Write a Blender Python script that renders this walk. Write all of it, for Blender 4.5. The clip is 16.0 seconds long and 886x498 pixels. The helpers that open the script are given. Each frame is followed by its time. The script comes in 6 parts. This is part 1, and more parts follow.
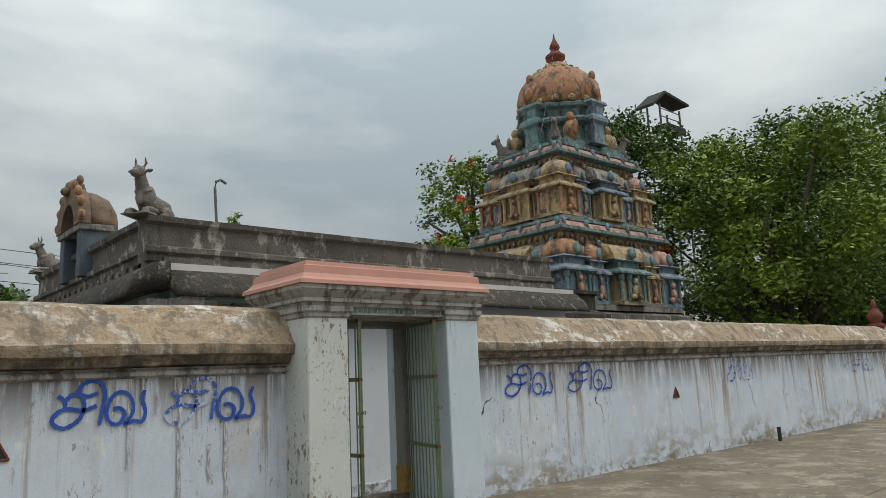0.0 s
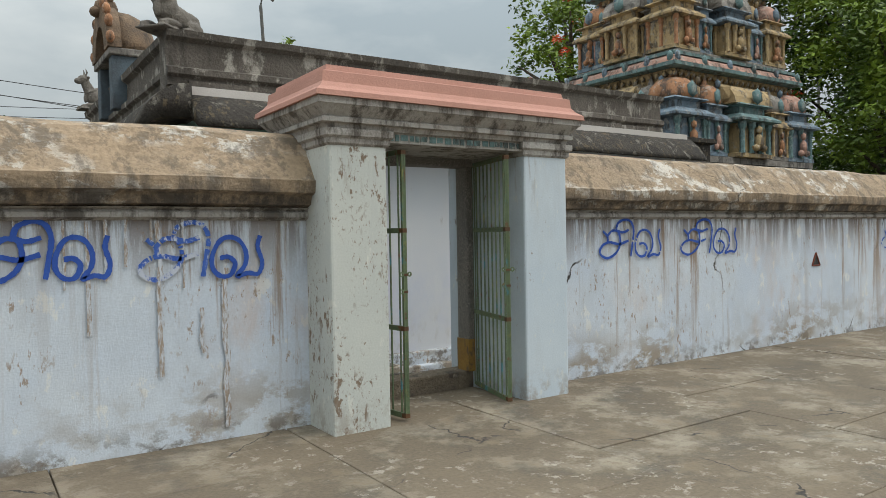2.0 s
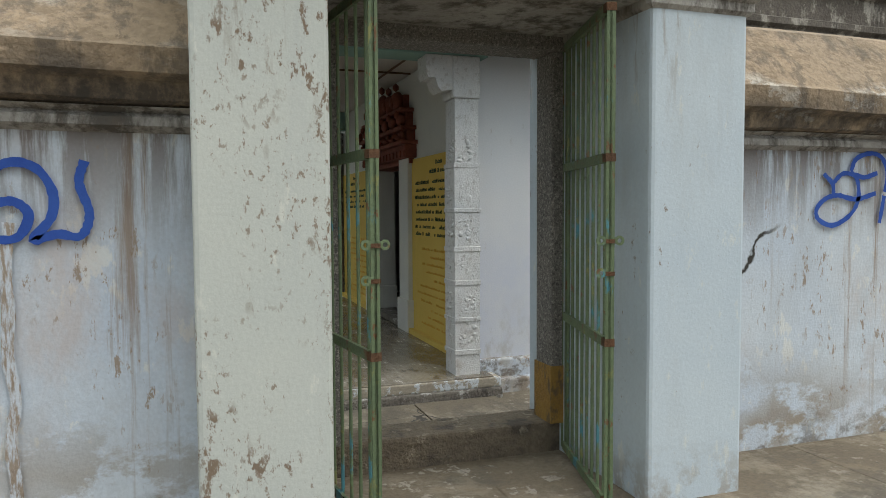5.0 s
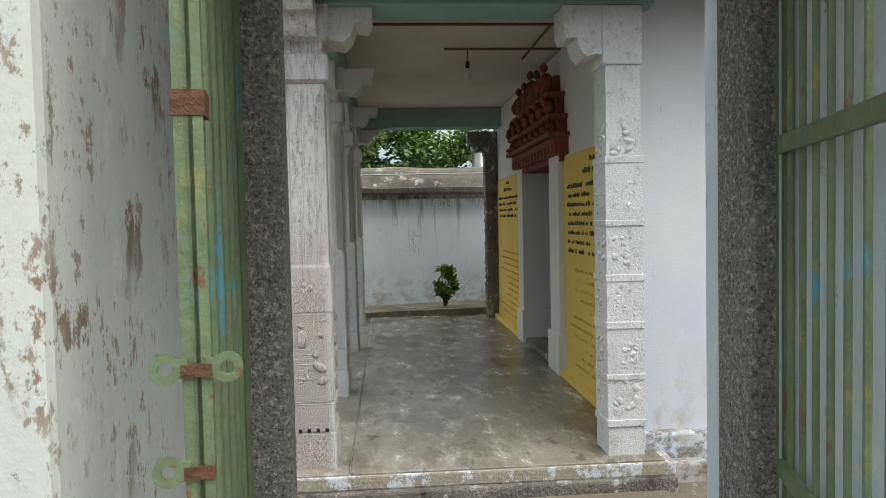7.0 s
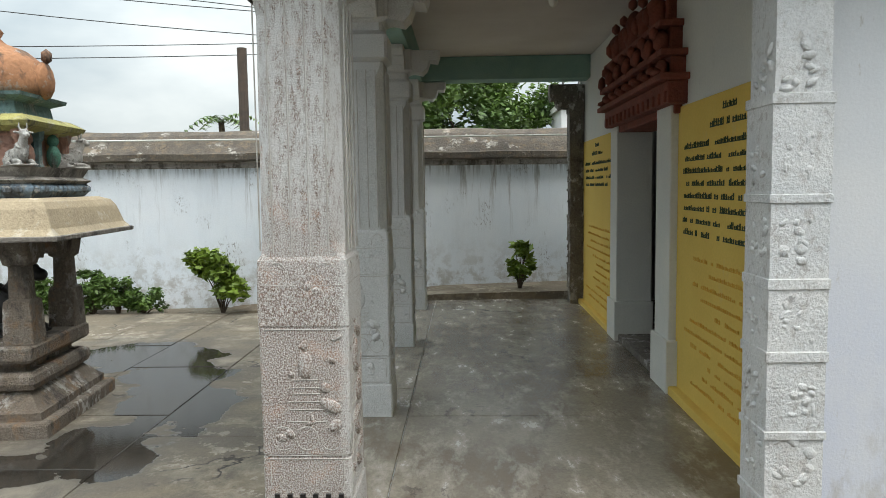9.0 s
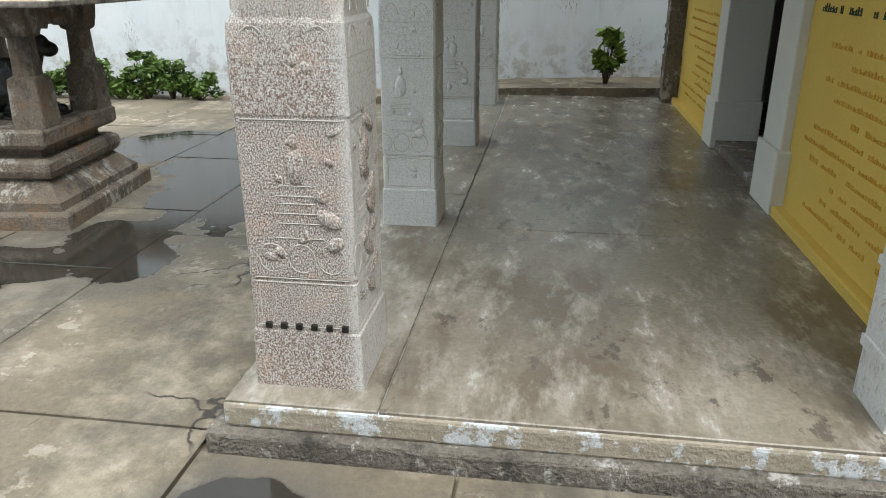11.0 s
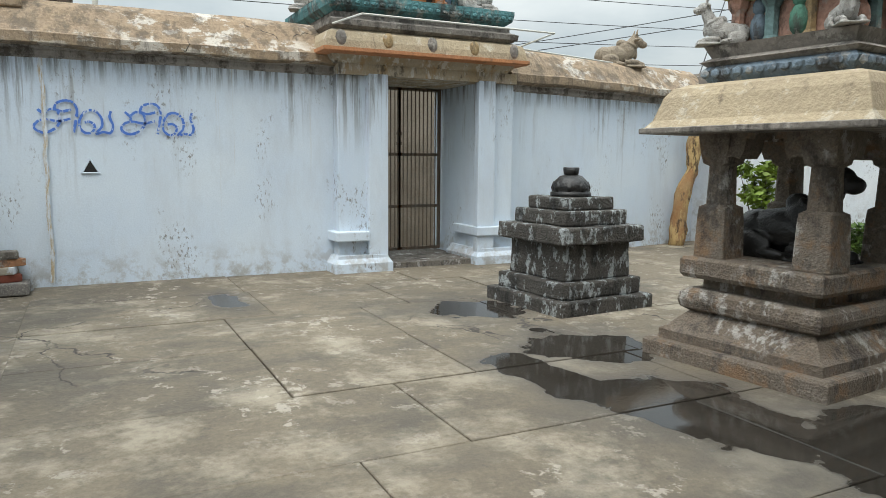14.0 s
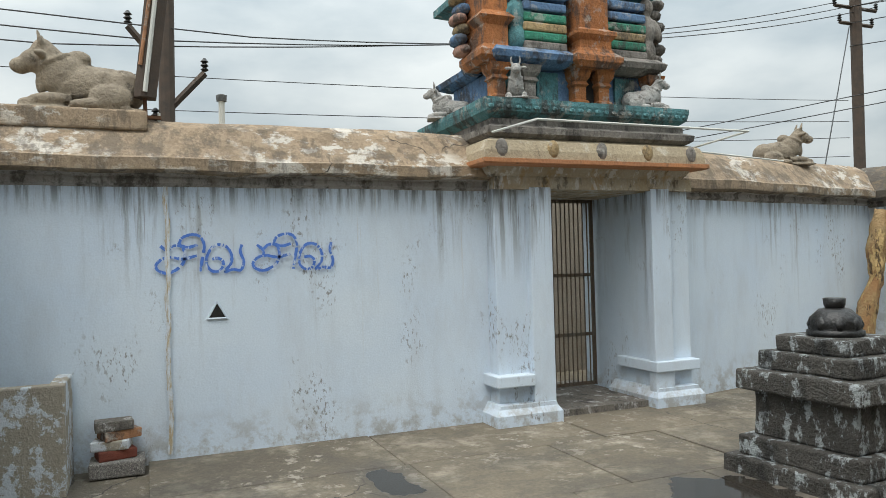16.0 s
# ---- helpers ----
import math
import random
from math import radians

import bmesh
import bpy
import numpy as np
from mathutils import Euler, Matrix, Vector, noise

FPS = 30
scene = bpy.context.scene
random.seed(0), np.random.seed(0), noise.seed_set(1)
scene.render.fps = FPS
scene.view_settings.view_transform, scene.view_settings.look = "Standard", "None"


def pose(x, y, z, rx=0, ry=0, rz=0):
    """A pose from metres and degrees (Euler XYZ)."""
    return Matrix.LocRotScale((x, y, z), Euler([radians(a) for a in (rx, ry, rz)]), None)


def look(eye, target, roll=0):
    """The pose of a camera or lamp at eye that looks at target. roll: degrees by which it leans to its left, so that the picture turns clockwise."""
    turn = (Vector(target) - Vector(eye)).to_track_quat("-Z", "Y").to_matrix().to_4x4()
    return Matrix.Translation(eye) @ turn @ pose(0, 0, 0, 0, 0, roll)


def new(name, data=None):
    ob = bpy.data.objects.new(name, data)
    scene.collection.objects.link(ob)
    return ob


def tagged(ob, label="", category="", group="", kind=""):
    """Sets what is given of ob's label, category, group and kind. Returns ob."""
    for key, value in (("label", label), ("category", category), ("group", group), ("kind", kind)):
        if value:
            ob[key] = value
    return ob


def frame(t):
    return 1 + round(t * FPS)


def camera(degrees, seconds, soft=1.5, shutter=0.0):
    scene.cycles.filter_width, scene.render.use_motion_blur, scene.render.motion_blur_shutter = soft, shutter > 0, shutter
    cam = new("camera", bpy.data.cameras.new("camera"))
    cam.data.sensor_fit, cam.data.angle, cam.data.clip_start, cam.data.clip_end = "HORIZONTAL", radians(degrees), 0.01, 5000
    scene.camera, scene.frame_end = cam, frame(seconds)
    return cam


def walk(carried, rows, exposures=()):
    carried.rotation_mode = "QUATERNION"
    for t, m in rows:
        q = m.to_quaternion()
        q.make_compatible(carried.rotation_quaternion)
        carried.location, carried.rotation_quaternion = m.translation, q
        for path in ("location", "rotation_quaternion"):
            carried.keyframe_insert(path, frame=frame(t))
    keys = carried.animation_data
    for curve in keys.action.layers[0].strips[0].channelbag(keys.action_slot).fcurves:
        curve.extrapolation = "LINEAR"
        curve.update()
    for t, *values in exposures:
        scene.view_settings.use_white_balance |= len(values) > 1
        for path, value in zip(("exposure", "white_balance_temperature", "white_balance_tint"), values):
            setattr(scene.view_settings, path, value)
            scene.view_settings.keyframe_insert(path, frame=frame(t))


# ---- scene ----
cam = camera(63.0, 16.0, soft=0.85)
PATH = [
    (0, (-4.562, -6.784, 1.62), (-3.255, -5.31, 1.965), -2.6),
    (0.5, (-4.2, -6.386, 1.633), (-2.938, -4.874, 1.983), -2.4),
    (1, (-3.822, -6.002, 1.61), (-2.63, -4.41, 1.823), -2.4),
    (1.5, (-3.395, -5.559, 1.594), (-2.234, -3.93, 1.637), -1.8),
    (2, (-2.957, -5.2, 1.571), (-1.844, -3.539, 1.534), -1.0),
    (2.5, (-2.531, -4.813, 1.53), (-1.532, -3.082, 1.476), -0.2),
    (3, (-2.119, -4.42, 1.536), (-1.186, -2.652, 1.467), -0.0),
    (5.5, (-0.232, -2.425, 1.372), (0.257, -0.489, 1.262), -0.7),
    (6, (0.012, -2.028, 1.376), (0.303, -0.052, 1.272), -1.1),
    (6.5, (0.238, -1.572, 1.417), (0.441, 0.416, 1.333), -1.0),
    (7, (0.439, -0.992, 1.453), (0.591, 1.0, 1.367), -1.2),
    (7.5, (0.504, -0.489, 1.424), (0.617, 1.506, 1.341), -1.1),
    (8, (0.576, -0.019, 1.401), (0.632, 1.977, 1.298), -0.8),
    (8.5, (0.596, 0.41, 1.419), (0.575, 2.405, 1.291), -0.6),
    (9, (0.598, 0.758, 1.467), (0.538, 2.75, 1.295), -0.8),
    (11.5, (0.765, 1.892, 1.223), (0.298, 3.682, 0.462), 0.6),
    (12, (0.731, 2.084, 1.17), (-0.171, 3.769, 0.579), -0.6),
    (12.5, (0.59, 2.229, 1.075), (-0.575, 3.774, 0.572), -0.7),
    (13, (0.413, 2.394, 1.024), (-1.072, 3.653, 0.566), -0.9),
    (13.5, (0.198, 2.516, 0.943), (-1.531, 3.479, 0.652), -0.0),
    (14, (-0.138, 2.538, 0.878), (-1.916, 3.42, 0.633), 0.5),
    (14.5, (-0.603, 2.404, 0.909), (-2.419, 3.217, 0.711), 0.6),
    (15, (-1.058, 2.268, 0.965), (-2.911, 3.004, 0.822), -0.2),
    (15.5, (-1.518, 2.116, 1.021), (-3.385, 2.829, 0.95), -1.1),
    (16, (-2.034, 2.025, 1.172), (-3.884, 2.783, 1.205), -1.5),
]
walk(cam, [(t, look(eye, target, roll)) for t, eye, target, roll in PATH],
     exposures=[(0.0, -0.15), (2.0, 0.08), (3.2, 0.14), (5.5, 0.17), (6.0, 0.42), (7.0, 0.88), (8.0, 1.1), (8.5, 0.88), (9.0, 0.78), (11.5, 0.98), (12.5, 0.88), (13.5, 0.58), (14.5, 0.54), (16.0, 0.38)])

# ---- light ----
world = bpy.data.worlds.new("world")
scene.world = world
world.use_nodes = True
wn, wl = world.node_tree.nodes, world.node_tree.links
wn.clear()
w_out = wn.new("ShaderNodeOutputWorld")
w_bg = wn.new("ShaderNodeBackground")
w_sky = wn.new("ShaderNodeTexSky")
w_sky.sky_type, w_sky.sun_disc = "NISHITA", False
w_sky.sun_elevation, w_sky.sun_rotation = radians(60), radians(139)
w_sky.dust_density, w_sky.air_density = 4.0, 1.0
w_tc = wn.new("ShaderNodeTexCoord")
w_map = wn.new("ShaderNodeMapping")
w_map.inputs["Scale"].default_value = (1.0, 1.0, 2.6)
w_noise = wn.new("ShaderNodeTexNoise")
w_noise.inputs["Scale"].default_value = 2.1
w_noise.inputs["Detail"].default_value = 7
w_noise.inputs["Roughness"].default_value = 0.52
w_ramp = wn.new("ShaderNodeValToRGB")
w_ramp.color_ramp.elements[0].position, w_ramp.color_ramp.elements[0].color = 0.38, (4.1, 4.8, 5.1, 1)
w_ramp.color_ramp.elements[1].position, w_ramp.color_ramp.elements[1].color = 0.62, (7.2, 7.65, 7.55, 1)
w_mix = wn.new("ShaderNodeMix")
w_mix.data_type = "RGBA"
w_mix.inputs[0].default_value = 0.9
wl.new(w_tc.outputs["Generated"], w_map.inputs[0])
wl.new(w_map.outputs[0], w_noise.inputs["Vector"])
wl.new(w_noise.outputs["Fac"], w_ramp.inputs[0])
wl.new(w_sky.outputs[0], w_mix.inputs[6])
wl.new(w_ramp.outputs[0], w_mix.inputs[7])
w_sep = wn.new("ShaderNodeSeparateXYZ")
wl.new(w_tc.outputs["Generated"], w_sep.inputs[0])
w_up = wn.new("ShaderNodeMapRange")
wl.new(w_sep.outputs["Z"], w_up.inputs["Value"])
w_slope, w_lift = wn.new("ShaderNodeMath"), wn.new("ShaderNodeMath")
for node, k, c in ((w_slope, 2.2, 0.6), (w_lift, 1.0, 0.84)):
    node.operation = "MULTIPLY_ADD"
    node.inputs[1].default_value, node.inputs[2].default_value = k, c
wl.new(w_up.outputs[0], w_slope.inputs[0])
wl.new(w_slope.outputs[0], w_lift.inputs[0])
wl.new(w_up.outputs[0], w_lift.inputs[1])
w_mul = wn.new("ShaderNodeVectorMath")
w_mul.operation = "SCALE"
wl.new(w_mix.outputs[2], w_mul.inputs[0])
wl.new(w_lift.outputs[0], w_mul.inputs["Scale"])
wl.new(w_mul.outputs[0], w_bg.inputs[0])
w_bg.inputs[1].default_value = 0.088
wl.new(w_bg.outputs[0], w_out.inputs[0])

sun = new("sun", bpy.data.lights.new("sun", "SUN"))
sun.data.energy, sun.data.angle, sun.data.color = 1.25, radians(40), (1.0, 0.96, 0.9)
sun.matrix_world = look((10, -11.5, 27), (0, 0, 0))


# ---- materials ----
def surf(name, c0, c1, scale=2.5, rough=0.85, bump=0.25, bscale=45.0, layers=(), metal=0.0, spec=0.35, per_object=0.0, fine=0.25, cracks=0.0):
    """A weathered surface: two colours mixed by noise, fine grain, then layers of stain, peeling paint and other
    colour.
    """
    m = bpy.data.materials.new(name)
    m.use_nodes = True
    nt = m.node_tree
    n, l = nt.nodes, nt.links
    b = n["Principled BSDF"]
    tc = n.new("ShaderNodeTexCoord")
    vec = tc.outputs["Object"]

    def noise_node(sc, detail=6, vector=None, rgh=0.6):
        t = n.new("ShaderNodeTexNoise")
        t.inputs["Scale"].default_value, t.inputs["Detail"].default_value, t.inputs["Roughness"].default_value = sc, detail, rgh
        l.new(vector or vec, t.inputs["Vector"])
        return t.outputs["Fac"]

    def ramp(fac, lo, hi):
        t = n.new("ShaderNodeMapRange")
        t.inputs["From Min"].default_value, t.inputs["From Max"].default_value = lo, hi
        l.new(fac, t.inputs["Value"])
        return t.outputs[0]

    def times(a, bb):
        t = n.new("ShaderNodeMath")
        t.operation = "MULTIPLY"
        l.new(a, t.inputs[0])
        if isinstance(bb, (int, float)):
            t.inputs[1].default_value = bb
        else:
            l.new(bb, t.inputs[1])
        return t.outputs[0]

    def mix(fac, a, bb, blend="MIX"):
        t = n.new("ShaderNodeMix")
        t.data_type, t.blend_type = "RGBA", blend
        if isinstance(fac, float):
            t.inputs[0].default_value = fac
        else:
            l.new(fac, t.inputs[0])
        for k, v in ((6, a), (7, bb)):
            if isinstance(v, tuple):
                t.inputs[k].default_value = (*v[:3], 1)
            else:
                l.new(v, t.inputs[k])
        return t.outputs[2]

    col = mix(ramp(noise_node(scale), 0.32, 0.68), c0, c1)
    grain = ramp(noise_node(bscale, 4), 0.25, 0.75)
    g2 = n.new("ShaderNodeMix")
    g2.data_type, g2.blend_type = "RGBA", "MULTIPLY"
    g2.inputs[0].default_value = fine
    l.new(col, g2.inputs[6])
    l.new(grain, g2.inputs[7])
    col = g2.outputs[2]
    rough_v, height = None, grain
    sep = None
    for ly in layers:
        mp = n.new("ShaderNodeMapping")
        mp.inputs["Scale"].default_value = ly.get("scale", (3, 3, 3))
        mp.inputs["Location"].default_value = ly.get("loc", (0, 0, 0))
        l.new(vec, mp.inputs[0])
        f = ramp(noise_node(1.0, ly.get("detail", 11), mp.outputs[0], ly.get("rgh", 0.72)), *ly.get("range", (0.55, 0.6)))
        if "z" in ly:
            if sep is None:
                sep = n.new("ShaderNodeSeparateXYZ")
                l.new(vec, sep.inputs[0])
            f = times(f, ramp(sep.outputs["Z"], *ly["z"]))
        if "patch" in ly:
            pm = n.new("ShaderNodeMapping")
            pm.inputs["Scale"].default_value, pm.inputs["Location"].default_value = ly["patch"], (3.7, 1.9, 5.3)
            l.new(vec, pm.inputs[0])
            f = times(f, ramp(noise_node(1.0, 4, pm.outputs[0]), *ly.get("gate", (0.5, 0.6))))
        if "x" in ly:
            sx = n.new("ShaderNodeSeparateXYZ")
            l.new(vec, sx.inputs[0])
            f = times(f, ramp(sx.outputs["X"], *ly["x"]))
        f = times(f, ly.get("amount", 1.0))
        col = mix(f, col, ly["col"])
        if "rough" in ly:
            rm = n.new("ShaderNodeMix")
            l.new(f, rm.inputs[0])
            rm.inputs[2].default_value = rough
            if rough_v is not None:
                l.new(rough_v, rm.inputs[2])
            rm.inputs[3].default_value = ly["rough"]
            rough_v = rm.outputs[0]
        if ly.get("deep"):
            ad = n.new("ShaderNodeMath")
            ad.operation = "MULTIPLY_ADD"
            l.new(f, ad.inputs[0])
            ad.inputs[1].default_value = ly["deep"]
            l.new(height, ad.inputs[2])
            height = ad.outputs[0]
    if cracks:
        warp = n.new("ShaderNodeTexNoise")
        warp.inputs["Scale"].default_value, warp.inputs["Detail"].default_value = 2.2, 5
        l.new(vec, warp.inputs["Vector"])
        shift = n.new("ShaderNodeVectorMath")
        shift.operation = "MULTIPLY_ADD"
        l.new(warp.outputs["Color"], shift.inputs[0])
        shift.inputs[1].default_value = (0.5, 0.5, 0.5)
        l.new(vec, shift.inputs[2])
        vo = n.new("ShaderNodeTexVoronoi")
        vo.feature = "DISTANCE_TO_EDGE"
        vo.inputs["Scale"].default_value = cracks
        l.new(shift.outputs[0], vo.inputs["Vector"])
        gate_n = ramp(noise_node(0.9, 3), 0.52, 0.58)
        line = times(ramp(vo.outputs["Distance"], 0.0045, 0.0015), gate_n)
        col = mix(line, col, (0.05, 0.045, 0.04))
        ad = n.new("ShaderNodeMath")
        ad.operation = "MULTIPLY_ADD"
        l.new(line, ad.inputs[0])
        ad.inputs[1].default_value = -1.5
        l.new(height, ad.inputs[2])
        height = ad.outputs[0]
    if per_object:
        oi = n.new("ShaderNodeObjectInfo")
        hs = n.new("ShaderNodeHueSaturation")
        l.new(ramp_out(n, l, oi.outputs["Random"], 1 - per_object, 1 + per_object), hs.inputs["Value"])
        l.new(col, hs.inputs["Color"])
        col = hs.outputs[0]
    l.new(col, b.inputs["Base Color"])
    if rough_v is not None:
        l.new(rough_v, b.inputs["Roughness"])
    else:
        b.inputs["Roughness"].default_value = rough
    b.inputs["Metallic"].default_value = metal
    b.inputs["Specular IOR Level"].default_value = spec
    bp = n.new("ShaderNodeBump")
    bp.inputs["Strength"].default_value, bp.inputs["Distance"].default_value = bump, 0.02
    l.new(height, bp.inputs["Height"])
    l.new(bp.outputs[0], b.inputs["Normal"])
    return m


def ramp_out(n, l, fac, lo, hi):
    t = n.new("ShaderNodeMapRange")
    t.inputs["To Min"].default_value, t.inputs["To Max"].default_value = lo, hi
    l.new(fac, t.inputs["Value"])
    return t.outputs[0]


BROWN, SOOT, RUST = (0.20, 0.145, 0.10), (0.045, 0.042, 0.04), (0.16, 0.075, 0.035)
M_WASH = surf("limewash_blue", (0.56, 0.63, 0.725), (0.65, 0.70, 0.75), 1.0, 0.9, 0.15, 60, fine=0.16, cracks=0.3, layers=[
    dict(col=(0.42, 0.45, 0.48), scale=(2.2, 2.2, 0.8), range=(0.48, 0.68), amount=0.45),
    dict(col=(0.74, 0.73, 0.68), scale=(6, 6, 3), range=(0.58, 0.62), amount=0.6, deep=0.2),
    dict(col=(0.52, 0.40, 0.34), scale=(2.5, 2.5, 1.2), range=(0.46, 0.62), patch=(0.8, 0.8, 0.6), gate=(0.5, 0.62), amount=0.45),
    dict(col=(0.27, 0.185, 0.12), scale=(5.5, 5.5, 0.22), range=(0.54, 0.61), z=(-0.6, 1.3), patch=(0.55, 0.55, 0.1), gate=(0.42, 0.52), amount=0.9),
    dict(col=(0.13, 0.09, 0.065), scale=(8, 8, 0.7), range=(0.44, 0.54), z=(1.2, 1.78), amount=0.9),
    dict(col=(0.30, 0.245, 0.18), scale=(2.4, 2.4, 4.0), range=(0.46, 0.53), z=(0.62, 0.15), patch=(0.7, 0.7, 0.7), gate=(0.42, 0.55), amount=0.9, deep=-0.6),
    dict(col=(0.14, 0.115, 0.09), scale=(5.0, 5.0, 6.0), range=(0.50, 0.58), z=(0.24, 0.0), amount=0.8, deep=-0.4),
    dict(col=(0.29, 0.21, 0.145), scale=(17, 17, 6), range=(0.57, 0.6), patch=(1.6, 1.6, 0.9), gate=(0.52, 0.6), amount=0.85, deep=-0.5)])
PIL_L = [dict(col=(0.40, 0.42, 0.43), scale=(2.6, 2.6, 0.5), range=(0.50, 0.68), amount=0.45),
         dict(col=(0.70, 0.69, 0.62), scale=(7, 7, 3), range=(0.58, 0.63), amount=0.5),
         dict(col=(0.19, 0.13, 0.085), scale=(11, 11, 6), range=(0.545, 0.575), patch=(2.2, 2.2, 1.1), gate=(0.495, 0.56), amount=0.92, deep=-0.6),
         dict(col=(0.24, 0.18, 0.13), scale=(34, 34, 20), range=(0.56, 0.6), patch=(3.0, 3.0, 1.6), gate=(0.44, 0.52), amount=0.85, deep=-0.4),
         dict(col=(0.24, 0.18, 0.13), scale=(9, 9, 1.2), range=(0.56, 0.62), z=(1.7, 2.34), amount=0.6),
         dict(col=(0.30, 0.25, 0.2), scale=(6, 6, 6), range=(0.48, 0.58), z=(0.3, 0.0), amount=0.7)]
M_PIL = surf("limewash_cream_grey", (0.535, 0.56, 0.53), (0.585, 0.60, 0.555), 1.3, 0.9, 0.1, 60, fine=0.1, layers=PIL_L)
M_PILR = surf("limewash_pale_blue", (0.51, 0.585, 0.65), (0.57, 0.635, 0.68), 1.3, 0.9, 0.1, 60, fine=0.1, layers=PIL_L[:2] + [dict(PIL_L[2], range=(0.61, 0.64)), dict(PIL_L[3], range=(0.64, 0.67))] + PIL_L[4:])
M_WHITE = surf("limewash_white", (0.66, 0.68, 0.71), (0.72, 0.72, 0.72), 0.8, 0.9, 0.1, 60, fine=0.08, layers=[
    dict(col=(0.56, 0.59, 0.68), scale=(0.7, 0.7, 0.5), range=(0.42, 0.6), z=(1.5, 0.6), amount=0.8),
    dict(col=(0.36, 0.33, 0.28), scale=(4, 4, 2.0), range=(0.52, 0.66), z=(0.5, -0.2), amount=0.6),
    dict(col=(0.4, 0.36, 0.3), scale=(9, 9, 3), range=(0.64, 0.68), amount=0.5)])
COURT_L = [dict(col=(0.47, 0.50, 0.53), scale=(2.4, 2.4, 0.8), range=(0.48, 0.7), amount=0.45),
           dict(col=(0.22, 0.205, 0.185), scale=(5.0, 5.0, 0.4), range=(0.555, 0.64), z=(0.0, 1.7), patch=(0.8, 0.8, 0.2), gate=(0.46, 0.58), amount=0.6),
           dict(col=(0.08, 0.072, 0.065), scale=(9, 9, 0.6), range=(0.47, 0.57), z=(1.62, 1.96), amount=0.9),
           dict(col=(0.13, 0.12, 0.105), scale=(11, 11, 0.5), range=(0.50, 0.60), z=(0.9, 1.7), patch=(1.2, 1.2, 0.15), gate=(0.53, 0.62), amount=0.75),
           dict(col=(0.19, 0.18, 0.17), scale=(30, 30, 14), range=(0.54, 0.6), patch=(1.3, 1.3, 0.8), gate=(0.55, 0.62), amount=0.85, deep=-0.4),
           dict(col=(0.45, 0.34, 0.20), scale=(9, 9, 0.15), range=(0.60, 0.66), patch=(0.6, 0.6, 0.1), gate=(0.52, 0.58), amount=0.6),
           dict(col=(0.30, 0.27, 0.23), scale=(4, 4, 4), range=(0.47, 0.58), z=(-0.1, -0.5), amount=0.7)]
M_COURT = surf("limewash_court", (0.58, 0.672, 0.775), (0.655, 0.73, 0.795), 0.8, 0.9, 0.12, 60, fine=0.1, layers=COURT_L)
M_NORTH = surf("limewash_north", (0.68, 0.74, 0.80), (0.75, 0.785, 0.82), 0.8, 0.9, 0.12, 60, fine=0.1, layers=[
    dict(COURT_L[0], amount=0.3), dict(COURT_L[1], z=(0.5, 1.9), scale=(6.5, 6.5, 0.4), amount=0.9), COURT_L[2], COURT_L[4], dict(COURT_L[6], z=(0.6, -0.3))])
COPE_L = [dict(col=(0.68, 0.65, 0.59), scale=(3.4, 3.4, 6), range=(0.51, 0.545), patch=(0.7, 0.7, 1.5), gate=(0.46, 0.56), amount=0.72, deep=0.6),
          dict(col=(0.20, 0.15, 0.10), scale=(5, 5, 9), range=(0.52, 0.58), amount=0.6),
          dict(col=(0.075, 0.068, 0.06), scale=(1.8, 1.8, 2.2), range=(0.54, 0.66), amount=0.75),
          dict(col=(0.10, 0.085, 0.07), scale=(6, 6, 1.5), range=(0.5, 0.58), amount=0.6),
          # Near-black patches, stronger towards the coping's lower lip.
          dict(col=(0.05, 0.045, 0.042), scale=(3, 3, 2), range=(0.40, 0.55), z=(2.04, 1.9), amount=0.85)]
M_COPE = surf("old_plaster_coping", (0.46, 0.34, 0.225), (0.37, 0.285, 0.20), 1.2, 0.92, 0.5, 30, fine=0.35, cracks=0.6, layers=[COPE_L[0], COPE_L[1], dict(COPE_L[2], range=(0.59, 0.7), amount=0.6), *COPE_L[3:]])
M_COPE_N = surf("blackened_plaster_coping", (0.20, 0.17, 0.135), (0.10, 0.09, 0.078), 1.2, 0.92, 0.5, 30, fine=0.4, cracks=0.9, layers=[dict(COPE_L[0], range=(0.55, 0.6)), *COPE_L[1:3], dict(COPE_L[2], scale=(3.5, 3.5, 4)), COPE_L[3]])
M_MOULD = surf("sooty_moulding", (0.47, 0.45, 0.42), (0.35, 0.32, 0.29), 2.0, 0.9, 0.4, 40, layers=[
    dict(col=(0.07, 0.06, 0.05), scale=(6.5, 6.5, 2.0), range=(0.48, 0.6), amount=0.85),
    dict(col=(0.19, 0.13, 0.09), scale=(3, 3, 1), range=(0.55, 0.7), amount=0.6)])
M_LINTEL = surf("ochre_stained_lintel", (0.50, 0.46, 0.38), (0.40, 0.31, 0.19), 3.0, 0.9, 0.4, 40, layers=[
    dict(col=(0.36, 0.23, 0.10), scale=(6, 6, 2), range=(0.52, 0.6), amount=0.7),
    dict(col=(0.62, 0.62, 0.60), scale=(7, 7, 3), range=(0.54, 0.58), amount=0.7),
    dict(col=(0.08, 0.065, 0.05), scale=(5, 5, 3), range=(0.55, 0.63), amount=0.8)])
M_BAND = surf("faded_orange_paint", (0.56, 0.25, 0.11), (0.44, 0.20, 0.10), 3.0, 0.85, 0.3, 40, layers=[dict(col=(0.12, 0.09, 0.06), scale=(5, 5, 5), range=(0.56, 0.64), amount=0.7)])
M_MUD = surf("mud_plaster", (0.30, 0.255, 0.20), (0.21, 0.175, 0.135), 2.0, 0.9, 0.4, 30)
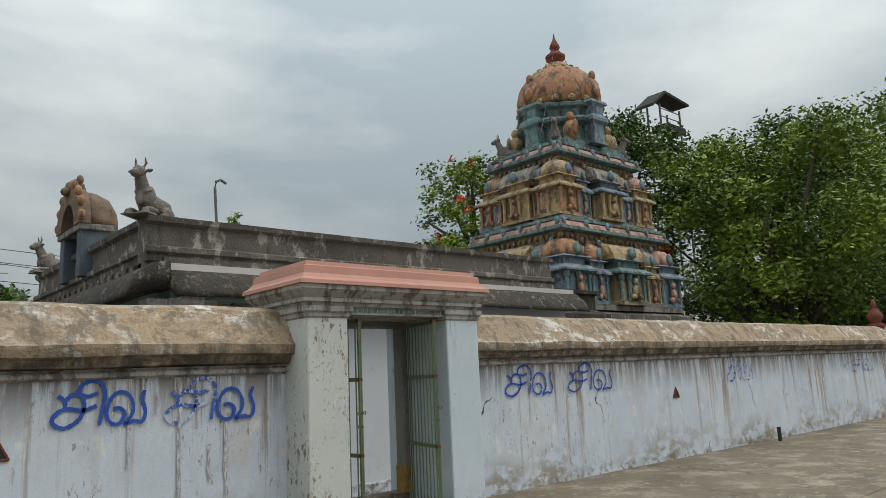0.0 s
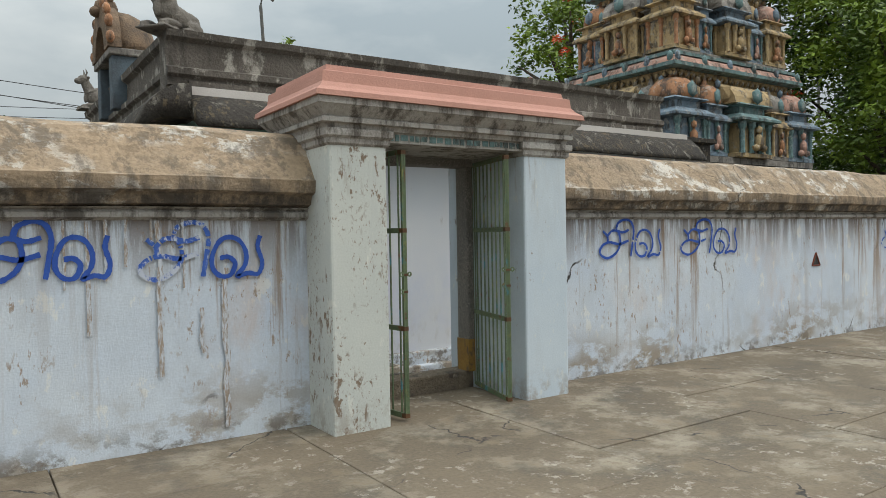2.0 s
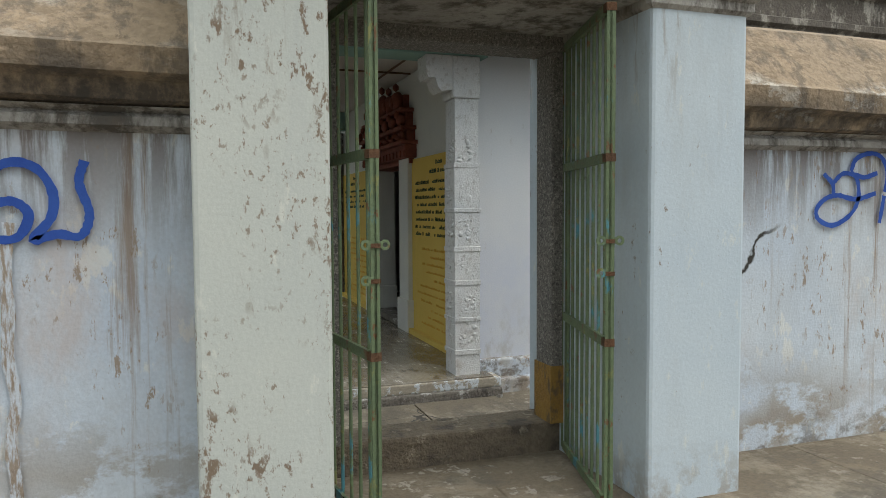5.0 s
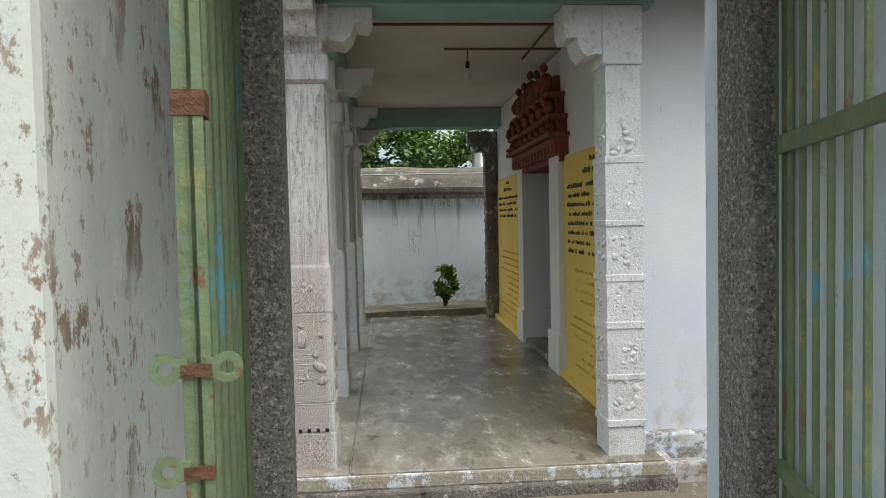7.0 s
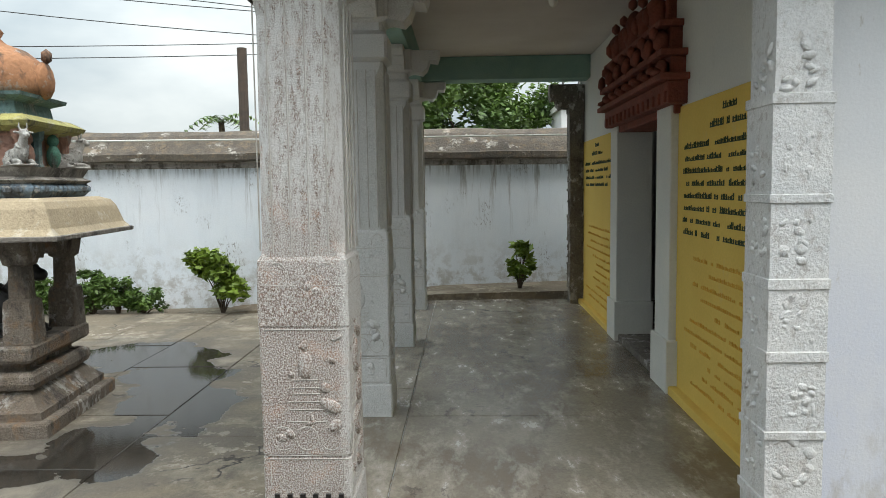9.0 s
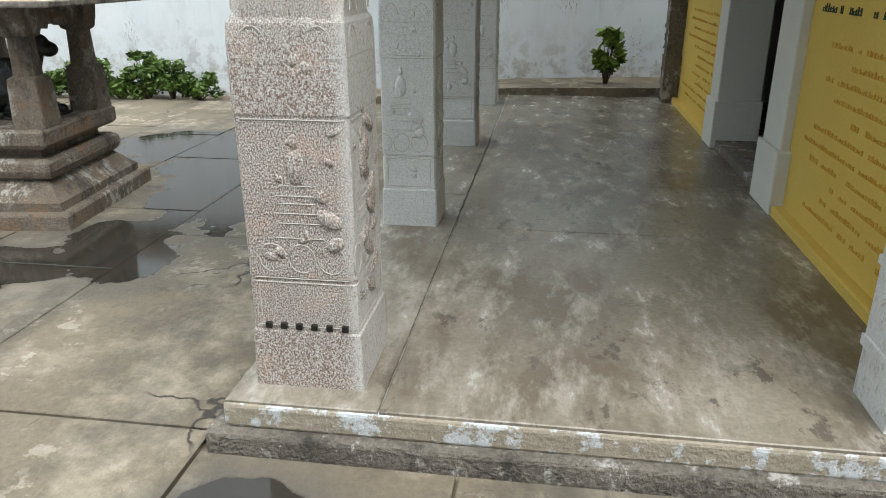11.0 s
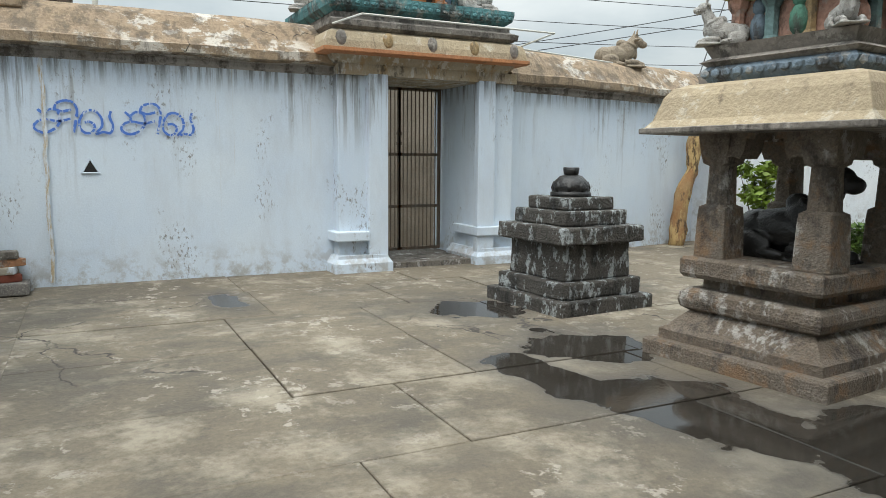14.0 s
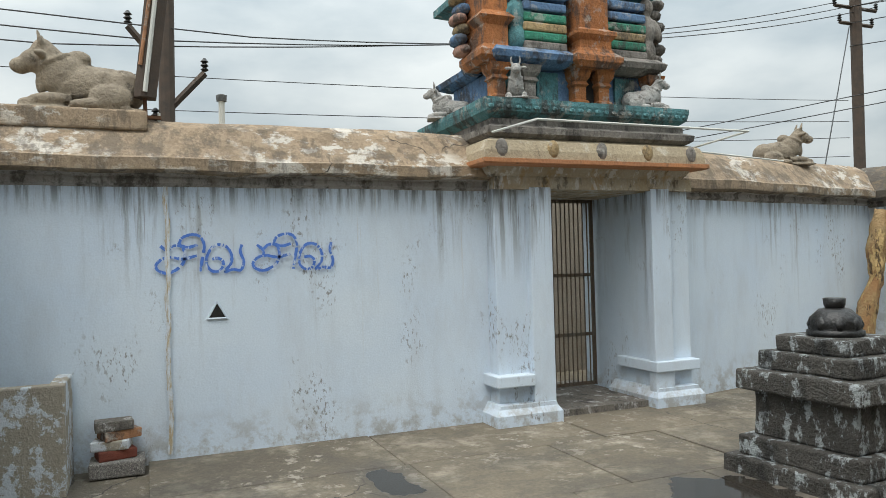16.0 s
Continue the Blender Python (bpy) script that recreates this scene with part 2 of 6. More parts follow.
M_PINK = surf("pink_paint", (0.54, 0.285, 0.225), (0.46, 0.24, 0.185), 2.0, 0.85, 0.2, 50, fine=0.12, layers=[
    dict(col=(0.22, 0.16, 0.12), scale=(2.5, 2.5, 7), range=(0.62, 0.75), amount=0.6)])
M_ROOF = surf("black_lichen_stone", (0.19, 0.165, 0.14), (0.11, 0.095, 0.08), 1.4, 0.92, 0.6, 25, fine=0.4, layers=[
    dict(col=(0.42, 0.39, 0.34), scale=(3.2, 3.2, 1.6), range=(0.53, 0.6), amount=0.75),
    dict(col=(0.04, 0.036, 0.033), scale=(3.5, 3.5, 0.5), range=(0.52, 0.68), amount=0.8)])
M_EAVE = surf("black_lichen_eave", (0.08, 0.068, 0.056), (0.04, 0.035, 0.03), 1.4, 0.92, 0.6, 25, fine=0.5, layers=[
    dict(col=(0.26, 0.24, 0.20), scale=(4.5, 4.5, 3), range=(0.57, 0.62), amount=0.6),
    dict(col=(0.16, 0.12, 0.07), scale=(9, 9, 5), range=(0.55, 0.62), amount=0.6)])
M_GRANITE = surf("grey_granite", (0.33, 0.30, 0.27), (0.26, 0.245, 0.23), 3.0, 0.85, 0.6, 110, fine=0.6, layers=[
    dict(col=(0.46, 0.43, 0.38), scale=(60, 60, 60), range=(0.52, 0.6), amount=0.8),
    dict(col=(0.07, 0.066, 0.062), scale=(70, 70, 70), range=(0.52, 0.6), amount=0.8)])
M_CARVED = surf("limewashed_carved_granite", (0.75, 0.76, 0.755), (0.82, 0.825, 0.82), 3.0, 0.9, 0.45, 90, fine=0.35, layers=[
    dict(col=(0.22, 0.205, 0.19), scale=(150, 150, 125), range=(0.52, 0.62), amount=0.5, deep=-0.5),
    dict(col=(0.66, 0.66, 0.65), scale=(4, 4, 3), range=(0.52, 0.62), amount=0.6)])
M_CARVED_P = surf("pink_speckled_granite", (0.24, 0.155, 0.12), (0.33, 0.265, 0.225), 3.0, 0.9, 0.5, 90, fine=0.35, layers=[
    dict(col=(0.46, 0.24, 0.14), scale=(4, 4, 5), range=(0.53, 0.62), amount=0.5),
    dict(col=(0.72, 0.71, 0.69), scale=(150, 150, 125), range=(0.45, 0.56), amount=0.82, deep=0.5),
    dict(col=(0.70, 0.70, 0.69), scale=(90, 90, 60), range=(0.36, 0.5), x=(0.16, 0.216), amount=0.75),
    dict(col=(0.70, 0.70, 0.69), scale=(30, 30, 8), range=(0.40, 0.54), z=(0.95, 1.5), amount=0.75)])
M_CHALK = surf("limewash_on_ridges", (0.62, 0.61, 0.58), (0.44, 0.40, 0.36), 9.0, 0.9, 0.3, 80, fine=0.25)
M_CARVED_W = surf("whitewashed_carved_stone", (0.62, 0.635, 0.64), (0.70, 0.70, 0.69), 3.0, 0.9, 0.4, 60, fine=0.2, layers=[
    dict(col=(0.38, 0.36, 0.34), scale=(22, 22, 16), range=(0.54, 0.6), amount=0.6, deep=-0.5),
    dict(col=(0.36, 0.31, 0.26), scale=(5, 5, 3), range=(0.52, 0.6), z=(0.6, -0.3), amount=0.5)])
M_STEP = surf("brown_worn_stone", (0.26, 0.205, 0.145), (0.17, 0.14, 0.105), 2.2, 0.85, 0.7, 40, fine=0.45, layers=[
    dict(col=(0.06, 0.052, 0.045), scale=(5, 5, 5), range=(0.52, 0.6), amount=0.75),
    dict(col=(0.40, 0.34, 0.26), scale=(9, 9, 9), range=(0.58, 0.64), amount=0.6)])
M_STONE = surf("dark_weathered_stone", (0.17, 0.15, 0.13), (0.26, 0.235, 0.20), 2.5, 0.88, 0.8, 40, fine=0.5, layers=[
    dict(col=(0.52, 0.51, 0.49), scale=(7, 7, 5), range=(0.55, 0.62), amount=0.75),
    dict(col=(0.035, 0.033, 0.03), scale=(4, 4, 2), range=(0.52, 0.62), amount=0.8)])
M_PAV = surf("worn_brown_granite", (0.23, 0.18, 0.135), (0.32, 0.28, 0.235), 2.5, 0.88, 0.7, 60, fine=0.5, layers=[
    dict(col=(0.14, 0.12, 0.10), scale=(45, 45, 40), range=(0.5, 0.6), amount=0.6),
    dict(col=(0.58, 0.565, 0.53), scale=(13, 13, 9), range=(0.50, 0.56), patch=(2.4, 2.4, 2.0), gate=(0.49, 0.6), amount=0.65, deep=0.3),
    dict(col=(0.30, 0.17, 0.08), scale=(3, 3, 3), range=(0.53, 0.63), amount=0.6),
    dict(col=(0.045, 0.04, 0.036), scale=(4, 4, 2.5), range=(0.52, 0.62), amount=0.75)])
M_BALI = surf("mossy_altar_stone", (0.08, 0.075, 0.068), (0.13, 0.12, 0.105), 3.0, 0.85, 0.9, 45, fine=0.5, layers=[
    dict(col=(0.46, 0.50, 0.51), scale=(9, 9, 5), range=(0.53, 0.58), amount=0.75),
    dict(col=(0.02, 0.02, 0.019), scale=(4, 4, 2), range=(0.52, 0.62), amount=0.85)])
# Oiled stone and other black things, also painted shade in holes.
M_BLACK = surf("oiled_black_stone_and_shade", (0.012, 0.012, 0.012), (0.02, 0.019, 0.018), 3, 0.38, 0.3, 30, spec=0.5)
M_YELLOW = surf("yellow_wash", (0.70, 0.51, 0.12), (0.66, 0.46, 0.10), 1.5, 0.85, 0.15, 50, fine=0.1, layers=[
    dict(col=(0.55, 0.45, 0.2), scale=(4, 4, 2), range=(0.6, 0.72), amount=0.5)])
M_FOOT = surf("grimy_ochre_paint", (0.42, 0.25, 0.06), (0.30, 0.17, 0.05), 5, 0.85, 0.4, 60, layers=[
    dict(col=(0.12, 0.09, 0.06), scale=(12, 12, 6), range=(0.52, 0.6), amount=0.8)])
M_CREAM = surf("cream_wash", (0.66, 0.66, 0.60), (0.60, 0.61, 0.58), 1.5, 0.88, 0.15, 50, fine=0.1, layers=[
    dict(col=(0.42, 0.40, 0.35), scale=(3, 3, 0.8), range=(0.58, 0.75), amount=0.5)])
M_CEIL = surf("ceiling_wash", (0.62, 0.58, 0.54), (0.52, 0.47, 0.43), 0.9, 0.9, 0.15, 50, fine=0.1)
M_SEA = surf("sea_green_paint", (0.26, 0.40, 0.35), (0.20, 0.33, 0.29), 2, 0.8, 0.2, 50, fine=0.15)
M_TERRA = surf("terracotta_paint", (0.25, 0.07, 0.042), (0.15, 0.045, 0.03), 4, 0.8, 0.4, 40)
M_PORCH = surf("damp_porch_floor", (0.34, 0.305, 0.25), (0.22, 0.193, 0.152), 1.1, 0.22, 0.14, 40, fine=0.3, cracks=0.25, layers=[
    dict(col=(0.13, 0.105, 0.075), scale=(1.3, 0.55, 0.9), loc=(0.3, 0.2, 0), range=(0.47, 0.58), amount=0.8, rough=0.12),
    dict(col=(0.45, 0.425, 0.38), scale=(5, 2, 3), range=(0.5, 0.64), amount=0.6, rough=0.34),
    dict(col=(0.085, 0.075, 0.065), scale=(6, 3.5, 5), range=(0.57, 0.61), patch=(0.9, 0.6, 0.9), gate=(0.48, 0.56), amount=0.75, rough=0.16)])
M_GREEN = surf("green_iron_paint", (0.165, 0.22, 0.115), (0.11, 0.15, 0.085), 6, 0.5, 0.2, 50, layers=[
    dict(col=(0.06, 0.25, 0.33), scale=(5, 5, 2), range=(0.57, 0.61), amount=0.75),
    dict(col=(0.30, 0.27, 0.07), scale=(9, 9, 5), range=(0.57, 0.62), amount=0.5),
    dict(col=RUST, scale=(16, 16, 9), range=(0.585, 0.62), amount=0.92)])
M_RUST = surf("rusted_iron", RUST, (0.09, 0.05, 0.03), 9, 0.85, 0.4, 60)
M_GRILLE = surf("rust_streaked_iron", (0.13, 0.115, 0.095), (0.17, 0.115, 0.075), 7, 0.75, 0.3, 60)
# Near black: shade painted into interiors, and the platform's black sheet.
M_DARK = surf("painted_shade_and_black", (0.03, 0.028, 0.026), (0.05, 0.045, 0.04), 2, 0.9, 0.1, 40)
M_POLE = surf("dark_rusty_pole", (0.075, 0.06, 0.05), (0.11, 0.08, 0.06), 6, 0.8, 0.3, 50)
M_IRON = surf("grey_iron", (0.11, 0.12, 0.12), (0.16, 0.15, 0.13), 8, 0.6, 0.2, 50)
M_INK = surf("blue_paint", (0.025, 0.075, 0.36), (0.04, 0.11, 0.44), 8, 0.8, 0.1, 60, fine=0.1)
M_TEXT = surf("green_black_ink", (0.03, 0.06, 0.03), (0.05, 0.07, 0.03), 8, 0.8, 0.1, 60)
M_TEXTO = surf("orange_ink", (0.68, 0.36, 0.05), (0.70, 0.42, 0.06), 8, 0.8, 0.1, 60)
M_ASH = surf("grey_plaster_panel", (0.42, 0.375, 0.30), (0.33, 0.29, 0.23), 1.5, 0.9, 0.4, 40, layers=[
    dict(col=(0.56, 0.60, 0.64), scale=(5, 5, 5), range=(0.5, 0.54), amount=0.9, deep=0.4)])


def paint(name, c):
    d = tuple(v * 0.6 for v in c)
    return surf(name, c, d, 3.0, 0.85, 0.5, 30, fine=0.35, layers=[
        dict(col=(0.06, 0.055, 0.05), scale=(3.6, 3.6, 1.6), range=(0.5, 0.58), amount=0.8),
        dict(col=(0.40, 0.38, 0.34), scale=(5, 5, 5), range=(0.55, 0.6), amount=0.55)])


P_TEAL, P_ORANGE = paint("dull_teal", (0.20, 0.32, 0.32)), paint("dull_terracotta", (0.54, 0.27, 0.14))
P_CREAM, P_BLUE = paint("dull_ochre", (0.58, 0.42, 0.22)), paint("dull_blue", (0.24, 0.32, 0.39))
P_GREY, P_PINK = paint("dull_grey", (0.33, 0.30, 0.265)), paint("dull_pink", (0.66, 0.39, 0.30))
P_GREEN, P_YEL = paint("dull_green", (0.12, 0.30, 0.22)), paint("dull_yellow", (0.50, 0.47, 0.17))
V_TEAL, V_ORANGE = paint("teal_paint", (0.14, 0.34, 0.36)), paint("orange_paint", (0.56, 0.22, 0.08))
V_BLUE, V_GREEN = paint("blue_paint_stucco", (0.17, 0.30, 0.50)), paint("green_paint_stucco", (0.07, 0.34, 0.22))
M_NICHE = surf("brown_stucco", (0.30, 0.20, 0.125), (0.17, 0.125, 0.09), 4, 0.9, 0.6, 35, fine=0.4, layers=[
    dict(col=(0.05, 0.045, 0.04), scale=(4, 4, 3), range=(0.53, 0.62), amount=0.75)])
M_BULL_T = surf("tan_stucco_bull", (0.40, 0.335, 0.25), (0.27, 0.225, 0.17), 5, 0.9, 0.6, 40, fine=0.4, layers=[
    dict(col=(0.06, 0.05, 0.04), scale=(6, 6, 5), range=(0.55, 0.64), amount=0.75)])
M_BULL_W = surf("white_painted_bull", (0.56, 0.555, 0.53), (0.42, 0.40, 0.37), 6, 0.88, 0.5, 40, fine=0.35, layers=[
    dict(col=(0.10, 0.085, 0.07), scale=(9, 9, 7), range=(0.55, 0.62), amount=0.75)])
M_TAN = surf("tan_plaster_eave", (0.52, 0.425, 0.285), (0.42, 0.345, 0.24), 2.2, 0.88, 0.4, 35, fine=0.3, layers=[
    dict(col=(0.60, 0.56, 0.47), scale=(5, 5, 6), range=(0.55, 0.62), amount=0.5),
    dict(col=(0.13, 0.105, 0.08), scale=(6, 6, 2.5), range=(0.57, 0.66), amount=0.6)])
M_DRIP = surf("brown_drip_stain", (0.40, 0.33, 0.27), (0.32, 0.25, 0.19), 3, 0.9, 0.2, 60, layers=[
    dict(col=(0.58, 0.625, 0.69), scale=(60, 60, 11), range=(0.44, 0.56), amount=0.92)])
M_RUSTRUN = surf("rust_run_stain", (0.52, 0.44, 0.30), (0.46, 0.36, 0.22), 3, 0.9, 0.2, 60, layers=[
    dict(col=(0.60, 0.665, 0.73), scale=(50, 50, 7), range=(0.42, 0.54), amount=0.92)])
M_BULL = surf("grey_stucco_bull", (0.26, 0.235, 0.20), (0.17, 0.15, 0.13), 5, 0.9, 0.6, 40, fine=0.4, layers=[
    dict(col=(0.05, 0.045, 0.04), scale=(5, 5, 4), range=(0.55, 0.66), amount=0.7)])


def leaf_mat(name, c0, c1):
    # Clump-sized noise from c0 to c1 paints shaded and lit foliage into the colour.
    m = surf(name, c0, c1, 0.55, 0.5, 0.1, 20, fine=0.2)
    n, l = m.node_tree.nodes, m.node_tree.links
    b = n["Principled BSDF"]
    geo, hs = n.new("ShaderNodeNewGeometry"), n.new("ShaderNodeHueSaturation")
    l.new(ramp_out(n, l, geo.outputs["Random Per Island"], 0.7, 1.3), hs.inputs["Value"])
    l.new(b.inputs["Base Color"].links[0].from_socket, hs.inputs["Color"])
    l.new(hs.outputs[0], b.inputs["Base Color"])
    return m


M_LEAF, M_LEAF_D = leaf_mat("leaf_bright", (0.035, 0.08, 0.012), (0.26, 0.36, 0.035)), leaf_mat("leaf_dark", (0.022, 0.055, 0.012), (0.14, 0.23, 0.04))
M_BARK = surf("bark", (0.10, 0.075, 0.05), (0.06, 0.045, 0.035), 8, 0.9, 0.8, 30)
M_LOG = surf("peeling_log", (0.34, 0.17, 0.07), (0.46, 0.33, 0.17), 3, 0.85, 0.8, 30, layers=[
    dict(col=(0.56, 0.40, 0.18), scale=(5, 5, 1.5), range=(0.52, 0.56), amount=0.85, deep=-0.5),
    dict(col=(0.07, 0.045, 0.03), scale=(9, 9, 2.5), range=(0.54, 0.6), amount=0.9)])
M_FLOWER = surf("orange_flower", (0.75, 0.11, 0.02), (0.60, 0.06, 0.02), 4, 0.6, 0.1, 30)
M_EARTH = surf("dry_earth", (0.20, 0.165, 0.12), (0.13, 0.12, 0.085), 0.4, 0.95, 0.6, 12, fine=0.4)


# ---- mesh helpers ----
def part(name, bm, material, parent=None, label="", smooth=False):
    me = bpy.data.meshes.new(name)
    bm.normal_update()
    bm.to_mesh(me)
    bm.free()
    me.materials.append(material)
    if smooth:
        me.polygons.foreach_set("use_smooth", [True] * len(me.polygons))
    ob = new(name, me)
    if parent is not None:
        ob.parent = parent
    if label:
        ob["label"] = label
    return ob


def thing(name, label, category, group="", kind="", m=None):
    ob = new(name)
    ob.empty_display_size = 0.2
    if m is not None:
        ob.matrix_world = m
    return tagged(ob, label, category, group, kind)


def loft(bm, rings, cap=True):
    vs = [[bm.verts.new(p) for p in r] for r in rings]
    k = len(vs[0])
    for a, b in zip(vs, vs[1:]):
        for i in range(k):
            bm.faces.new((a[i], a[(i + 1) % k], b[(i + 1) % k], b[i]))
    if cap:
        bm.faces.new(vs[0][::-1])
        bm.faces.new(vs[-1])
    return bm


def rect(x0, x1, y0, y1, z):
    return [(x0, y0, z), (x1, y0, z), (x1, y1, z), (x0, y1, z)]


def box(bm, x0, x1, y0, y1, z0, z1, bev=0.0):
    t = bmesh.new() if bev else bm
    loft(t, [rect(x0, x1, y0, y1, z0), rect(x0, x1, y0, y1, z1)])
    if bev:
        bmesh.ops.bevel(t, geom=t.edges[:], offset=bev, segments=2, affect="EDGES", profile=0.5)
        join(bm, t)
    return bm


def join(bm, t, m=None):
    me = bpy.data.meshes.new("tmp")
    t.to_mesh(me)
    t.free()
    if m is not None:
        me.transform(m)
    bm.from_mesh(me)
    bpy.data.meshes.remove(me)
    return bm


def B(*a, **k):
    return box(bmesh.new(), *a, **k)


def tiers(bm, cx, cy, prof):
    """A stack of moulded rectangles: (half x, half y, z) from below to the top."""
    return loft(bm, [rect(cx - hx, cx + hx, cy - hy, cy + hy, z) for hx, hy, z in prof])


def lathe(bm, cx, cy, prof, n=16, turn=0.0):
    return loft(bm, [[(cx + r * math.cos(turn + 2 * math.pi * i / n), cy + r * math.sin(turn + 2 * math.pi * i / n), z) for i in range(n)] for r, z in prof])


def prof_x(bm, prof, x0, x1, cuts=1, wob=0.0):
    """A closed (y, z) outline drawn out along x."""
    rings = []
    for i in range(cuts + 1):
        x = x0 + (x1 - x0) * i / cuts
        rings.append([(x, y + wob * noise.noise((x * 1.3, y * 3, z * 3)), z + wob * noise.noise((x * 1.1 + 9, y * 3, z * 3))) for y, z in prof])
    return loft(bm, rings)


def prof_y(bm, prof, y0, y1, cuts=1, wob=0.0):
    """A closed (x, z) outline drawn out along y."""
    rings = []
    for i in range(cuts + 1):
        y = y0 + (y1 - y0) * i / cuts
        rings.append([(x + wob * noise.noise((y * 1.3, x * 3, z * 3)), y, z + wob * noise.noise((y * 1.1 + 9, x * 3, z * 3))) for x, z in prof])
    return loft(bm, rings)


def tube(bm, pts, rad, n=8):
    """A round bar through points; rad: one radius or one for each point."""
    pts = [Vector(p) for p in pts]
    rads = rad if isinstance(rad, (list, tuple)) else [rad] * len(pts)
    rings = []
    for i, p in enumerate(pts):
        d = (pts[min(i + 1, len(pts) - 1)] - pts[max(i - 1, 0)]).normalized()
        u = d.cross((0, 0, 1) if abs(d.z) < 0.9 else (1, 0, 0)).normalized()
        v = d.cross(u)
        rings.append([p + rads[i] * (math.cos(2 * math.pi * k / n) * u + math.sin(2 * math.pi * k / n) * v) for k in range(n)])
    return loft(bm, rings)


def ball(bm, c, s, rot=(0, 0, 0), sub=2):
    t = bmesh.new()
    bmesh.ops.create_icosphere(t, subdivisions=sub, radius=1.0)
    return join(bm, t, Matrix.LocRotScale(c, Euler([radians(a) for a in rot]), s))


def roughen(bm, amp, freq):
    for v in bm.verts:
        d = noise.noise_vector(v.co * freq)
        v.co += d * amp
    return bm


def fused(ob, voxel):
    md = ob.modifiers.new("fuse", "REMESH")
    md.mode, md.voxel_size, md.use_smooth_shade = "VOXEL", voxel, True
    sm = ob.modifiers.new("soften", "SMOOTH")
    sm.iterations, sm.factor = 3, 0.5
    return ob


def wet_floor(m, spots, dark=(0.022, 0.019, 0.016)):
    """Adds rain puddles to a paving material: each spot is x, y and its two half widths, with a ragged damp rim."""
    n, l = m.node_tree.nodes, m.node_tree.links
    b = n["Principled BSDF"]
    col_in = b.inputs["Base Color"].links[0].from_socket
    tc = n.new("ShaderNodeTexCoord")
    wob = n.new("ShaderNodeTexNoise")
    wob.inputs["Scale"].default_value, wob.inputs["Detail"].default_value = 1.7, 6
    l.new(tc.outputs["Object"], wob.inputs["Vector"])
    best = None
    for x, y, rx, ry in spots:
        mp = n.new("ShaderNodeMapping")
        mp.inputs["Location"].default_value, mp.inputs["Scale"].default_value = (-x / rx, -y / ry, 0), (1 / rx, 1 / ry, 0)
        l.new(tc.outputs["Object"], mp.inputs[0])
        ln = n.new("ShaderNodeVectorMath")
        ln.operation = "LENGTH"
        l.new(mp.outputs[0], ln.inputs[0])
        if best is None:
            best = ln.outputs["Value"]
        else:
            mn = n.new("ShaderNodeMath")
            mn.operation = "MINIMUM"
            l.new(best, mn.inputs[0])
            l.new(ln.outputs["Value"], mn.inputs[1])
            best = mn.outputs[0]
    ad = n.new("ShaderNodeMath")
    ad.operation = "MULTIPLY_ADD"
    l.new(wob.outputs["Fac"], ad.inputs[0])
    ad.inputs[1].default_value = 2.2
    l.new(best, ad.inputs[2])
    wet, damp = (n.new("ShaderNodeMapRange") for _ in range(2))
    for t, lo, hi in ((wet, 2.02, 1.94), (damp, 2.8, 2.05)):
        t.inputs["From Min"].default_value, t.inputs["From Max"].default_value = lo, hi
        l.new(ad.outputs[0], t.inputs["Value"])
    for k, fac, c, amt in ((0, damp, (0.10, 0.092, 0.08), 0.65), (1, wet, dark, 0.9)):
        mu = n.new("ShaderNodeMath")
        mu.operation = "MULTIPLY"
        mu.inputs[1].default_value = amt
        l.new(fac.outputs[0], mu.inputs[0])
        mx = n.new("ShaderNodeMix")
        mx.data_type = "RGBA"
        l.new(mu.outputs[0], mx.inputs[0])
        l.new(col_in, mx.inputs[6])
        mx.inputs[7].default_value = (*c, 1)
        col_in = mx.outputs[2]
    l.new(col_in, b.inputs["Base Color"])
    ro = n.new("ShaderNodeMapRange")
    ro.inputs["To Min"].default_value, ro.inputs["To Max"].default_value = 0.85, 0.04
    l.new(wet.outputs[0], ro.inputs["Value"])
    l.new(ro.outputs[0], b.inputs["Roughness"])
    bump_n = [k for k in n if k.type == "BUMP"][0]
    st = n.new("ShaderNodeMapRange")
    st.inputs["To Min"].default_value, st.inputs["To Max"].default_value = 0.35, 0.01
    l.new(wet.outputs[0], st.inputs["Value"])
    l.new(st.outputs[0], bump_n.inputs["Strength"])
    b.inputs["Specular IOR Level"].default_value = 0.27
    return m


PAVE = dict(scale=0.6, rough=0.88, bump=0.3, bscale=35, fine=0.3, per_object=0.06, cracks=0.45)
PAVE_L = [dict(col=(0.35, 0.31, 0.24), scale=(1.5, 1.5, 1.5), range=(0.5, 0.62), amount=0.75),
          dict(col=(0.10, 0.09, 0.075), scale=(1.3, 1.3, 1.3), range=(0.52, 0.66), amount=0.7),
          dict(col=(0.46, 0.42, 0.355), scale=(7, 7, 7), range=(0.56, 0.60), patch=(0.8, 0.8, 0.8), gate=(0.45, 0.6), amount=0.6),
          dict(col=(0.08, 0.075, 0.065), scale=(9, 9, 9), range=(0.6, 0.7), amount=0.6),
          dict(col=(0.17, 0.125, 0.075), scale=(3, 3, 3), range=(0.55, 0.64), amount=0.6)]
M_GROUND = surf("worn_paving", (0.222, 0.177, 0.124), (0.15, 0.121, 0.087), layers=PAVE_L, **PAVE)
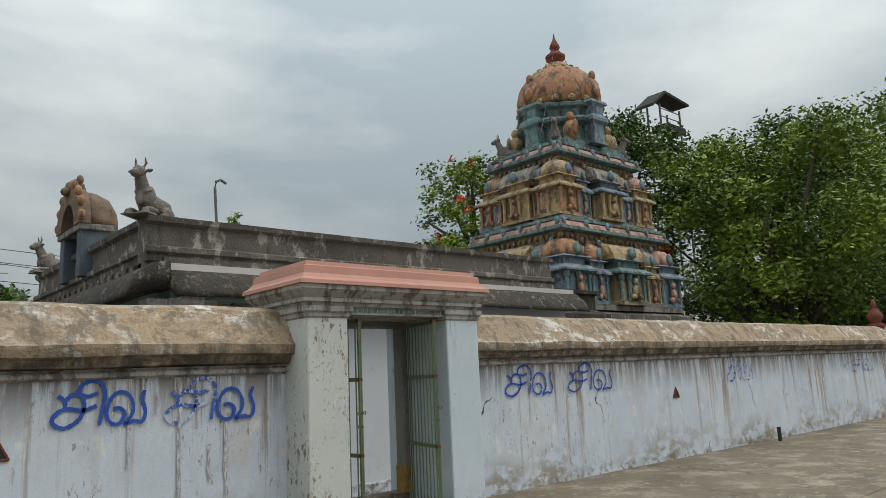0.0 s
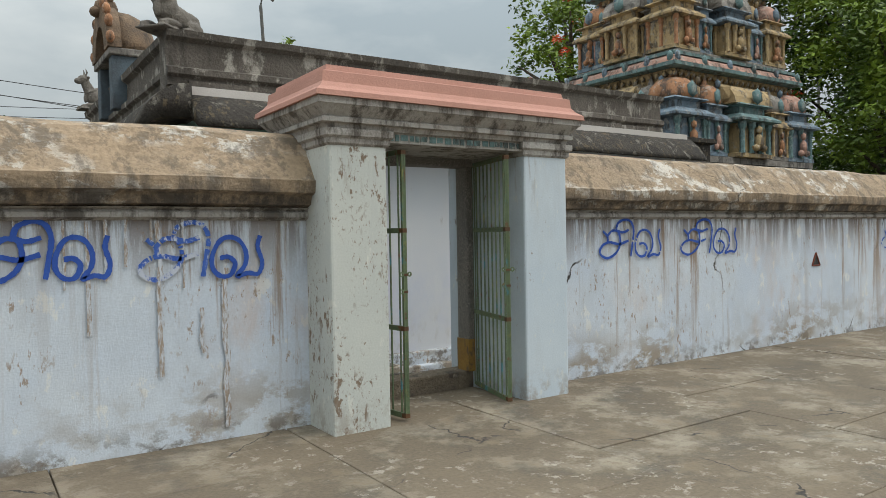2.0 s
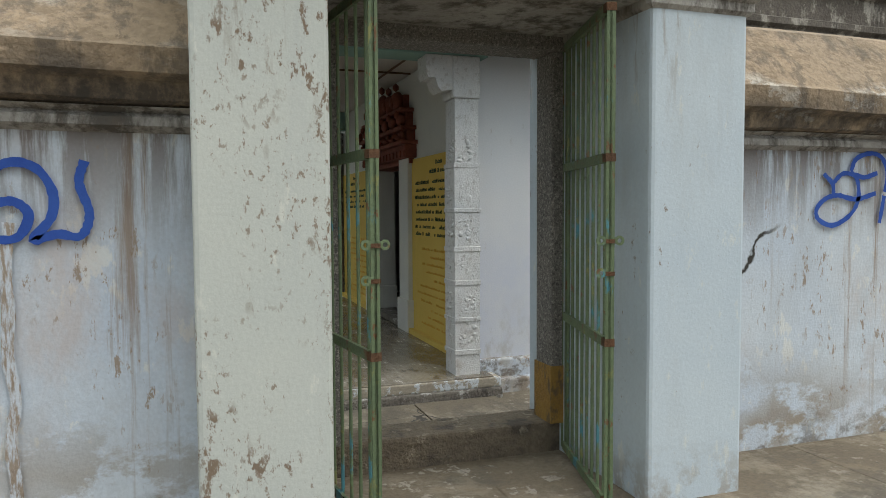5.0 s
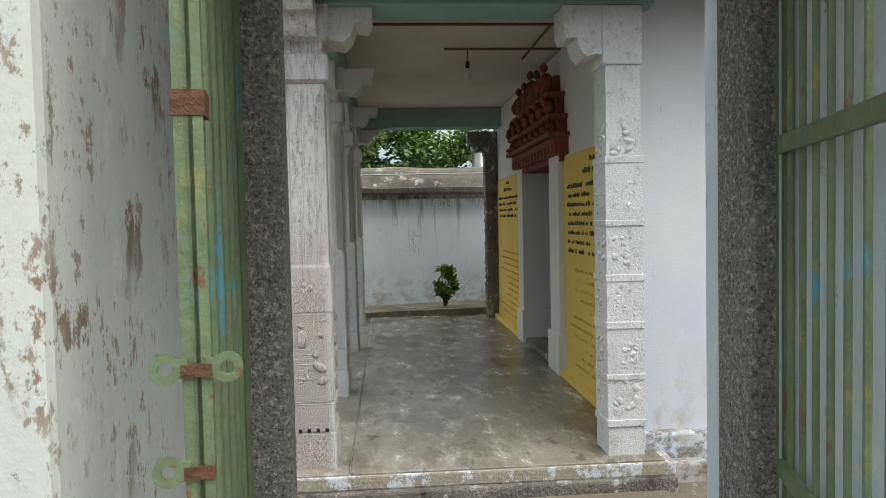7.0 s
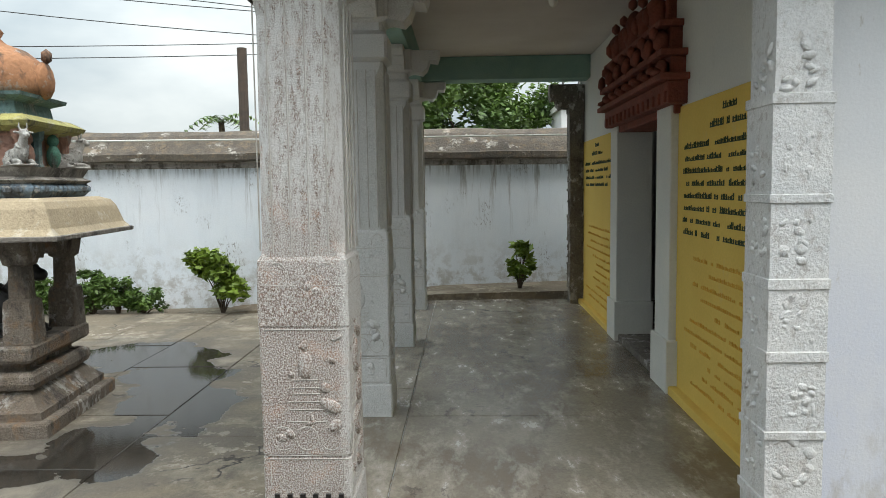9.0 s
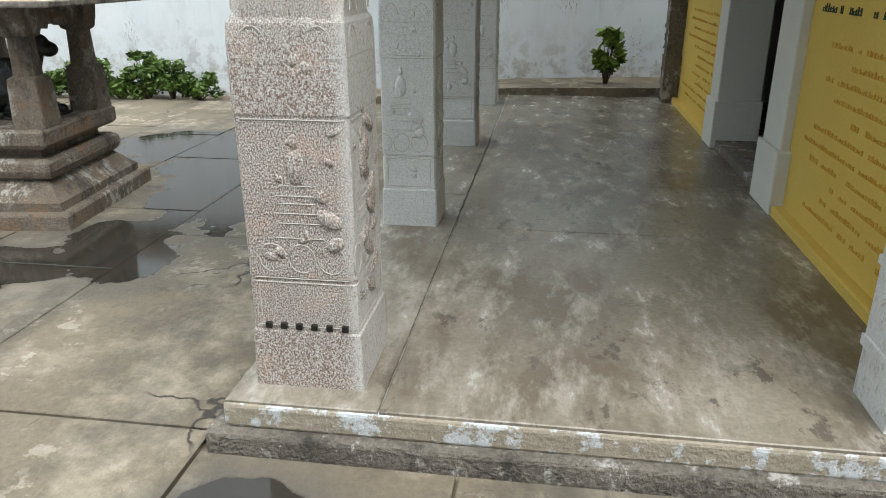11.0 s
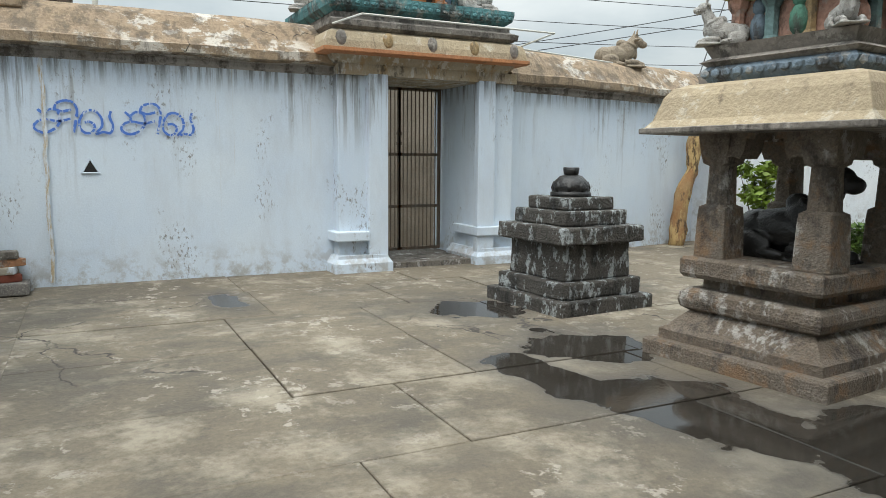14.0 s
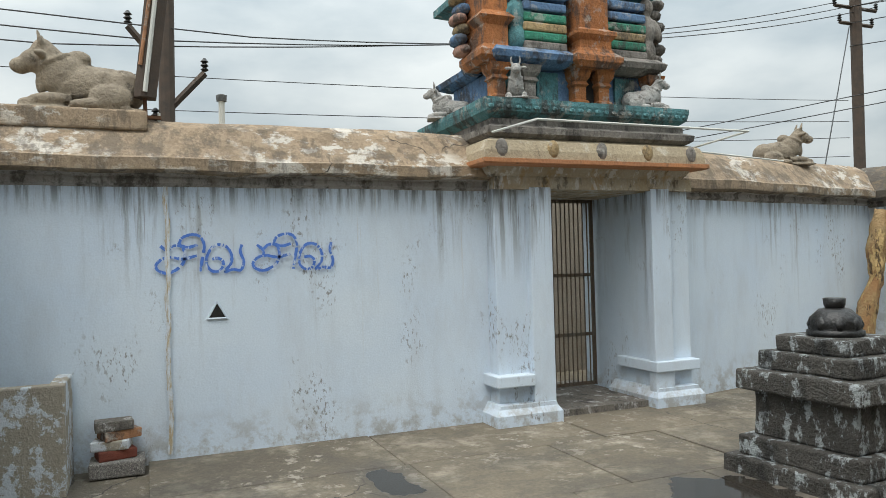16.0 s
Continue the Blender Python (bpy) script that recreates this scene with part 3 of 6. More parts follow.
M_COURTF = wet_floor(surf("worn_wet_paving", (0.235, 0.198, 0.145), (0.15, 0.128, 0.098), layers=[*PAVE_L[:4], dict(col=(0.085, 0.078, 0.066), scale=(1.0, 0.42, 1.0), loc=(0.4, 0.9, 0), range=(0.50, 0.62), amount=0.62)], **PAVE), [
    (-6.0, 5.85, 0.55, 0.45), (-4.5, 5.95, 0.6, 0.5), (-3.0, 5.65, 0.85, 0.5), (-3.9, 5.2, 0.6, 0.3), (-2.2, 6.2, 0.6, 0.7), (-2.1, 7.3, 0.5, 1.0),
    (-3.3, 9.3, 1.1, 0.8), (-2.6, 8.4, 0.6, 0.7), (-0.3, 3.6, 0.35, 0.25), (-7.4, 3.75, 0.45, 0.22)])


# ---- setting: ground, walls ----
CY, PF = -0.53, -0.34
g = bmesh.new()
box(g, -400, 400, -400, 400, -1.2, -0.75)
tagged(part("ground", g, M_EARTH), "dry brown earth around the temple", "ground", kind="structure")
g = bmesh.new()
box(g, -30, 60, -25, 0.6, -0.74, -0.03)
box(g, -0.05, 1.55, 0.3, 0.9, -0.74, -0.004)
pave = tagged(part("pavement_outer", g, M_GROUND), "worn stained concrete paving outside the compound wall", "pavement", kind="structure")
g = bmesh.new()
box(g, -10.5, 3.4, 0.9, 13.6, -0.74, CY - 0.03)
court = tagged(part("pavement_court", g, M_COURTF), "stained concrete paving of the temple courtyard", "pavement", kind="structure")
g = bmesh.new()
prof_y(g, [(-3.4, CY - 0.1), (3.4, CY - 0.1), (3.4, -0.2), (0.2, -0.25), (-3.4, CY - 0.01)], 12.26, 13.6)
tagged(part("pavement_ramp", g, M_GROUND), "paved strip rising behind the porch", "pavement", kind="structure")

COPE = [(0.52, 1.80), (0.36, 1.84), (0.335, 1.91), (0.27, 1.935), (0.262, 2.04), (0.285, 2.055), (0.36, 2.16), (0.46, 2.30), (0.545, 2.41), (0.66, 2.455),
        (0.80, 2.43), (0.88, 2.30), (0.96, 2.15), (1.0, 2.07), (1.02, 2.05), (1.02, 1.94), (0.98, 1.91), (0.96, 1.84), (0.9, 1.80)]


def compound_wall(name, x0, x1, label, mat):
    """A limewashed wall along x with a moulding and a rounded plaster coping; its outer face is at y = 0.47."""
    w = thing(name, label, "wall", kind="structure")
    n = max(2, int((x1 - x0) / 0.35))
    def run(outline, cuts, wob):
        t = prof_x(bmesh.new(), outline, x0, x1, cuts, wob)
        for v in t.verts:
            if v.co.x < -5 and v.co.y > 0.55:
                v.co.y -= 0.32 * min(1.0, (-5 - v.co.x) / 3) * min(1.0, (v.co.y - 0.55) / 0.3)
        return t

    part("wall_body", run([(0.47, -0.7), (0.47, 1.81), (0.92, 1.81), (0.92, -0.7)], n, 0.012), mat, w)
    part("moulding", run([(0.466, 1.72), (0.415, 1.745), (0.42, 1.78), (0.445, 1.80), (0.4, 1.82), (0.97, 1.82), (0.95, 1.72)], n, 0.008), M_MOULD, w, "sooty plaster moulding")
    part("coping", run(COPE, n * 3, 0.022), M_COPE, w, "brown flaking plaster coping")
    return w


compound_wall("wall_south_1", -24, -0.53, "pale blue limewashed compound wall with brown stains", M_WASH)
compound_wall("wall_south_2", 1.99, 42, "pale blue limewashed compound wall with brown stains", M_WASH)


def court_wall(name, a, b, thick, top, label, mat, cope):
    """A courtyard wall from a to b, its inner face on that line, the body to the left of it."""
    a, b = Vector(a), Vector(b)
    d = b - a
    w = thing(name, label, "wall", kind="structure", m=Matrix.Translation((a.x, a.y, 0)) @ Matrix.Rotation(math.atan2(d.y, d.x), 4, "Z"))
    n = max(2, int(d.length / 0.35))
    h = top - 0.55
    part("wall_body", prof_x(bmesh.new(), [(0, -0.74), (0, h), (thick, h), (thick, -0.74)], 0, d.length, n, 0.014), mat, w)
    part("moulding", prof_x(bmesh.new(), [(0.0, h - 0.1), (-0.05, h - 0.07), (-0.03, h - 0.02), (-0.09, h + 0.01), (thick + 0.09, h + 0.01), (thick, h - 0.1)], 0, d.length, n, 0.01), M_MOULD, w, "sooty plaster moulding")
    cp = [(-0.06, h), (-0.19, h + 0.03), (-0.2, h + 0.13), (-0.17, h + 0.145), (-0.06, h + 0.29), (0.07, h + 0.45), (0.2, top - 0.02), (thick / 2, top),
          (thick - 0.25, top - 0.02), (thick - 0.1, h + 0.4), (thick + 0.13, h + 0.15), (thick + 0.2, h + 0.13), (thick + 0.1, h)]
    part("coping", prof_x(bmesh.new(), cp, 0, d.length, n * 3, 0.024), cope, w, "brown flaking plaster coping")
    return w


court_wall("wall_west_1", (-8.95, -0.2), (-8.95, 5.42), 0.8, 2.55, "blue limewashed courtyard wall with black drip stains", M_COURT, M_COPE)
court_wall("wall_west_2", (-9.02, 7.85), (-9.95, 12.5), 0.8, 2.5, "blue limewashed courtyard wall with black drip stains", M_COURT, M_COPE)
court_wall("wall_north", (-10.6, 12.42), (16.0, 14.6), 0.7, 2.48, "white limewashed courtyard wall with black weathering", M_NORTH, M_COPE_N)


# ---- outer gate ----
gate = thing("door_1", "whitewashed gateway with a pink painted cap and stone frame", "gateway", kind="structure")
for x0, x1, mt in ((-0.53, -0.015, M_PIL), (1.455, 1.99, M_PILR)):
    part("pilaster", box(bmesh.new(), x0, x1, 0, 1.27, -0.3, 2.34, 0.02), mt, gate)
part("lintel_slab", B(-0.53, 1.99, 0.012, 1.27, 2.345, 2.43), M_MOULD, gate, "stained white lintel")
for x0, x1, mt in ((-0.53, -0.015, M_PIL), (1.455, 1.99, M_PILR)):
    xm, hx = (x0 + x1) / 2, (x1 - x0) / 2
    part("capital", tiers(bmesh.new(), xm, 0.60, [(hx + 0.003, 0.603, 2.30), (hx + 0.02, 0.62, 2.318), (hx + 0.022, 0.622, 2.355), (hx + 0.045, 0.645, 2.375), (hx + 0.045, 0.645, 2.43)]), M_MOULD, gate, "moulded pilaster head")
part("cornice", tiers(bmesh.new(), 0.70, 0.53, [(1.265, 0.555, 2.43), (1.275, 0.565, 2.465), (1.315, 0.60, 2.475), (1.315, 0.60, 2.51), (1.29, 0.58, 2.52), (1.33, 0.62, 2.565), (1.36, 0.65, 2.60), (1.37, 0.66, 2.605), (1.37, 0.66, 2.655)]), M_MOULD, gate, "sooty moulded cornice")
part("cap", tiers(bmesh.new(), 0.70, 0.53, [(1.395, 0.685, 2.658), (1.39, 0.68, 2.70), (1.34, 0.63, 2.735), (1.305, 0.595, 2.78), (1.295, 0.585, 2.865), (1.25, 0.54, 2.88), (1.24, 0.53, 2.925), (1.1, 0.4, 2.94)]), M_PINK, gate, "pink painted cap")
for x0, x1, y1 in ((0.004, 0.185, 0.93), (1.38, 1.56, 1.02)):
    j = box(bmesh.new(), x0, x1, 0.82, y1, 0.17, 2.27, 0.015)
    part("stone_jamb", j, M_GRANITE, gate, "dark granite door jamb")
part("yellow_base", B(1.374, 1.56, 0.815, 1.024, 0.17, 0.5), M_FOOT, gate, "grimy ochre painted jamb foot")
part("inner_reveal", B(0.003, 0.08, 0.94, 1.268, -0.3, 2.34), M_PIL, gate)
part("stone_lintel", box(bmesh.new(), -0.02, 1.5, 0.8, 1.06, 2.27, 2.5, 0.015), M_GRANITE, gate, "dark granite lintel")
part("threshold", roughen(box(bmesh.new(), -0.02, 1.5, 0.86, 1.14, -0.2, 0.17, 0.02), 0.008, 5), M_STEP, gate, "worn stone threshold")
for k, z in enumerate((-0.18, -0.36)):
    part("step", box(bmesh.new(), -0.1, 1.6, 1.14 + 0.36 * k, 1.5 + 0.36 * k, -0.75, z, 0.015), M_STEP, gate)


def loft_ring(bm, c, r1, r0, d):
    """A flat washer whose axis is x."""
    k = 16
    for r, e in (((r0, r1), 0.5), ((r1, r1), 0.0), ((r1, r0), -0.5), ((r0, r0), 0.0)):
        ends = ((e * d, e * d) if e else ((0.5 * d, -0.5 * d) if r[0] == r1 else (-0.5 * d, 0.5 * d)))
        a, b = ([bm.verts.new((c[0] + x, c[1] + q * math.cos(2 * math.pi * i / k), c[2] + q * math.sin(2 * math.pi * i / k))) for i in range(k)] for q, x in zip(r, ends))
        for i in range(k):
            bm.faces.new((a[i], b[i], b[(i + 1) % k], a[(i + 1) % k]))


def grille_leaf(name, hinge, tip, z0, z1, bars, mat, label, group, flats=(0.79, 1.62)):
    """A flat-iron leaf of round bars between a hinge line and a free edge."""
    h, t = Vector((*hinge, 0)), Vector((*tip, 0))
    w = (t - h).length
    lf = thing(name, label, "gate", group, m=Matrix.Translation((h.x, h.y, 0)) @ Matrix.Rotation(math.atan2(t.y - h.y, t.x - h.x), 4, "Z"))
    for nm, x in (("hinge_stile", 0.0), ("lock_stile", w)):
        part(nm, box(bmesh.new(), x - 0.022, x + 0.022, -0.006, 0.006, z0, z1), mat, lf)
        part(nm + "_web", box(bmesh.new(), x - 0.022 if x == 0 else x + 0.016, x - 0.016 if x == 0 else x + 0.022, -0.02, 0.02, z0, z1), mat, lf)
    for z in (z0 + 0.02, *flats, z1 - 0.02):
        part("cross_flat", box(bmesh.new(), 0.02, w - 0.02, -0.022, -0.006, z - 0.022, z + 0.022), mat, lf)
        part("rust_weld", box(bmesh.new(), w - 0.03, w + 0.024, -0.023, 0.023, z - 0.018, z + 0.018), M_RUST, lf, "rusted weld")
    for i in range(bars):
        x = 0.06 + (w - 0.12) * i / (bars - 1)
        part("bar", tube(bmesh.new(), [(x, 0, z0 + 0.01), (x, 0, z1 - 0.01)], 0.0085, 8), mat, lf)
    for z, sides in ((1.25, (-1, 1)), (1.105, (-1,))):
        for q in sides:
            t = bmesh.new()
            loft_ring(t, (w + 0.024, q * 0.042, z), 0.022, 0.010, 0.006)
            box(t, w + 0.0215, w + 0.0265, min(q * 0.012, q * 0.026), max(q * 0.012, q * 0.026), z - 0.014, z + 0.014)
            part("latch", t, mat, lf, "flat ring latch")
        part("latch_rust", box(bmesh.new(), w + 0.019, w + 0.0285, -0.021, 0.021, z - 0.012, z + 0.006), M_RUST, lf, "rusted weld")
    return lf


grille_leaf("gate_leaf", (0.075, 0.80), (0.165, 0.06), 0.03, 2.3, 6, M_GREEN, "open green iron grille leaf with rust patches", "leaves of the outer gate")
grille_leaf("gate_leaf", (1.46, 0.80), (1.235, -0.0), 0.03, 2.3, 8, M_GREEN, "open green iron grille leaf with rust patches", "leaves of the outer gate")

# ---- temple hall and porch ----
plat = thing("floor_porch", "raised porch floor with a broken plastered step", "floor", kind="structure")
part("plinth", roughen(box(bmesh.new(), -0.58, 2.5, 4.0, 12.26, -0.74, -0.45, 0.02), 0.015, 3), M_STONE, plat, "dark rough stone base course")
part("step_riser", roughen(box(bmesh.new(), -0.52, 2.5, 4.06, 12.25, -0.46, PF - 0.012, 0.015), 0.006, 6), M_ASH, plat, "broken plastered riser")

hall = thing("wall_temple", "white and yellow limewashed temple hall wall", "wall", kind="structure")
part("yellow_wall", B(2.42, 2.8, 4.5, 6.95, -0.5, 3.3), M_CREAM, hall, "cream upper wall")
part("yellow_wall", B(2.42, 2.8, 9.45, 12.25, -0.5, 3.3), M_CREAM, hall, "cream upper wall")
part("wall_over_door", B(2.42, 2.8, 6.95, 9.45, 2.14, 3.3), M_CREAM, hall)
part("yellow_panel", B(2.405, 2.42, 4.5, 6.95, PF, 2.1), M_YELLOW, hall, "yellow painted panel")
part("yellow_panel", B(2.405, 2.42, 9.45, 11.78, PF, 2.1), M_YELLOW, hall, "yellow painted panel")
part("ledge", box(bmesh.new(), 2.33, 2.42, 4.45, 6.95, PF - 0.01, PF + 0.07, 0.01), M_YELLOW, hall)
part("ledge", box(bmesh.new(), 2.33, 2.42, 9.45, 11.8, PF - 0.01, PF + 0.07, 0.01), M_YELLOW, hall)
part("south_wall", B(2.34, 9.2, 4.4, 4.75, -0.7, 3.3), M_WHITE, hall, "white limewashed wall")
part("south_plinth", box(bmesh.new(), 2.30, 9.2, 4.3, 4.42, -0.7, -0.22, 0.02), M_WASH, hall, "pale blue plinth")
part("plinth_step", roughen(box(bmesh.new(), 2.42, 9.2, 4.18, 4.32, -0.7, -0.42, 0.02), 0.012, 4), M_WASH, hall)
part("back_wall", B(8.9, 9.2, 4.75, 12.0, -0.7, 3.3), M_ROOF, hall)
part("north_wall", B(2.42, 9.2, 12.0, 12.2, -0.7, 3.3), M_CREAM, hall)
# The unlit shrine room's shade is put into this wall's near-black colour.
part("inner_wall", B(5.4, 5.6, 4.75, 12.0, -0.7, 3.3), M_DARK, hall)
part("inner_floor", B(2.5, 5.4, 4.75, 12.0, -0.7, PF), M_STONE, hall)

frame_1 = thing("door_2", "white plastered doorway into the dark shrine", "doorway", kind="structure")
for y0, y1 in ((6.95, 7.4), (9.1, 9.45)):
    part("door_post", box(bmesh.new(), 2.34, 2.75, y0, y1, PF, 2.14, 0.012), M_CREAM, frame_1)
    part("post_foot", box(bmesh.new(), 2.31, 2.76, y0 - 0.05, y1 + 0.03, PF, 0.12, 0.012), M_CREAM, frame_1)
part("door_lintel", box(bmesh.new(), 2.36, 2.75, 6.9, 9.5, 2.05, 2.18, 0.01), M_TERRA, frame_1, "red painted lintel")
part("door_sill", box(bmesh.new(), 2.36, 2.75, 7.4, 9.1, PF, PF + 0.08, 0.01), M_STONE, frame_1)

orn = thing("door_ornament", "terracotta red stucco relief above the shrine doorway", "relief", m=Matrix.Translation((0.1, -0.1, 0.316)) @ Matrix.Diagonal((1, 1, 0.92, 1)))
for nm, z0, z1, x, y0, y1 in (("dentil_band", 1.96, 2.16, 2.16, 6.86, 9.5), ("shelf", 2.16, 2.22, 2.08, 6.8, 9.56), ("frieze", 2.22, 2.38, 2.2, 6.92, 9.44), ("shelf", 2.38, 2.44, 2.1, 6.86, 9.5),
                              ("storey", 2.44, 2.66, 2.22, 7.02, 9.34), ("shelf", 2.66, 2.72, 2.12, 6.98, 9.38), ("storey", 2.72, 2.95, 2.24, 7.2, 9.15)):
    part(nm, box(bmesh.new(), x, 2.44, y0, y1, z0, z1, 0.012), M_TERRA, orn)
for i in range(14):
    part("tooth", box(bmesh.new(), 2.14, 2.17, 6.9 + 0.187 * i, 6.99 + 0.187 * i, 1.97, 2.07, 0.008), M_TERRA, orn)
for i in range(8):
    y = 7.0 + 0.335 * i
    t = ball(bmesh.new(), (2.15, y, 2.29), (0.06, 0.08, 0.09), sub=1)
    ball(t, (2.14, y, 2.41), (0.05, 0.05, 0.06), sub=1)
    ball(t, (2.1, y, 2.25), (0.06, 0.07, 0.04), sub=1)
    part("figure", t, M_TERRA, orn, smooth=True)
for i in range(6):
    y = 7.15 + 0.42 * i
    t = ball(bmesh.new(), (2.18, y, 2.55), (0.08, 0.12, 0.12), sub=1)
    ball(t, (2.12, y, 2.62), (0.05, 0.06, 0.07), sub=1)
    ball(t, (2.1, y + 0.12, 2.5), (0.05, 0.05, 0.1), (20, 0, 0), 1)
    part("figure", t, M_TERRA, orn, smooth=True)
for i in range(5):
    y = 7.4 + 0.4 * i
    h = 0.16 + 0.08 * (i == 2)
    t = ball(bmesh.new(), (2.2, y, 2.86), (0.1, 0.17, h), sub=2)
    ball(t, (2.12, y, 2.84), (0.05, 0.08, 0.1), sub=1)
    ball(t, (2.18, y, 2.92 + h), (0.05, 0.07, 0.07), sub=1)
    part("figure", t, M_TERRA, orn, smooth=True)


def corbel(bm, cx, cy, ang, w, z0, z1, reach):
    """A curled bracket that reaches out from a pillar's head."""
    out = [(0.0, z0), (reach * 0.45, z0 + 0.02), (reach * 0.62, z0 + 0.0), (reach * 0.72, z0 + 0.05), (reach * 0.78, z0 + 0.14), (reach * 0.95, z0 + 0.13),
           (reach, z0 + 0.2), (reach, z1), (0.0, z1)]
    t = bmesh.new()
    loft(t, [[(p, -w / 2, q) for p, q in out], [(p, w / 2, q) for p, q in out]])
    return join(bm, t, Matrix.Translation((cx, cy, 0)) @ Matrix.Rotation(ang, 4, "Z"))


def chamfered(s, c, z):
    return [(s, -s + c, z), (s, s - c, z), (s - c, s, z), (-s + c, s, z), (-s, s - c, z), (-s, -s + c, z), (-s + c, -s, z), (s - c, -s, z)]


def porch_pillar(x, y, s, label, seed, mat):
    rnd = random.Random(seed)
    p = thing("pillar", label, "pillar", "carved pillars of the porch", m=pose(x, y, 0))
    b = bmesh.new()
    loft(b, [chamfered(k, 0.012, z) for k, z in ((s + 0.012, PF), (s + 0.008, -0.09), (s, -0.08), (s, 0.13), (s - 0.004, 0.135), (s - 0.004, 0.15), (s, 0.155), (s, 0.79), (s + 0.004, 0.8), (s + 0.002, 1.06), (s - 0.002, 1.12), (s - 0.02, 1.15))])
    part("base_block", b, mat, p)
    b = bmesh.new()
    loft(b, [chamfered(k, c, z) for k, c, z in ((s - 0.012, 0.03, 1.12), (s - 0.014, 0.055, 1.2), (s - 0.02, 0.06, 2.3), (s - 0.014, 0.03, 2.37), (s - 0.014, 0.02, 2.42))])
    part("shaft", b, mat, p)
    b = bmesh.new()
    loft(b, [chamfered(k, 0.02, z) for k, z in ((s - 0.03, 2.42), (s + 0.02, 2.45), (s + 0.02, 2.62), (s - 0.02, 2.66), (s - 0.02, 2.72), (s + 0.03, 2.75), (s + 0.03, 2.97))])
    part("head_block", b, mat, p)
    for k in range(4):
        part("corbel", corbel(bmesh.new(), 0, 0, k * math.pi / 2, 2 * s * 0.8, 2.72, 2.966, s + 0.34), mat, p)
    for face in range(4):
        t = bmesh.new()
        w = s - 0.025

        def ln(*pts, r=0.0028):
            tube(t, [(a, 0.0, b) for a, b in pts], r, 5)

        for z in (-0.06, 0.13, 0.15, 0.78, 0.80, 0.93, 1.0):
            ln((-w, z), (0.0, z + rnd.uniform(-0.004, 0.004)), (w, z))
        for k in (-1, 1):
            ln((k * w * 0.86, 0.82), (k * w * 0.86, 0.92))
            ln((k * w * 0.93, -0.02), (k * w * 0.93, 0.12))
            ln((k * w * 0.35, -0.28), (k * w * 0.35, -0.08))
            ln(*[(k * (w * 0.62 + 0.3 * w * math.cos(a)), 1.02 + 0.09 * math.sin(a)) for a in (q * math.pi / 7 for q in range(8))])
        c = rnd.uniform(-0.35, 0.1) * w
        for hh, ww in ((0.17, 0.5), (0.23, 0.42), (0.27, 0.5), (0.31, 0.36), (0.34, 0.44), (0.38, 0.3)):
            ln((c - ww * w, 0.15 + hh), (c + ww * w, 0.15 + hh))
        f = bmesh.new()
        ball(f, (c, 0.004, 0.6), (0.04, 0.016, 0.075), sub=2)
        ball(f, (c, 0.004, 0.7), (0.02, 0.014, 0.035), sub=1)
        for q in range(12):
            ball(f, (rnd.uniform(-w * 0.85, w * 0.85), 0.004, rnd.uniform(0.0, 1.1)), (rnd.uniform(0.012, 0.035), 0.012, rnd.uniform(0.012, 0.04)), (0, rnd.uniform(-70, 70), 0), 1)
        for q in range(3):
            ln(*[(c - 0.12 + 0.12 * q + 0.055 * math.cos(a), 0.235 + 0.06 * math.sin(a)) for a in (v * math.pi / 6 for v in range(13))])
        d = c + 0.62 * w
        ball(f, (d, 0.004, 0.4), (0.06, 0.02, 0.035), (0, 30, 0), 2)
        ball(f, (d + 0.02, 0.004, 0.3), (0.04, 0.018, 0.03), (0, -40, 0), 2)
        ln(*[(d + (0.05 - 0.0035 * v) * math.cos(v * 0.6), 0.33 + (0.05 - 0.0035 * v) * math.sin(v * 0.6)) for v in range(13)])
        if face in (1, 3):
            for q in range(9):
                ball(f, (0.3 * w * math.sin(q * 1.7), 0.004, 0.05 + 0.085 * q), (0.075, 0.022, 0.03), (0, 35 * (-1) ** q, 0), 2)
                ln(*[(0.3 * w * math.sin(q * 1.7) + 0.06 * math.cos(a), 0.05 + 0.085 * q + 0.03 * math.sin(a)) for a in (v * math.pi / 5 for v in range(6))])
        for q in range(4):
            u = (q - 1.5) * w * 0.46
            ln((u, 1.16), (u, 2.36), r=0.004)
        for nm, q, mt in (("relief", t, M_CHALK), ("carved_figures", f, mat)):
            ob = tagged(part(nm, q, mt, p, "limewashed ridges of shallow carving" if nm == "relief" else "", nm != "relief"), kind="stuff")
            ob.matrix_local = Matrix.Rotation(face * math.pi / 2, 4, "Z") @ Matrix.Translation((0, -s - 0.001, 0))
    return p


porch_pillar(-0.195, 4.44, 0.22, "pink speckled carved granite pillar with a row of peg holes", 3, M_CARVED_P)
for y, x in ((6.51, -0.175), (9.0, -0.175), (11.5, -0.17)):
    porch_pillar(x, y, 0.18, "whitewashed carved granite porch pillar", int(y * 7), M_CARVED)
holes = bpy.data.objects["pillar"]
# Holes are black blocks on the face, with their shade as colour.
for i in range(6):
    part("peg_hole", B(-0.165 + 0.064 * i, -0.14 + 0.064 * i, -0.236, -0.19, -0.07, -0.046), M_BLACK, holes, "small black block for a shaded peg hole")


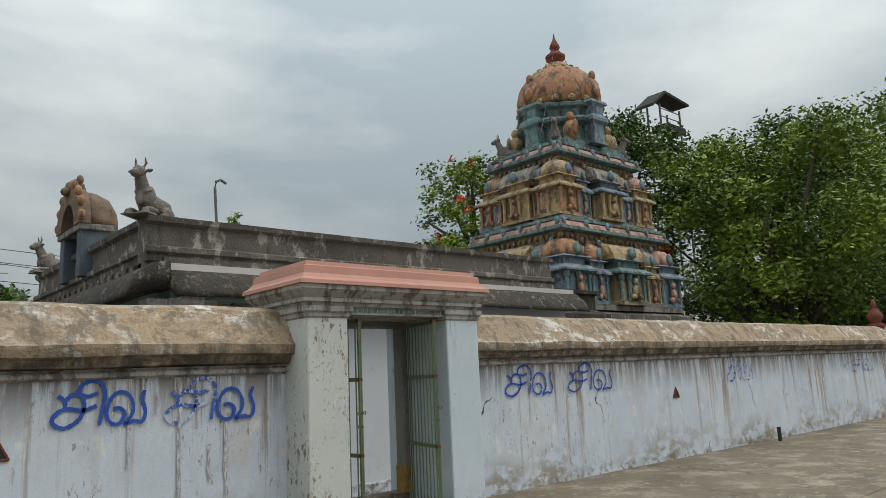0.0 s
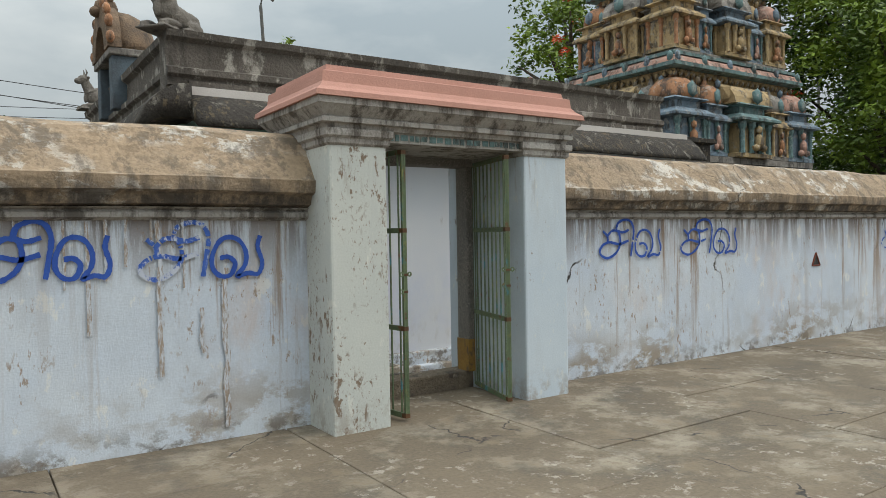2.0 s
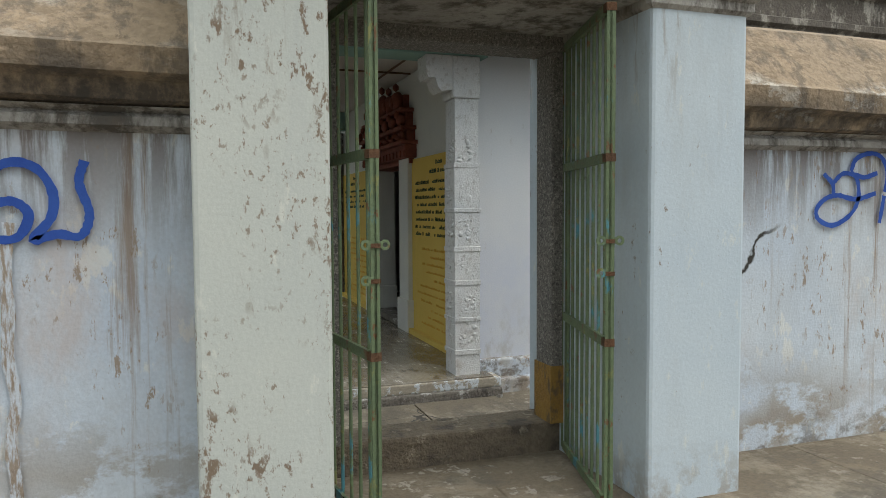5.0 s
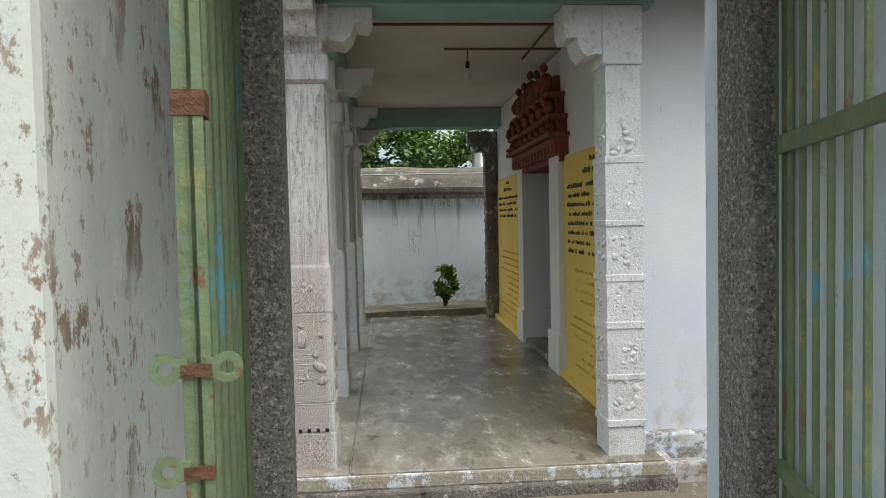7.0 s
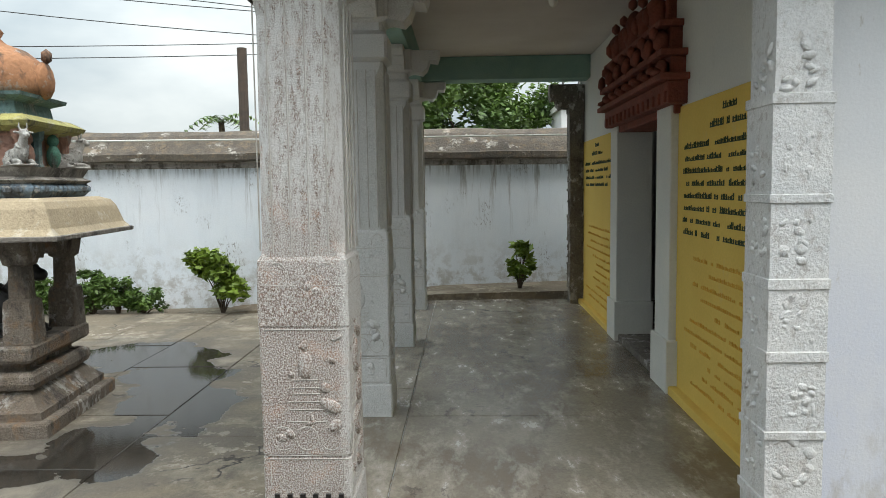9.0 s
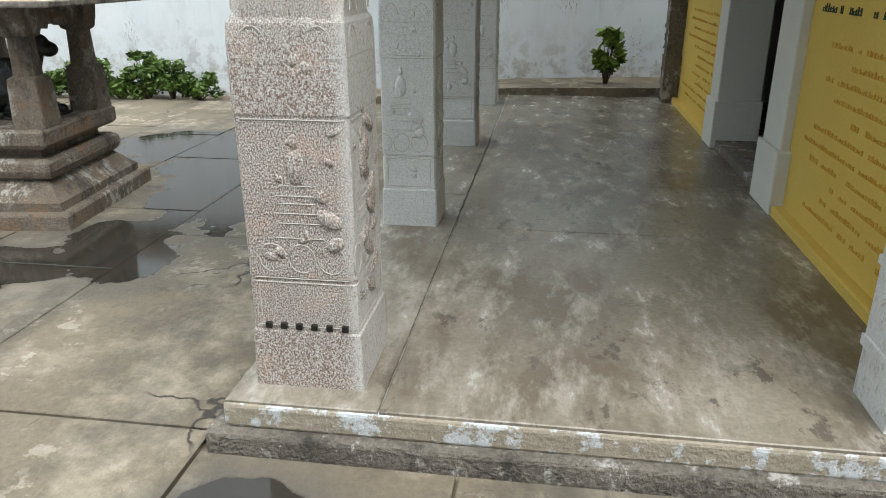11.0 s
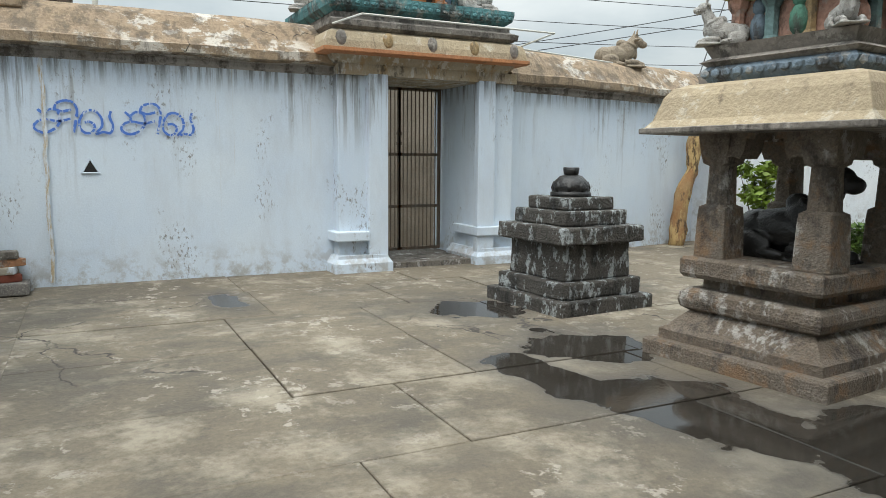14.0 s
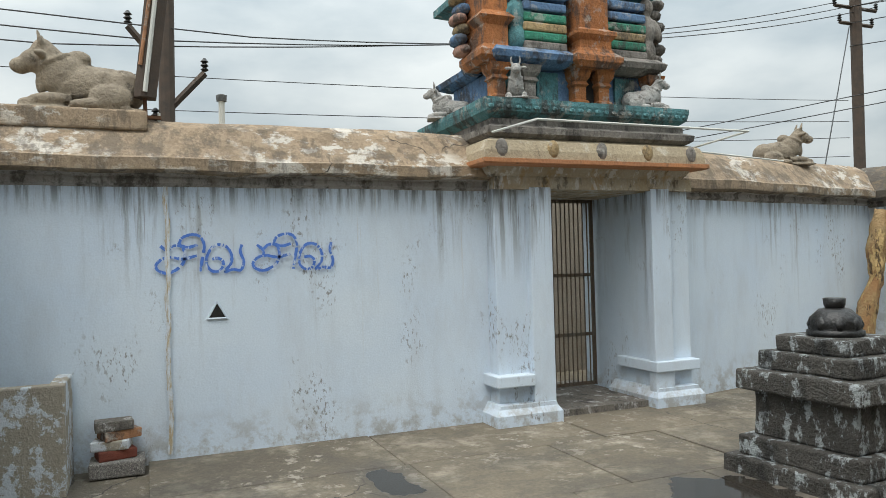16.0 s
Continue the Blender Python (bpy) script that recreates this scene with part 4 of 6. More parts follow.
def wall_pilaster(x0, x1, y0, y1, label, seed, mat):
    rnd = random.Random(seed)
    p = thing("wall_pilaster", label, "pilaster")
    t = bmesh.new()
    cx, cy, hx, hy = (x0 + x1) / 2, (y0 + y1) / 2, (x1 - x0) / 2, (y1 - y0) / 2
    prof = []
    z = PF
    for h in (0.22, 0.05, 0.3, 0.04, 0.34, 0.05, 0.3, 0.05, 0.36, 0.04, 0.42, 0.05, 0.66):
        o = 0.012 if h < 0.1 else rnd.uniform(-0.006, 0.006)
        prof += [(hx + o, hy + o, z), (hx + o, hy + o, z + h - 0.004)]
        z += h
    part("shaft", tiers(t, cx, cy, prof), mat, p)
    t = bmesh.new()
    for zc in (0.12, 0.45, 0.82, 1.2, 1.6, 2.0):
        for i in range(9):
            ball(t, (cx + rnd.uniform(-hx + 0.05, hx - 0.05), y0 + 0.004, zc + rnd.uniform(-0.11, 0.11)), (rnd.uniform(0.012, 0.04), 0.016, rnd.uniform(0.015, 0.05)), (0, rnd.uniform(-60, 60), 0), 1)
            ball(t, (x0 + 0.004, cy + rnd.uniform(-hy + 0.05, hy - 0.05), zc + rnd.uniform(-0.11, 0.11)), (0.016, rnd.uniform(0.012, 0.04), rnd.uniform(0.015, 0.05)), (0, rnd.uniform(-60, 60), 0), 1)
    tagged(part("relief", t, mat, p, "shallow carved figures", True), kind="stuff")
    t = bmesh.new()
    corbel(t, cx, cy, math.pi, 2 * hy, 2.6, 2.966, hx + 0.3)
    box(t, x0 - 0.02, x1 + 0.01, y0 - 0.02, y1 + 0.01, 2.54, 2.966, 0.015)
    part("corbel", t, mat, p)
    return p


wall_pilaster(2.04, 2.31, 4.2, 4.5, "whitewashed carved stone pilaster beside the porch step", 5, M_CARVED_W)
wall_pilaster(2.2, 2.404, 11.78, 12.05, "dark weathered stone pilaster at the porch end", 8, M_STONE)

roof = thing("ceiling", "flat porch ceiling with sea green beams", "ceiling", kind="structure")
part("ceiling_slab", B(-0.5, 9.2, 4.1, 11.85, 3.32, 3.5), M_CEIL, roof)
part("beam", box(bmesh.new(), -0.42, 2.42, 4.2, 4.6, 2.97, 3.316, 0.01), M_SEA, roof, "sea green painted beam")
part("beam", box(bmesh.new(), -0.42, 2.42, 11.3, 11.7, 2.99, 3.316, 0.01), M_SEA, roof, "sea green painted beam")
part("beam", box(bmesh.new(), -0.4, 0.02, 4.61, 11.29, 2.97, 3.316, 0.01), M_SEA, roof, "sea green painted beam")

# ---- roof, eave, parapet ----
rf = thing("roof_hall", "black lichened stone eave and parapet of the hall", "roof", kind="structure")
ev = [(0.0, 3.1), (0.0, 3.52), (-0.25, 3.5), (-0.5, 3.41), (-0.74, 3.24), (-0.86, 3.06), (-0.9, 2.97), (-0.85, 2.96), (-0.6, 3.06), (-0.3, 3.1)]
part("eave", prof_x(bmesh.new(), [(4.62 + a, b) for a, b in ev], -0.5, 9.3, 24, 0.02), M_EAVE, rf, "", True)
t = bmesh.new()
prof_y(t, [(-0.5 + a * 0.7, b) for a, b in ev], 4.0, 11.95, 22, 0.02)
part("eave", t, M_EAVE, rf, "", True)
pr = [(0.0, 3.5), (0.0, 3.62), (-0.06, 3.64), (-0.06, 3.74), (-0.12, 3.78), (-0.12, 3.86), (-0.02, 3.90), (-0.02, 4.22), (-0.1, 4.27), (-0.12, 4.36), (0.3, 4.38), (0.3, 3.5)]
part("parapet", prof_x(bmesh.new(), [(4.82 + a, b) for a, b in pr], -0.62, 9.25, 28, 0.012), M_ROOF, rf)
part("parapet", prof_y(bmesh.new(), [(-0.5 + a, b) for a, b in pr], 4.83, 12.2, 24, 0.012), M_ROOF, rf)
part("parapet", B(-0.2, 9.2, 11.9, 12.2, 3.5, 3.7), M_ROOF, rf)
for i in range(26):
    part("dentil_block", box(bmesh.new(), -0.3 + 0.36 * i, -0.1 + 0.36 * i, 4.66, 4.72, 3.52, 3.62, 0.01), M_ROOF, rf)
for i in range(18):
    part("dentil_block", box(bmesh.new(), -0.62, -0.5, 4.95 + 0.38 * i, 5.17 + 0.38 * i, 3.52, 3.62, 0.01), M_ROOF, rf)
part("link_roof", tiers(bmesh.new(), 10.9, 8.6, [(1.9, 2.6, -0.7), (1.9, 2.6, 2.9), (2.1, 2.8, 3.0), (2.1, 2.8, 3.15), (1.8, 2.5, 3.3), (1.8, 2.5, 3.7), (1.95, 2.6, 3.75), (1.95, 2.6, 3.85)]), M_EAVE, rf)
part("frieze", B(-0.35, 9.2, 4.7, 4.82, 3.45, 3.7), M_ROOF, rf, "grey stained frieze")


# ---- bulls ----
def bull(name, m, size, mat, label, group="", upright=1.0):
    """A seated bull that faces its own +x, one fused mesh about 1 m long."""
    t = bmesh.new()
    ball(t, (-0.12, 0, 0.24), (0.40, 0.2, 0.21))
    ball(t, (-0.36, 0, 0.22), (0.2, 0.22, 0.21))
    ball(t, (0.12, 0, 0.34), (0.21, 0.17, 0.22))
    ball(t, (0.02, 0, 0.5), (0.12, 0.08, 0.09))
    for k in range(4):
        ball(t, (0.19 + 0.04 * k, 0, 0.40 + 0.075 * k * upright), (0.155 - 0.014 * k, 0.13 - 0.01 * k, 0.15))
    hz = 0.72 * upright + 0.03
    ball(t, (0.37, 0, hz), (0.14, 0.105, 0.115))
    ball(t, (0.49, 0, hz - 0.05), (0.1, 0.08, 0.08))
    ball(t, (0.3, 0, 0.36), (0.07, 0.05, 0.2), (0, -12, 0))
    for s in (-1, 1):
        tube(t, [(0.33, 0.05 * s, hz + 0.07), (0.31, 0.095 * s, hz + 0.16), (0.34, 0.085 * s, hz + 0.26)], [0.034, 0.028, 0.014], 8)
        ball(t, (0.30, 0.15 * s, hz + 0.03), (0.04, 0.09, 0.035), (0, 0, -20 * s))
        ball(t, (0.22, 0.17 * s, 0.1), (0.2, 0.055, 0.06), (0, 0, -6 * s))
        ball(t, (0.40, 0.15 * s, 0.06), (0.1, 0.05, 0.055))
        ball(t, (-0.28, 0.21 * s, 0.12), (0.2, 0.06, 0.12))
        ball(t, (-0.08, 0.24 * s, 0.05), (0.15, 0.045, 0.05))
    tube(t, [(0.2 + 0.13 * math.cos(a), 0.14 * math.sin(a), 0.47 - 0.07 * math.cos(a)) for a in (k * math.pi / 8 for k in range(17))], 0.022, 6)
    box(t, -0.55, 0.5, -0.24, 0.24, -0.01, 0.025)
    ob = part(name, t, mat)
    fused(ob, 0.016)
    ob.matrix_world = m @ Matrix.Scale(size, 4)
    return tagged(ob, label, "statue", group)


bull("bull_statue", pose(-0.46, 5.1, 4.375, 0, 0, 222), 0.95, M_BULL, "seated grey stucco bull at the parapet corner", "roof bulls")
bull("bull_statue", pose(-0.36, 11.85, 4.375, 0, 0, 190), 0.85, M_BULL, "seated grey stucco bull at the parapet end", "roof bulls")

# ---- stucco niche on the parapet ----
M_PIER = surf("weathered_blue_pier", (0.13, 0.17, 0.20), (0.09, 0.10, 0.11), 3, 0.9, 0.5, 30)
nz = thing("roof_niche", "arched stucco niche with a lion mask on the parapet", "shrine")
for y in (8.1, 9.3):
    part("pier", box(bmesh.new(), -0.75, -0.2, y - 0.14, y + 0.14, 3.8, 4.7, 0.02), M_PIER, nz)
part("impost", box(bmesh.new(), -0.8, -0.1, 7.9, 9.5, 4.7, 4.82, 0.02), P_GREY, nz)
# Black slab that paints the shade inside the arch.
part("recess", B(-0.45, -0.3, 8.2, 9.2, 3.8, 5.3), M_BLACK, nz)
t = bmesh.new()
arc = [(8.7 + 0.82 * math.cos(a), 4.82 + 0.85 * math.sin(a)) for a in (k * math.pi / 14 for k in range(15))]
inner = [(8.7 + 0.45 * math.cos(a), 4.82 + 0.5 * math.sin(a)) for a in (k * math.pi / 14 for k in range(14, -1, -1))]
loft(t, [[(x, y, z) for y, z in arc + inner] for x in (-0.82, -0.6)])
part("arch", t, M_NICHE, nz)
t = bmesh.new()
arc2 = [(8.7 + 0.7 * math.cos(a), 4.82 + 0.8 * math.sin(a)) for a in (k * math.pi / 14 for k in range(15))]
loft(t, [[(x, 8.7 + (y - 8.7) * k, 4.82 + (z - 4.82) * k) for y, z in arc2] for x, k in ((-0.6, 1.0), (-0.35, 0.98), (-0.12, 0.86), (0.02, 0.62), (0.06, 0.3))])
part("barrel_back", t, M_NICHE, nz, "", True)
t = ball(bmesh.new(), (-0.7, 8.7, 5.66), (0.2, 0.22, 0.2))
ball(t, (-0.85, 8.7, 5.59), (0.12, 0.14, 0.1))
for s in (-1, 1):
    ball(t, (-0.66, 8.7 + 0.18 * s, 5.83), (0.07, 0.06, 0.1))
part("lion_mask", t, M_NICHE, nz, "", True)
for k in range(9):
    a = math.pi * (k + 0.5) / 9
    part("flame_leaf", ball(bmesh.new(), (-0.78, 8.7 + 0.85 * math.cos(a), 4.82 + 0.9 * math.sin(a)), (0.07, 0.1, 0.11)), P_ORANGE, nz, "", True)


# ---- bull pavilion ----
pav = thing("bull_pavilion", "small four-pillared stone pavilion with a painted tower", "pavilion", m=pose(-3.58, 7.04, 0, 0, 0, 6))
part("base_slab", roughen(tiers(bmesh.new(), 0, 0, [(0.70, 0.74, CY - 0.05), (0.70, 0.74, -0.43), (0.685, 0.725, -0.41)]), 0.012, 4), M_PAV, pav)
part("base_tier", roughen(tiers(bmesh.new(), 0, 0, [(0.62, 0.66, -0.41), (0.62, 0.66, -0.34), (0.58, 0.62, -0.31), (0.52, 0.56, -0.24), (0.48, 0.52, -0.2)]), 0.01, 4), M_PAV, pav)
part("torus", tiers(bmesh.new(), 0, 0, [(0.48, 0.51, -0.2), (0.53, 0.56, -0.17), (0.545, 0.575, -0.12), (0.535, 0.565, -0.06), (0.49, 0.52, -0.03)]), M_PAV, pav)
part("neck", tiers(bmesh.new(), 0, 0, [(0.42, 0.45, -0.03), (0.42, 0.45, 0.06)]), M_PAV, pav)
part("deck", roughen(tiers(bmesh.new(), 0, 0, [(0.52, 0.55, 0.05), (0.54, 0.57, 0.08), (0.54, 0.57, 0.18), (0.52, 0.55, 0.2)]), 0.008, 5), M_PAV, pav)
for sx in (-1, 1):
    for sy in (-1, 1):
        t = bmesh.new()
        rings = [chamfered(k, c, z) for k, c, z in ((0.125, 0.01, 0.2), (0.115, 0.01, 0.5), (0.11, 0.01, 0.56), (0.085, 0.03, 0.58), (0.08, 0.035, 0.85), (0.10, 0.01, 0.87), (0.115, 0.01, 0.95), (0.13, 0.01, 1.1))]
        loft(t, [[(x + (0.38 * sx + 0.02), y + (0.41 * sy + 0.03), z) for x, y, z in r] for r in rings])
        corbel(t, (0.38 * sx + 0.02), (0.41 * sy + 0.03), 0 if sx < 0 else math.pi, 0.2, 0.9, 1.1, 0.32)
        corbel(t, (0.38 * sx + 0.02), (0.41 * sy + 0.03), math.pi / 2 if sy < 0 else -math.pi / 2, 0.2, 0.9, 1.1, 0.32)
        part("pillar", t, M_PAV, pav)
cv = [(0.82, 1.085), (0.83, 1.11), (0.81, 1.12), (0.77, 1.17), (0.745, 1.25), (0.72, 1.33), (0.68, 1.39), (0.6, 1.42)]
RX, RY = 0.05, 0.08
part("eave", tiers(bmesh.new(), RX, RY, [(0.5, 0.53, 1.1), *[(a, a + 0.03, b) for a, b in cv]]), M_TAN, pav, "ochre curved eave")
part("eave_lip", tiers(bmesh.new(), RX, RY, [(0.834, 0.864, 1.075), (0.838, 0.868, 1.085), (0.838, 0.868, 1.112), (0.82, 0.85, 1.118)]), P_GREY, pav, "grey lip of the eave")
part("lotus_band", tiers(bmesh.new(), RX, RY, [(0.50, 0.53, 1.42), (0.53, 0.56, 1.46), (0.55, 0.58, 1.51), (0.52, 0.55, 1.54)]), P_BLUE, pav, "faded blue petal band")
for k in range(4):
    n_p = 13
    for i in range(n_p):
        u = (i - (n_p - 1) / 2) * 0.086
        ob = part("petal", ball(bmesh.new(), (u, -0.575 if k % 2 == 0 else -0.545, 1.49), (0.04, 0.025, 0.035), sub=1), P_BLUE, pav)
        ob.matrix_local = Matrix.Translation((RX, RY, 0)) @ Matrix.Rotation(k * math.pi / 2, 4, "Z")
part("tower_base", tiers(bmesh.new(), RX, RY, [(0.52, 0.55, 1.54), (0.56, 0.59, 1.57), (0.5, 0.53, 1.6), (0.52, 0.55, 1.64), (0.54, 0.57, 1.68), (0.3, 0.3, 1.69)]), P_GREY, pav)
part("storey", tiers(bmesh.new(), RX, RY, [(0.36, 0.38, 1.68), (0.36, 0.38, 2.0)]), P_PINK, pav, "pink painted storey")
for i in range(4):
    for j in range(4):
        if i in (0, 3) or j in (0, 3):
            part("pilaster", lathe(bmesh.new(), RX - 0.39 + 0.26 * i, RY - 0.41 + 0.273 * j, [(0.065, 1.68), (0.045, 1.72), (0.045, 1.9), (0.07, 1.94), (0.075, 2.0)], 8), (P_PINK, P_TEAL, P_CREAM)[(i + j) % 3], pav)
part("cornice", tiers(bmesh.new(), RX, RY, [(0.42, 0.44, 1.98), (0.52, 0.54, 2.02), (0.54, 0.56, 2.06), (0.44, 0.46, 2.12)]), P_YEL, pav, "yellow green cornice")
part("upper_storey", tiers(bmesh.new(), RX, RY, [(0.34, 0.35, 2.12), (0.32, 0.33, 2.24), (0.42, 0.43, 2.28), (0.43, 0.44, 2.31)]), P_TEAL, pav)
part("dome", lathe(bmesh.new(), RX, RY, [(0.42, 2.31), (0.46, 2.37), (0.46, 2.47), (0.41, 2.6), (0.28, 2.71), (0.12, 2.77), (0.07, 2.82), (0.1, 2.87), (0.04, 2.95), (0.01, 3.03)], 20), P_ORANGE, pav, "", True)
for k in range(4):
    t = ball(bmesh.new(), (0, -0.43, 2.45), (0.15, 0.07, 0.17))
    ball(t, (0, -0.46, 2.66), (0.06, 0.05, 0.07), sub=1)
    ob = part("dormer", t, P_ORANGE, pav, "", True)
    ob.matrix_local = Matrix.Translation((RX, RY, 0)) @ Matrix.Rotation(k * math.pi / 2, 4, "Z")
bull("bull_idol", pose(-3.62, 7.06, 0.2, 0, 0, 6), 0.8, M_BLACK, "oiled black stone bull seated inside the pavilion", upright=0.95)
for sx, sy, a in ((0.47, -0.42, -45), (-0.4, -0.42, 225), (0.47, 0.52, 45), (-0.4, 0.52, 135)):
    bull("bull_figure", pav.matrix_world @ pose(sx, sy, 1.69, 0, 0, a), 0.34, M_BULL_W, "small painted bull on the pavilion roof", "pavilion roof bulls")
for k in range(8):
    a = k * math.pi / 4 + 0.2
    t = ball(bmesh.new(), (0, 0, 0.1), (0.06, 0.06, 0.11))
    ball(t, (0, 0, 0.24), (0.05, 0.05, 0.06))
    ob = part("deity_figure", t, (P_GREEN, P_PINK, P_BLUE)[k % 3], pav, "", True)
    ob.matrix_local = pose(RX + 0.44 * math.cos(a), RY + 0.46 * math.sin(a), 1.685)

# ---- altar ----
al = thing("altar", "stepped mossy stone altar with a black lotus top", "altar", m=pose(-6.0, 6.85, 0, 0, 0, 5))
for nm, h, z0, z1 in (("base_slab", 0.585, CY - 0.04, -0.40), ("second_slab", 0.50, -0.40, -0.24), ("body", 0.415, -0.24, 0.11), ("cap_slab", 0.51, 0.11, 0.27), ("upper_slab", 0.39, 0.27, 0.41), ("top_slab", 0.30, 0.41, 0.53)):
    t = box(bmesh.new(), -h, h, -h, h, z0, z1, 0.018)
    bmesh.ops.subdivide_edges(t, edges=[e for e in t.edges if e.calc_length() > 0.3], cuts=5, use_grid_fill=True)
    part(nm, roughen(t, 0.012, 6), M_BALI, al)
part("lotus", lathe(bmesh.new(), 0, 0, [(0.2, 0.53), (0.2, 0.57), (0.175, 0.58), (0.19, 0.6), (0.17, 0.67), (0.11, 0.73), (0.07, 0.74)], 20), M_BLACK, al, "black oiled lotus", True)
for k in range(8):
    a = k * math.pi / 4
    ob = part("petal", ball(bmesh.new(), (0.15, 0, 0.63), (0.045, 0.06, 0.07), (0, -25, 0), 1), M_BLACK, al, "", True)
    ob.matrix_local = Matrix.Rotation(a, 4, "Z")
part("knob", lathe(bmesh.new(), 0, 0, [(0.06, 0.73), (0.075, 0.76), (0.08, 0.81), (0.07, 0.815)], 14), M_BLACK, al, "", True)

# ---- west gate ----
GX = -8.65
g2 = thing("door_3", "blue limewashed west gateway with an ochre cornice", "gateway", kind="structure")
for y0, y1 in ((5.3, 5.985), (7.275, 7.87)):
    ym = (y0 + y1) / 2
    part("pilaster", box(bmesh.new(), GX - 1.5, GX - 0.10, y0 + 0.06, y1, -0.74, 1.92, 0.012), M_COURT, g2)
    part("pilaster_strip", box(bmesh.new(), GX - 0.12, GX, (y1 - 0.26) if y0 < 6 else y0, y1 if y0 < 6 else y0 + 0.26, -0.74, 1.92, 0.012), M_COURT, g2)
    part("foot", tiers(bmesh.new(), GX - 0.4, ym, [(0.46, ym - y0 + 0.04, -0.74), (0.46, ym - y0 + 0.04, -0.42), (0.42, ym - y0, -0.36), (0.42, ym - y0 - 0.02, -0.32)]), M_COURT, g2)
    part("foot_band", box(bmesh.new(), GX - 0.7, GX + 0.04, y0 - 0.02, y0 + 0.42 if y0 < 6 else y1, -0.14, -0.02, 0.012), M_COURT, g2)
part("lintel_slab", B(GX - 1.5, GX - 0.01, 5.36, 7.86, 1.9, 2.03), M_LINTEL, g2, "brown stained lintel")
part("cornice_neck", tiers(bmesh.new(), GX - 0.7, 6.5, [(0.71, 1.2, 2.03), (0.75, 1.24, 2.07), (0.78, 1.27, 2.12)]), M_LINTEL, g2)
part("orange_band", tiers(bmesh.new(), GX - 0.7, 6.48, [(0.95, 1.38, 2.12), (0.97, 1.4, 2.135), (0.97, 1.4, 2.175), (0.94, 1.37, 2.18)]), M_BAND, g2, "orange painted band")
part("eave", tiers(bmesh.new(), GX - 0.7, 6.48, [(0.94, 1.37, 2.18), (0.935, 1.365, 2.26), (0.9, 1.33, 2.36), (0.82, 1.25, 2.4)]), M_TAN, g2, "ochre rounded eave")
for i in range(5):
    part("eave_boss", ball(bmesh.new(), (GX + 0.225, 5.3 + 0.59 * i, 2.28), (0.03, 0.07, 0.1)), P_GREY if i % 2 == 0 else P_CREAM, g2, "", True)
part("upper_moulding", tiers(bmesh.new(), GX - 0.7, 6.45, [(0.82, 1.22, 2.4), (0.9, 1.28, 2.44), (0.91, 1.29, 2.5), (0.82, 1.2, 2.54), (0.82, 1.2, 2.6)]), P_GREY, g2)
part("passage_floor", B(GX - 1.7, GX - 0.1, 5.9, 7.3, -0.74, -0.46), M_STONE, g2)
for k, (h0, h1) in enumerate(((5.99, 6.63), (7.27, 6.64))):
    grille_leaf("gate_leaf", (GX - 1.2, h0), (GX - 1.2, h1), -0.44, 1.9, 9, M_GRILLE, "closed rusty grey iron grille of the west gate", "leaves of the west gate", (0.2, 0.95))

# ---- tower on the west gate ----
gop = thing("gate_tower", "brightly painted stucco tower on the west gate", "tower", m=pose(GX - 0.75, 6.4, 0))
part("teal_slab", tiers(bmesh.new(), 0, 0, [(0.84, 1.16, 2.6), (0.95, 1.24, 2.66), (0.97, 1.26, 2.74), (0.97, 1.26, 2.79), (0.6, 0.9, 2.8)]), V_TEAL, gop, "teal moulded slab")
for i in range(24):
    part("slab_petal", ball(bmesh.new(), (0.955, -1.2 + 2.4 * i / 23, 2.7), (0.03, 0.045, 0.03), sub=1), V_TEAL, gop)
part("body", tiers(bmesh.new(), 0, 0, [(0.6, 0.92, 2.79), (0.6, 0.92, 3.3), (0.55, 0.8, 3.4), (0.55, 0.8, 4.1)]), V_BLUE, gop)
for y0, y1, c in ((-1.06, -0.12, V_BLUE), (0.38, 1.06, P_GREY)):
    ym, hy = (y0 + y1) / 2, (y1 - y0) / 2
    part("cornice", tiers(bmesh.new(), 0.42, ym, [(0.3, hy - 0.06, 3.2), (0.42, hy, 3.25), (0.44, hy + 0.02, 3.31), (0.34, hy - 0.04, 3.38)]), c, gop, "blue grey cornice")
part("cornice", tiers(bmesh.new(), -0.2, 0, [(0.5, 0.95, 3.2), (0.62, 1.04, 3.25), (0.64, 1.06, 3.31), (0.5, 0.9, 3.38)]), V_BLUE, gop, "blue grey cornice")
for y, c in ((-0.98, V_ORANGE), (-0.62, P_GREY), (0.0, V_ORANGE), (0.3, V_ORANGE), (0.98, V_ORANGE)):
    part("pilaster", tiers(bmesh.new(), 0.66, y, [(h, h * 0.9, z) for h, z in ((0.1, 2.8), (0.1, 2.86), (0.075, 2.88), (0.075, 3.02), (0.1, 3.04), (0.08, 3.08), (0.11, 3.12), (0.13, 3.2))]), c, gop, "orange pilaster")
# The middle panel is near black, painting in the shade of an opening.
for y in (-0.8, -0.35, 0.15, 0.65):
    part("panel", B(0.6, 0.635, y - 0.13, y + 0.13, 2.83, 3.17), V_TEAL if y != 0.15 else M_DARK, gop)
part("niche", tiers(bmesh.new(), 0.62, 0.14, [(0.26, 0.24, 3.2), (0.3, 0.3, 3.26), (0.3, 0.3, 3.32), (0.24, 0.22, 3.38), (0.22, 0.2, 3.42), (0.22, 0.2, 3.5), (0.26, 0.25, 3.56), (0.26, 0.25, 3.6), (0.2, 0.18, 3.64), (0.2, 0.18, 4.0)]), V_ORANGE, gop, "orange stepped niche")
